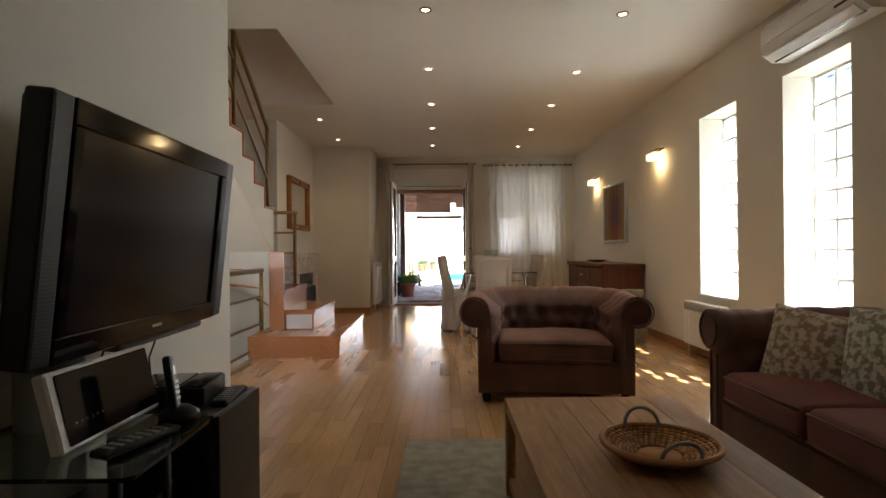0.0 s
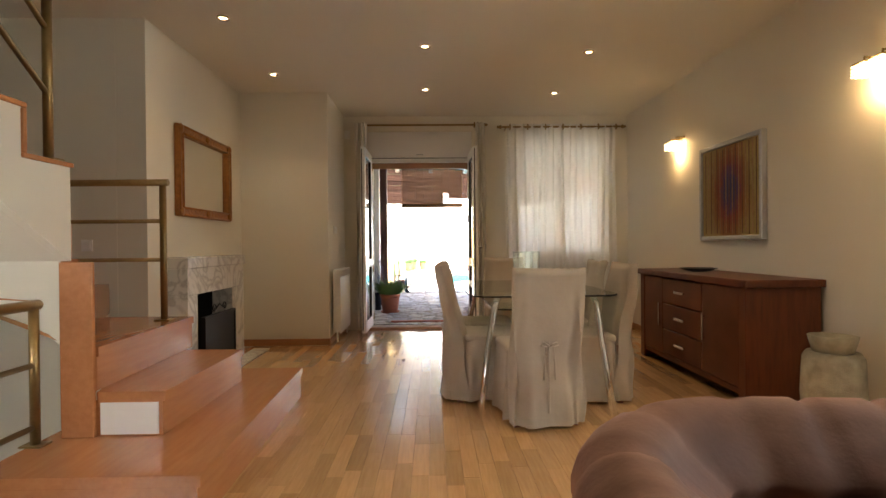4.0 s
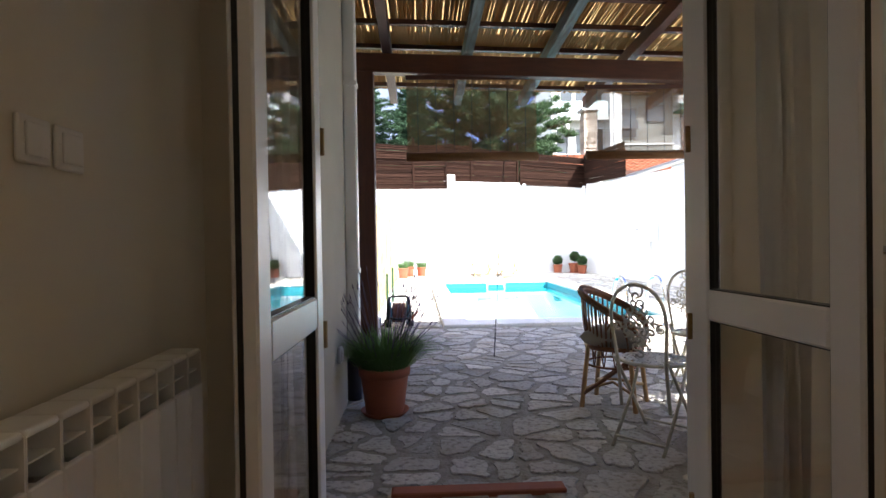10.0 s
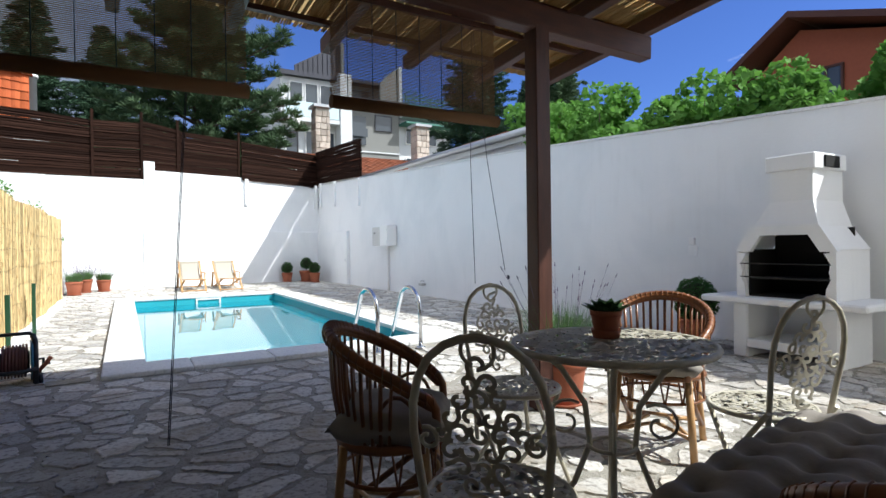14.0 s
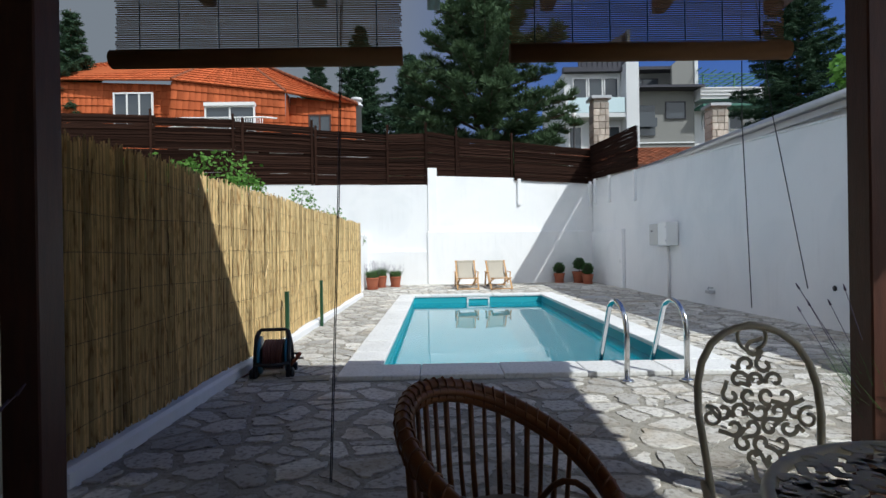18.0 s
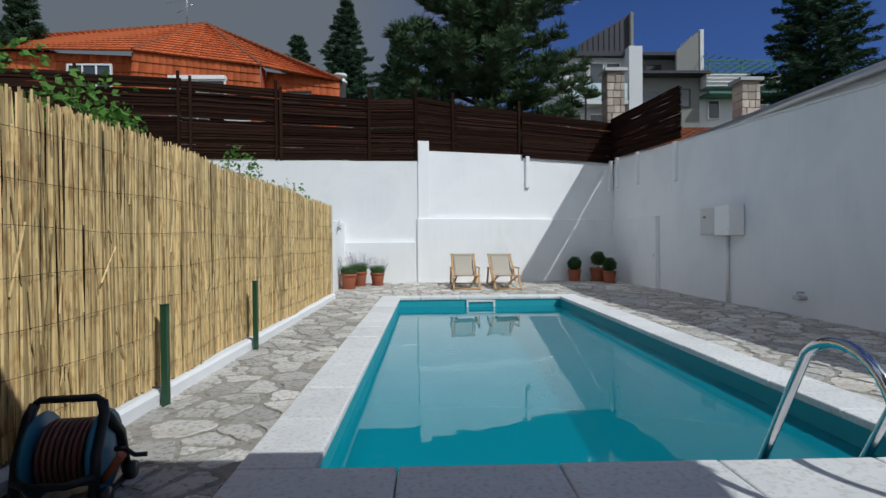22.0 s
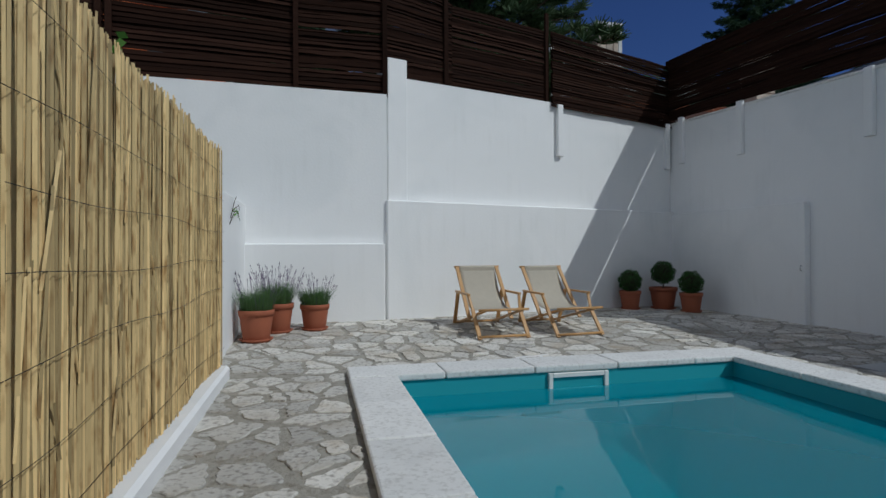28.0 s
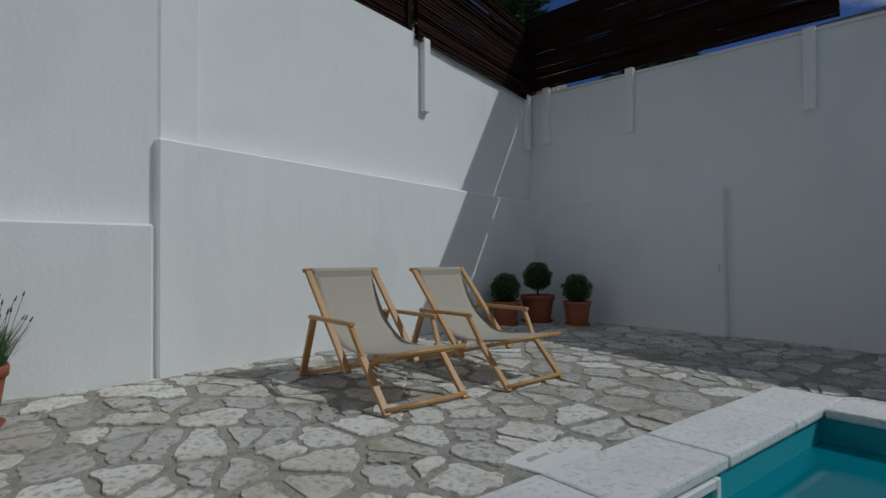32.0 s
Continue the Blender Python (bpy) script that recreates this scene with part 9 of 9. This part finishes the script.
# low tiled outbuildings behind the corner and along the right wall
OB = thing("outbuilding", "low outbuilding with old brown roof tiles", "outbuilding")
part("wall", box(6.9, 14.5, 32.0, 38.0, 0.0, 3.75), M_FACADE, OB)
tile_field((6.4, 31.4, 3.72), (14.6, 31.4, 3.72), (14.6, 35.0, 4.9), (6.4, 35.0, 4.9), 0.24, 0.34, "roof_slope", OB, M_OLDTILE)
part("eaves_board", box(6.4, 14.6, 31.36, 31.42, 3.56, 3.74), M_TIMBER, OB)
RB = thing("neighbour_roof", "neighbouring roof of weathered tiles with a zinc gutter", "roof")
tile_field((7.6, 24.9, 3.18), (7.6, 20.6, 3.18), (9.2, 20.6, 3.75), (9.2, 24.9, 3.75), 0.20, 0.30, "roof_slope", RB, M_OLDTILE, 0.022)
part("wall", box(7.7, 9.1, 20.7, 24.8, 0.0, 3.1), M_FACADE, RB)
part("gutter", tube([(7.45, 28.4, 3.13), (7.45, 20.4, 3.09)], 0.075, 8), M_ZINC, RB, "grey zinc gutter")
part("fascia", box(7.54, 7.60, 20.5, 25.4, 2.95, 3.16), M_FACADE, RB, "white fascia board")
part("down_elbow", tube([(7.45, 27.6, 3.08), (7.2, 27.9, 3.02), (7.05, 28.8, 3.05)], 0.06, 8), M_ZINC, RB)
# chalet to the right
CH = thing("chalet", "brown-red gabled house with wide wooden eaves", "house")
mr = mat("rust_render", (0.30, 0.085, 0.045), 0.85, var=0.2)
part("wall", box(22.0, 30.0, 18.2, 25.0, 0.0, 7.0), mr, CH)
b = prism([(18.2, 7.0), (25.0, 7.0), (23.2, 8.5)], 22.0, 30.0)
o = part("gable", b, mr, CH)
o.matrix_local = Matrix(((0, 0, 1, 0), (1, 0, 0, 0), (0, 1, 0, 0), (0, 0, 0, 1)))
for (ya, za), (yb, zb) in (((25.6, 7.25), (23.1, 8.95)), ((23.1, 8.95), (17.2, 6.9))):
    b = bmesh.new()
    v = [b.verts.new(p) for p in ((21.0, ya, za), (21.0, yb, zb), (30.6, yb, zb), (30.6, ya, za), (21.0, ya, za - 0.22), (21.0, yb, zb - 0.22), (30.6, yb, zb - 0.22), (30.6, ya, za - 0.22))]
    for k in ((0, 1, 2, 3), (4, 7, 6, 5), (0, 4, 5, 1), (2, 6, 7, 3), (1, 5, 6, 2), (0, 3, 7, 4)):
        b.faces.new([v[i] for i in k])
    part("roof", b, M_TIMBER, CH)
w = part("window", box(21.95, 22.0, 21.9, 22.8, 5.9, 6.9), M_DARKWIN, CH)
for y0, y1, z0, z1 in ((21.82, 21.9, 5.82, 6.98), (22.8, 22.88, 5.82, 6.98), (21.9, 22.8, 6.9, 6.98), (21.9, 22.8, 5.82, 5.9), (22.32, 22.38, 5.9, 6.9)):
    part("frame", box(21.90, 22.0, y0, y1, z0, z1), M_TIMBER, w)
tile_field((21.0, 17.2, 6.95), (21.0, 14.0, 6.9), (26.0, 14.0, 8.2), (26.0, 17.2, 8.4), 0.26, 0.34, "side_roof", CH, M_TILE)
part("chimney", box(23.5, 24.2, 18.6, 19.2, 7.0, 9.4, bevel=0.02), mr, CH)
# wooded hills close the view
def hill(y, z, x0, x1, seed, label):
    g = np.random.default_rng(seed)
    t = thing("wooded_hill", label, "woods", kind="stuff")
    n = 90
    h = z * (0.7 + 0.3 * np.sin(np.linspace(0, 5, n + 1) + seed)) + g.normal(0, z * 0.05, n + 1)
    b = bmesh.new()
    lo_ = [b.verts.new((x0 + (x1 - x0) * i / n, y, -1)) for i in range(n + 1)]
    hi_ = [b.verts.new((x0 + (x1 - x0) * i / n, y + 30, max(1.0, h[i]))) for i in range(n + 1)]
    for i in range(n):
        b.faces.new((lo_[i], lo_[i + 1], hi_[i + 1], hi_[i]))
    part("slope", b, M_EARTH, t)
    k = 5000
    u = g.uniform(0, 1, k)
    v = g.uniform(0.2, 1.0, k)
    c = np.stack([x0 + (x1 - x0) * u, y + 30 * v, np.interp(u * n, np.arange(n + 1), h) * v + 1.0], 1)
    part("woods", quads_mesh("woods", leaves(g, c, 2.2, 0.8, 0.7), M_GREENF), M_GREENF, t)
    return t


hill(95, 13, -120, 160, 2, "dark wooded hill behind the houses")

# ---- pieces: coping stones round the pool ----
cope = thing("pool_coping", "white rounded stone coping round the pool", "coping", kind="structure")


def cope_run(x0, x1, y0, y1, along, lip):
    """Stones along one side; lip: the side whose edge is rounded over the water."""
    n = max(1, round(((x1 - x0) if along == "x" else (y1 - y0)) / 0.66))
    g = random.Random(int(x0 * 10 + y0))
    for i in range(n):
        if along == "x":
            a, c = x0 + (x1 - x0) * i / n, x0 + (x1 - x0) * (i + 1) / n
            b = box(a + 0.003, c - 0.003, y0, y1, 0.001, 0.052 + g.uniform(-0.003, 0.003), bevel=0.012, seg=2)
        else:
            a, c = y0 + (y1 - y0) * i / n, y0 + (y1 - y0) * (i + 1) / n
            b = box(x0, x1, a + 0.003, c - 0.003, 0.001, 0.052 + g.uniform(-0.003, 0.003), bevel=0.012, seg=2)
        part("coping_stone", b, M_COPE, cope)


cope_run(1.04, PX0 + 0.02, 18.42, 25.58, "y", 1)
cope_run(PX1 - 0.02, 4.50, 18.42, 25.58, "y", 1)
cope_run(1.04, 4.50, 17.98, 18.418, "x", 1)
cope_run(1.04, 4.50, 25.582, 25.94, "x", 1)

# ---- pieces: flagstones ----
def cut(poly, px, py, nx, ny):
    """Keeps the side of the line through (px, py) against the normal (nx, ny)."""
    o = []
    for i in range(len(poly)):
        a, c = poly[i], poly[(i + 1) % len(poly)]
        da, dc = (a[0] - px) * nx + (a[1] - py) * ny, (c[0] - px) * nx + (c[1] - py) * ny
        if da <= 0:
            o.append(a)
        if da * dc < 0:
            t = da / (da - dc)
            o.append((a[0] + t * (c[0] - a[0]), a[1] + t * (c[1] - a[1])))
    return o


def stones(rects, cell, seed):
    """Irregular stone outlines filling the rectangles, with mortar gaps."""
    g = np.random.default_rng(seed)
    x0, x1 = min(r[0] for r in rects), max(r[1] for r in rects)
    y0, y1 = min(r[2] for r in rects), max(r[3] for r in rects)
    nx, ny = int((x1 - x0) / cell) + 3, int((y1 - y0) / (cell * 0.62)) + 3
    pts = {}
    for i in range(-1, nx):
        for j in range(-1, ny):
            pts[i, j] = (x0 + (i + 0.5 + g.uniform(-0.62, 0.62) + (0.5 if j % 2 else 0)) * cell, y0 + (j + 0.5 + g.uniform(-0.62, 0.62)) * cell * 0.62)
    # some stones are larger: their neighbours give way
    for k in list(pts):
        if g.uniform() < 0.20:
            del pts[k]
    res = []
    for (i, j), (px, py) in pts.items():
        box_ = next((r for r in rects if r[0] <= px <= r[1] and r[2] <= py <= r[3]), None)
        if box_ is None:
            continue
        poly = [(px - 1, py - 1), (px + 1, py - 1), (px + 1, py + 1), (px - 1, py + 1)]
        for di in range(-3, 4):
            for dj in range(-3, 4):
                q = pts.get((i + di, j + dj))
                if q and (di or dj):
                    mx, my = (px + q[0]) / 2, (py + q[1]) / 2
                    dx, dy = q[0] - px, q[1] - py
                    L = math.hypot(dx, dy)
                    gap = 0.003 + 0.018 * g.uniform() ** 1.5
                    poly = cut(poly, mx - dx / L * gap, my - dy / L * gap, dx / L, dy / L)
                    if len(poly) < 3:
                        break
        for nxx, nyy, ex, ey in ((-1, 0, box_[0] + 0.01, 0), (1, 0, box_[1] - 0.01, 0), (0, -1, 0, box_[2] + 0.01), (0, 1, 0, box_[3] - 0.01)):
            if len(poly) >= 3:
                poly = cut(poly, ex, ey, nxx, nyy)
        if len(poly) < 3:
            continue
        # break the straight edges a little
        out_ = []
        for k in range(len(poly)):
            a, c = poly[k], poly[(k + 1) % len(poly)]
            L = math.hypot(c[0] - a[0], c[1] - a[1])
            if L < 0.03:
                continue
            out_.append((a[0] * 0.87 + c[0] * 0.13, a[1] * 0.87 + c[1] * 0.13))
            if L > 0.08:
                for f in (0.3, 0.5, 0.7) if L > 0.14 else (0.5,):
                    s = g.uniform(-0.022, 0.008)
                    f += g.uniform(-0.07, 0.07)
                    out_.append((a[0] + (c[0] - a[0]) * f + (c[1] - a[1]) / L * s, a[1] + (c[1] - a[1]) * f - (c[0] - a[0]) / L * s))
            out_.append((a[0] * 0.13 + c[0] * 0.87, a[1] * 0.13 + c[1] * 0.87))
        if len(out_) >= 4:
            res.append((px, py, out_))
    return res


RECTS = [(0.0, 1.035, 17.98, 25.95), (4.505, 6.90, 17.98, 25.95), (0.0, 6.95, 12.95, 17.975), (0.0, 6.71, 25.955, 29.9)]
fields = stones(RECTS, 0.26, 77)
gs = np.random.default_rng(8)


def stone_mesh(px, py, poly, vs, fs, ox, oy, oz):
    h = gs.uniform(0.0, 0.007)
    tx, ty = gs.normal(0, 0.008, 2)
    k, n = len(vs), len(poly)
    gap = gs.uniform(0.02, 0.30)
    for ins, dz in ((gap, -0.012), (gap, 0.001), (gap + 0.05, 0.006)):
        for x, y in poly:
            xx, yy = x + (px - x) * ins * 0.55, y + (py - y) * ins * 0.55
            z = ground(xx, yy) + dz + (h if dz > 0 else 0) + tx * (xx - px) + ty * (yy - py)
            vs.append((xx - ox, yy - oy, z - oz))
    for r in (0, n):
        for i in range(n):
            fs.append((k + r + i, k + r + (i + 1) % n, k + r + n + (i + 1) % n, k + r + n + i))
    fs.append(tuple(k + 2 * n + i for i in range(n)))


near, rest_v, rest_f = 0, [], []
for px, py, poly in fields:
    if near < 300 and px < 4.4 and (13.0 < py < 18.0 or 25.9 < py or px < 1.04):
        vs, fs = [], []
        oz = ground(px, py)
        stone_mesh(px, py, poly, vs, fs, px, py, oz)
        me = bpy.data.meshes.new("flagstone")
        me.from_pydata(vs, [], fs)
        me.materials.append(M_STONE)
        o = part("flagstone", me, M_STONE, paving)
        o.location = (px, py, oz)
        near += 1
    else:
        stone_mesh(px, py, poly, rest_v, rest_f, 0, 0, 0)
me = bpy.data.meshes.new("flagstones")
me.from_pydata(rest_v, [], rest_f)
me.materials.append(M_STONE)
tagged(part("flagstones", me, M_STONE, paving), kind="stuff")

# ---- pieces: parquet ----
PW = 0.082
gp_ = random.Random(12)
plank_me = {}
near, rv, rf = 0, [], []
cols = int((FX1 - FX0 + 0.85) / PW) + 1
for i in range(cols):
    x0 = FX1 - (i + 1) * PW
    x1 = x0 + PW
    segs = [(FY0, 12.70)]
    if x0 < FX0 - 0.20:
        segs = [(5.43, 6.66), (9.64 if x0 < -0.62 else 5.43, 11.60)] if x0 < -0.62 else [(5.43, 11.60)]
        if x0 < -0.88:
            segs = []
    elif x0 < FX0:
        segs = [(5.43, 11.60 if x1 < 0.06 else 12.70)]
    elif x0 < 0.06:
        segs = [(FY0, 11.60)]
    for ya, yb in segs:
        y = ya - gp_.uniform(0, 0.5) if ya == FY0 else ya
        while y < yb - 0.02:
            L = gp_.choice((0.42, 0.50, 0.58, 0.66))
            ye = min(y + L, yb)
            x0c = max(x0, FX0 + 0.001) if (ya == FY0) else x0
            if near < 300 and 0.25 < x0 < 1.45 and 4.0 < y < 12.7 and ye - y == L:
                if L not in plank_me:
                    plank_me[L] = mesh_of("plank", box(0.0006, PW - 0.0006, 0.0006, L - 0.0006, -0.013, 0.0, bevel=0.0008), M_PLANK)
                o = part("plank", plank_me[L], M_PLANK, floor)
                o.location = (x0, y, 0.0)
                near += 1
            else:
                k = len(rv)
                a, c, d_, e = x0c + 0.0006, x1 - 0.0006, y + 0.0006, ye - 0.0006
                rv += [(a, d_, -0.013), (c, d_, -0.013), (c, e, -0.013), (a, e, -0.013), (a, d_, 0.0), (c, d_, 0.0), (c, e, 0.0), (a, e, 0.0)]
                rf += [tuple(k + t for t in q) for q in ((4, 5, 6, 7), (0, 1, 5, 4), (1, 2, 6, 5), (2, 3, 7, 6), (3, 0, 4, 7))]
            y = ye
me = bpy.data.meshes.new("planks")
me.from_pydata(rv, [], rf)
me.materials.append(M_PLANK)
tagged(part("planks", me, M_PLANK, floor), kind="stuff")
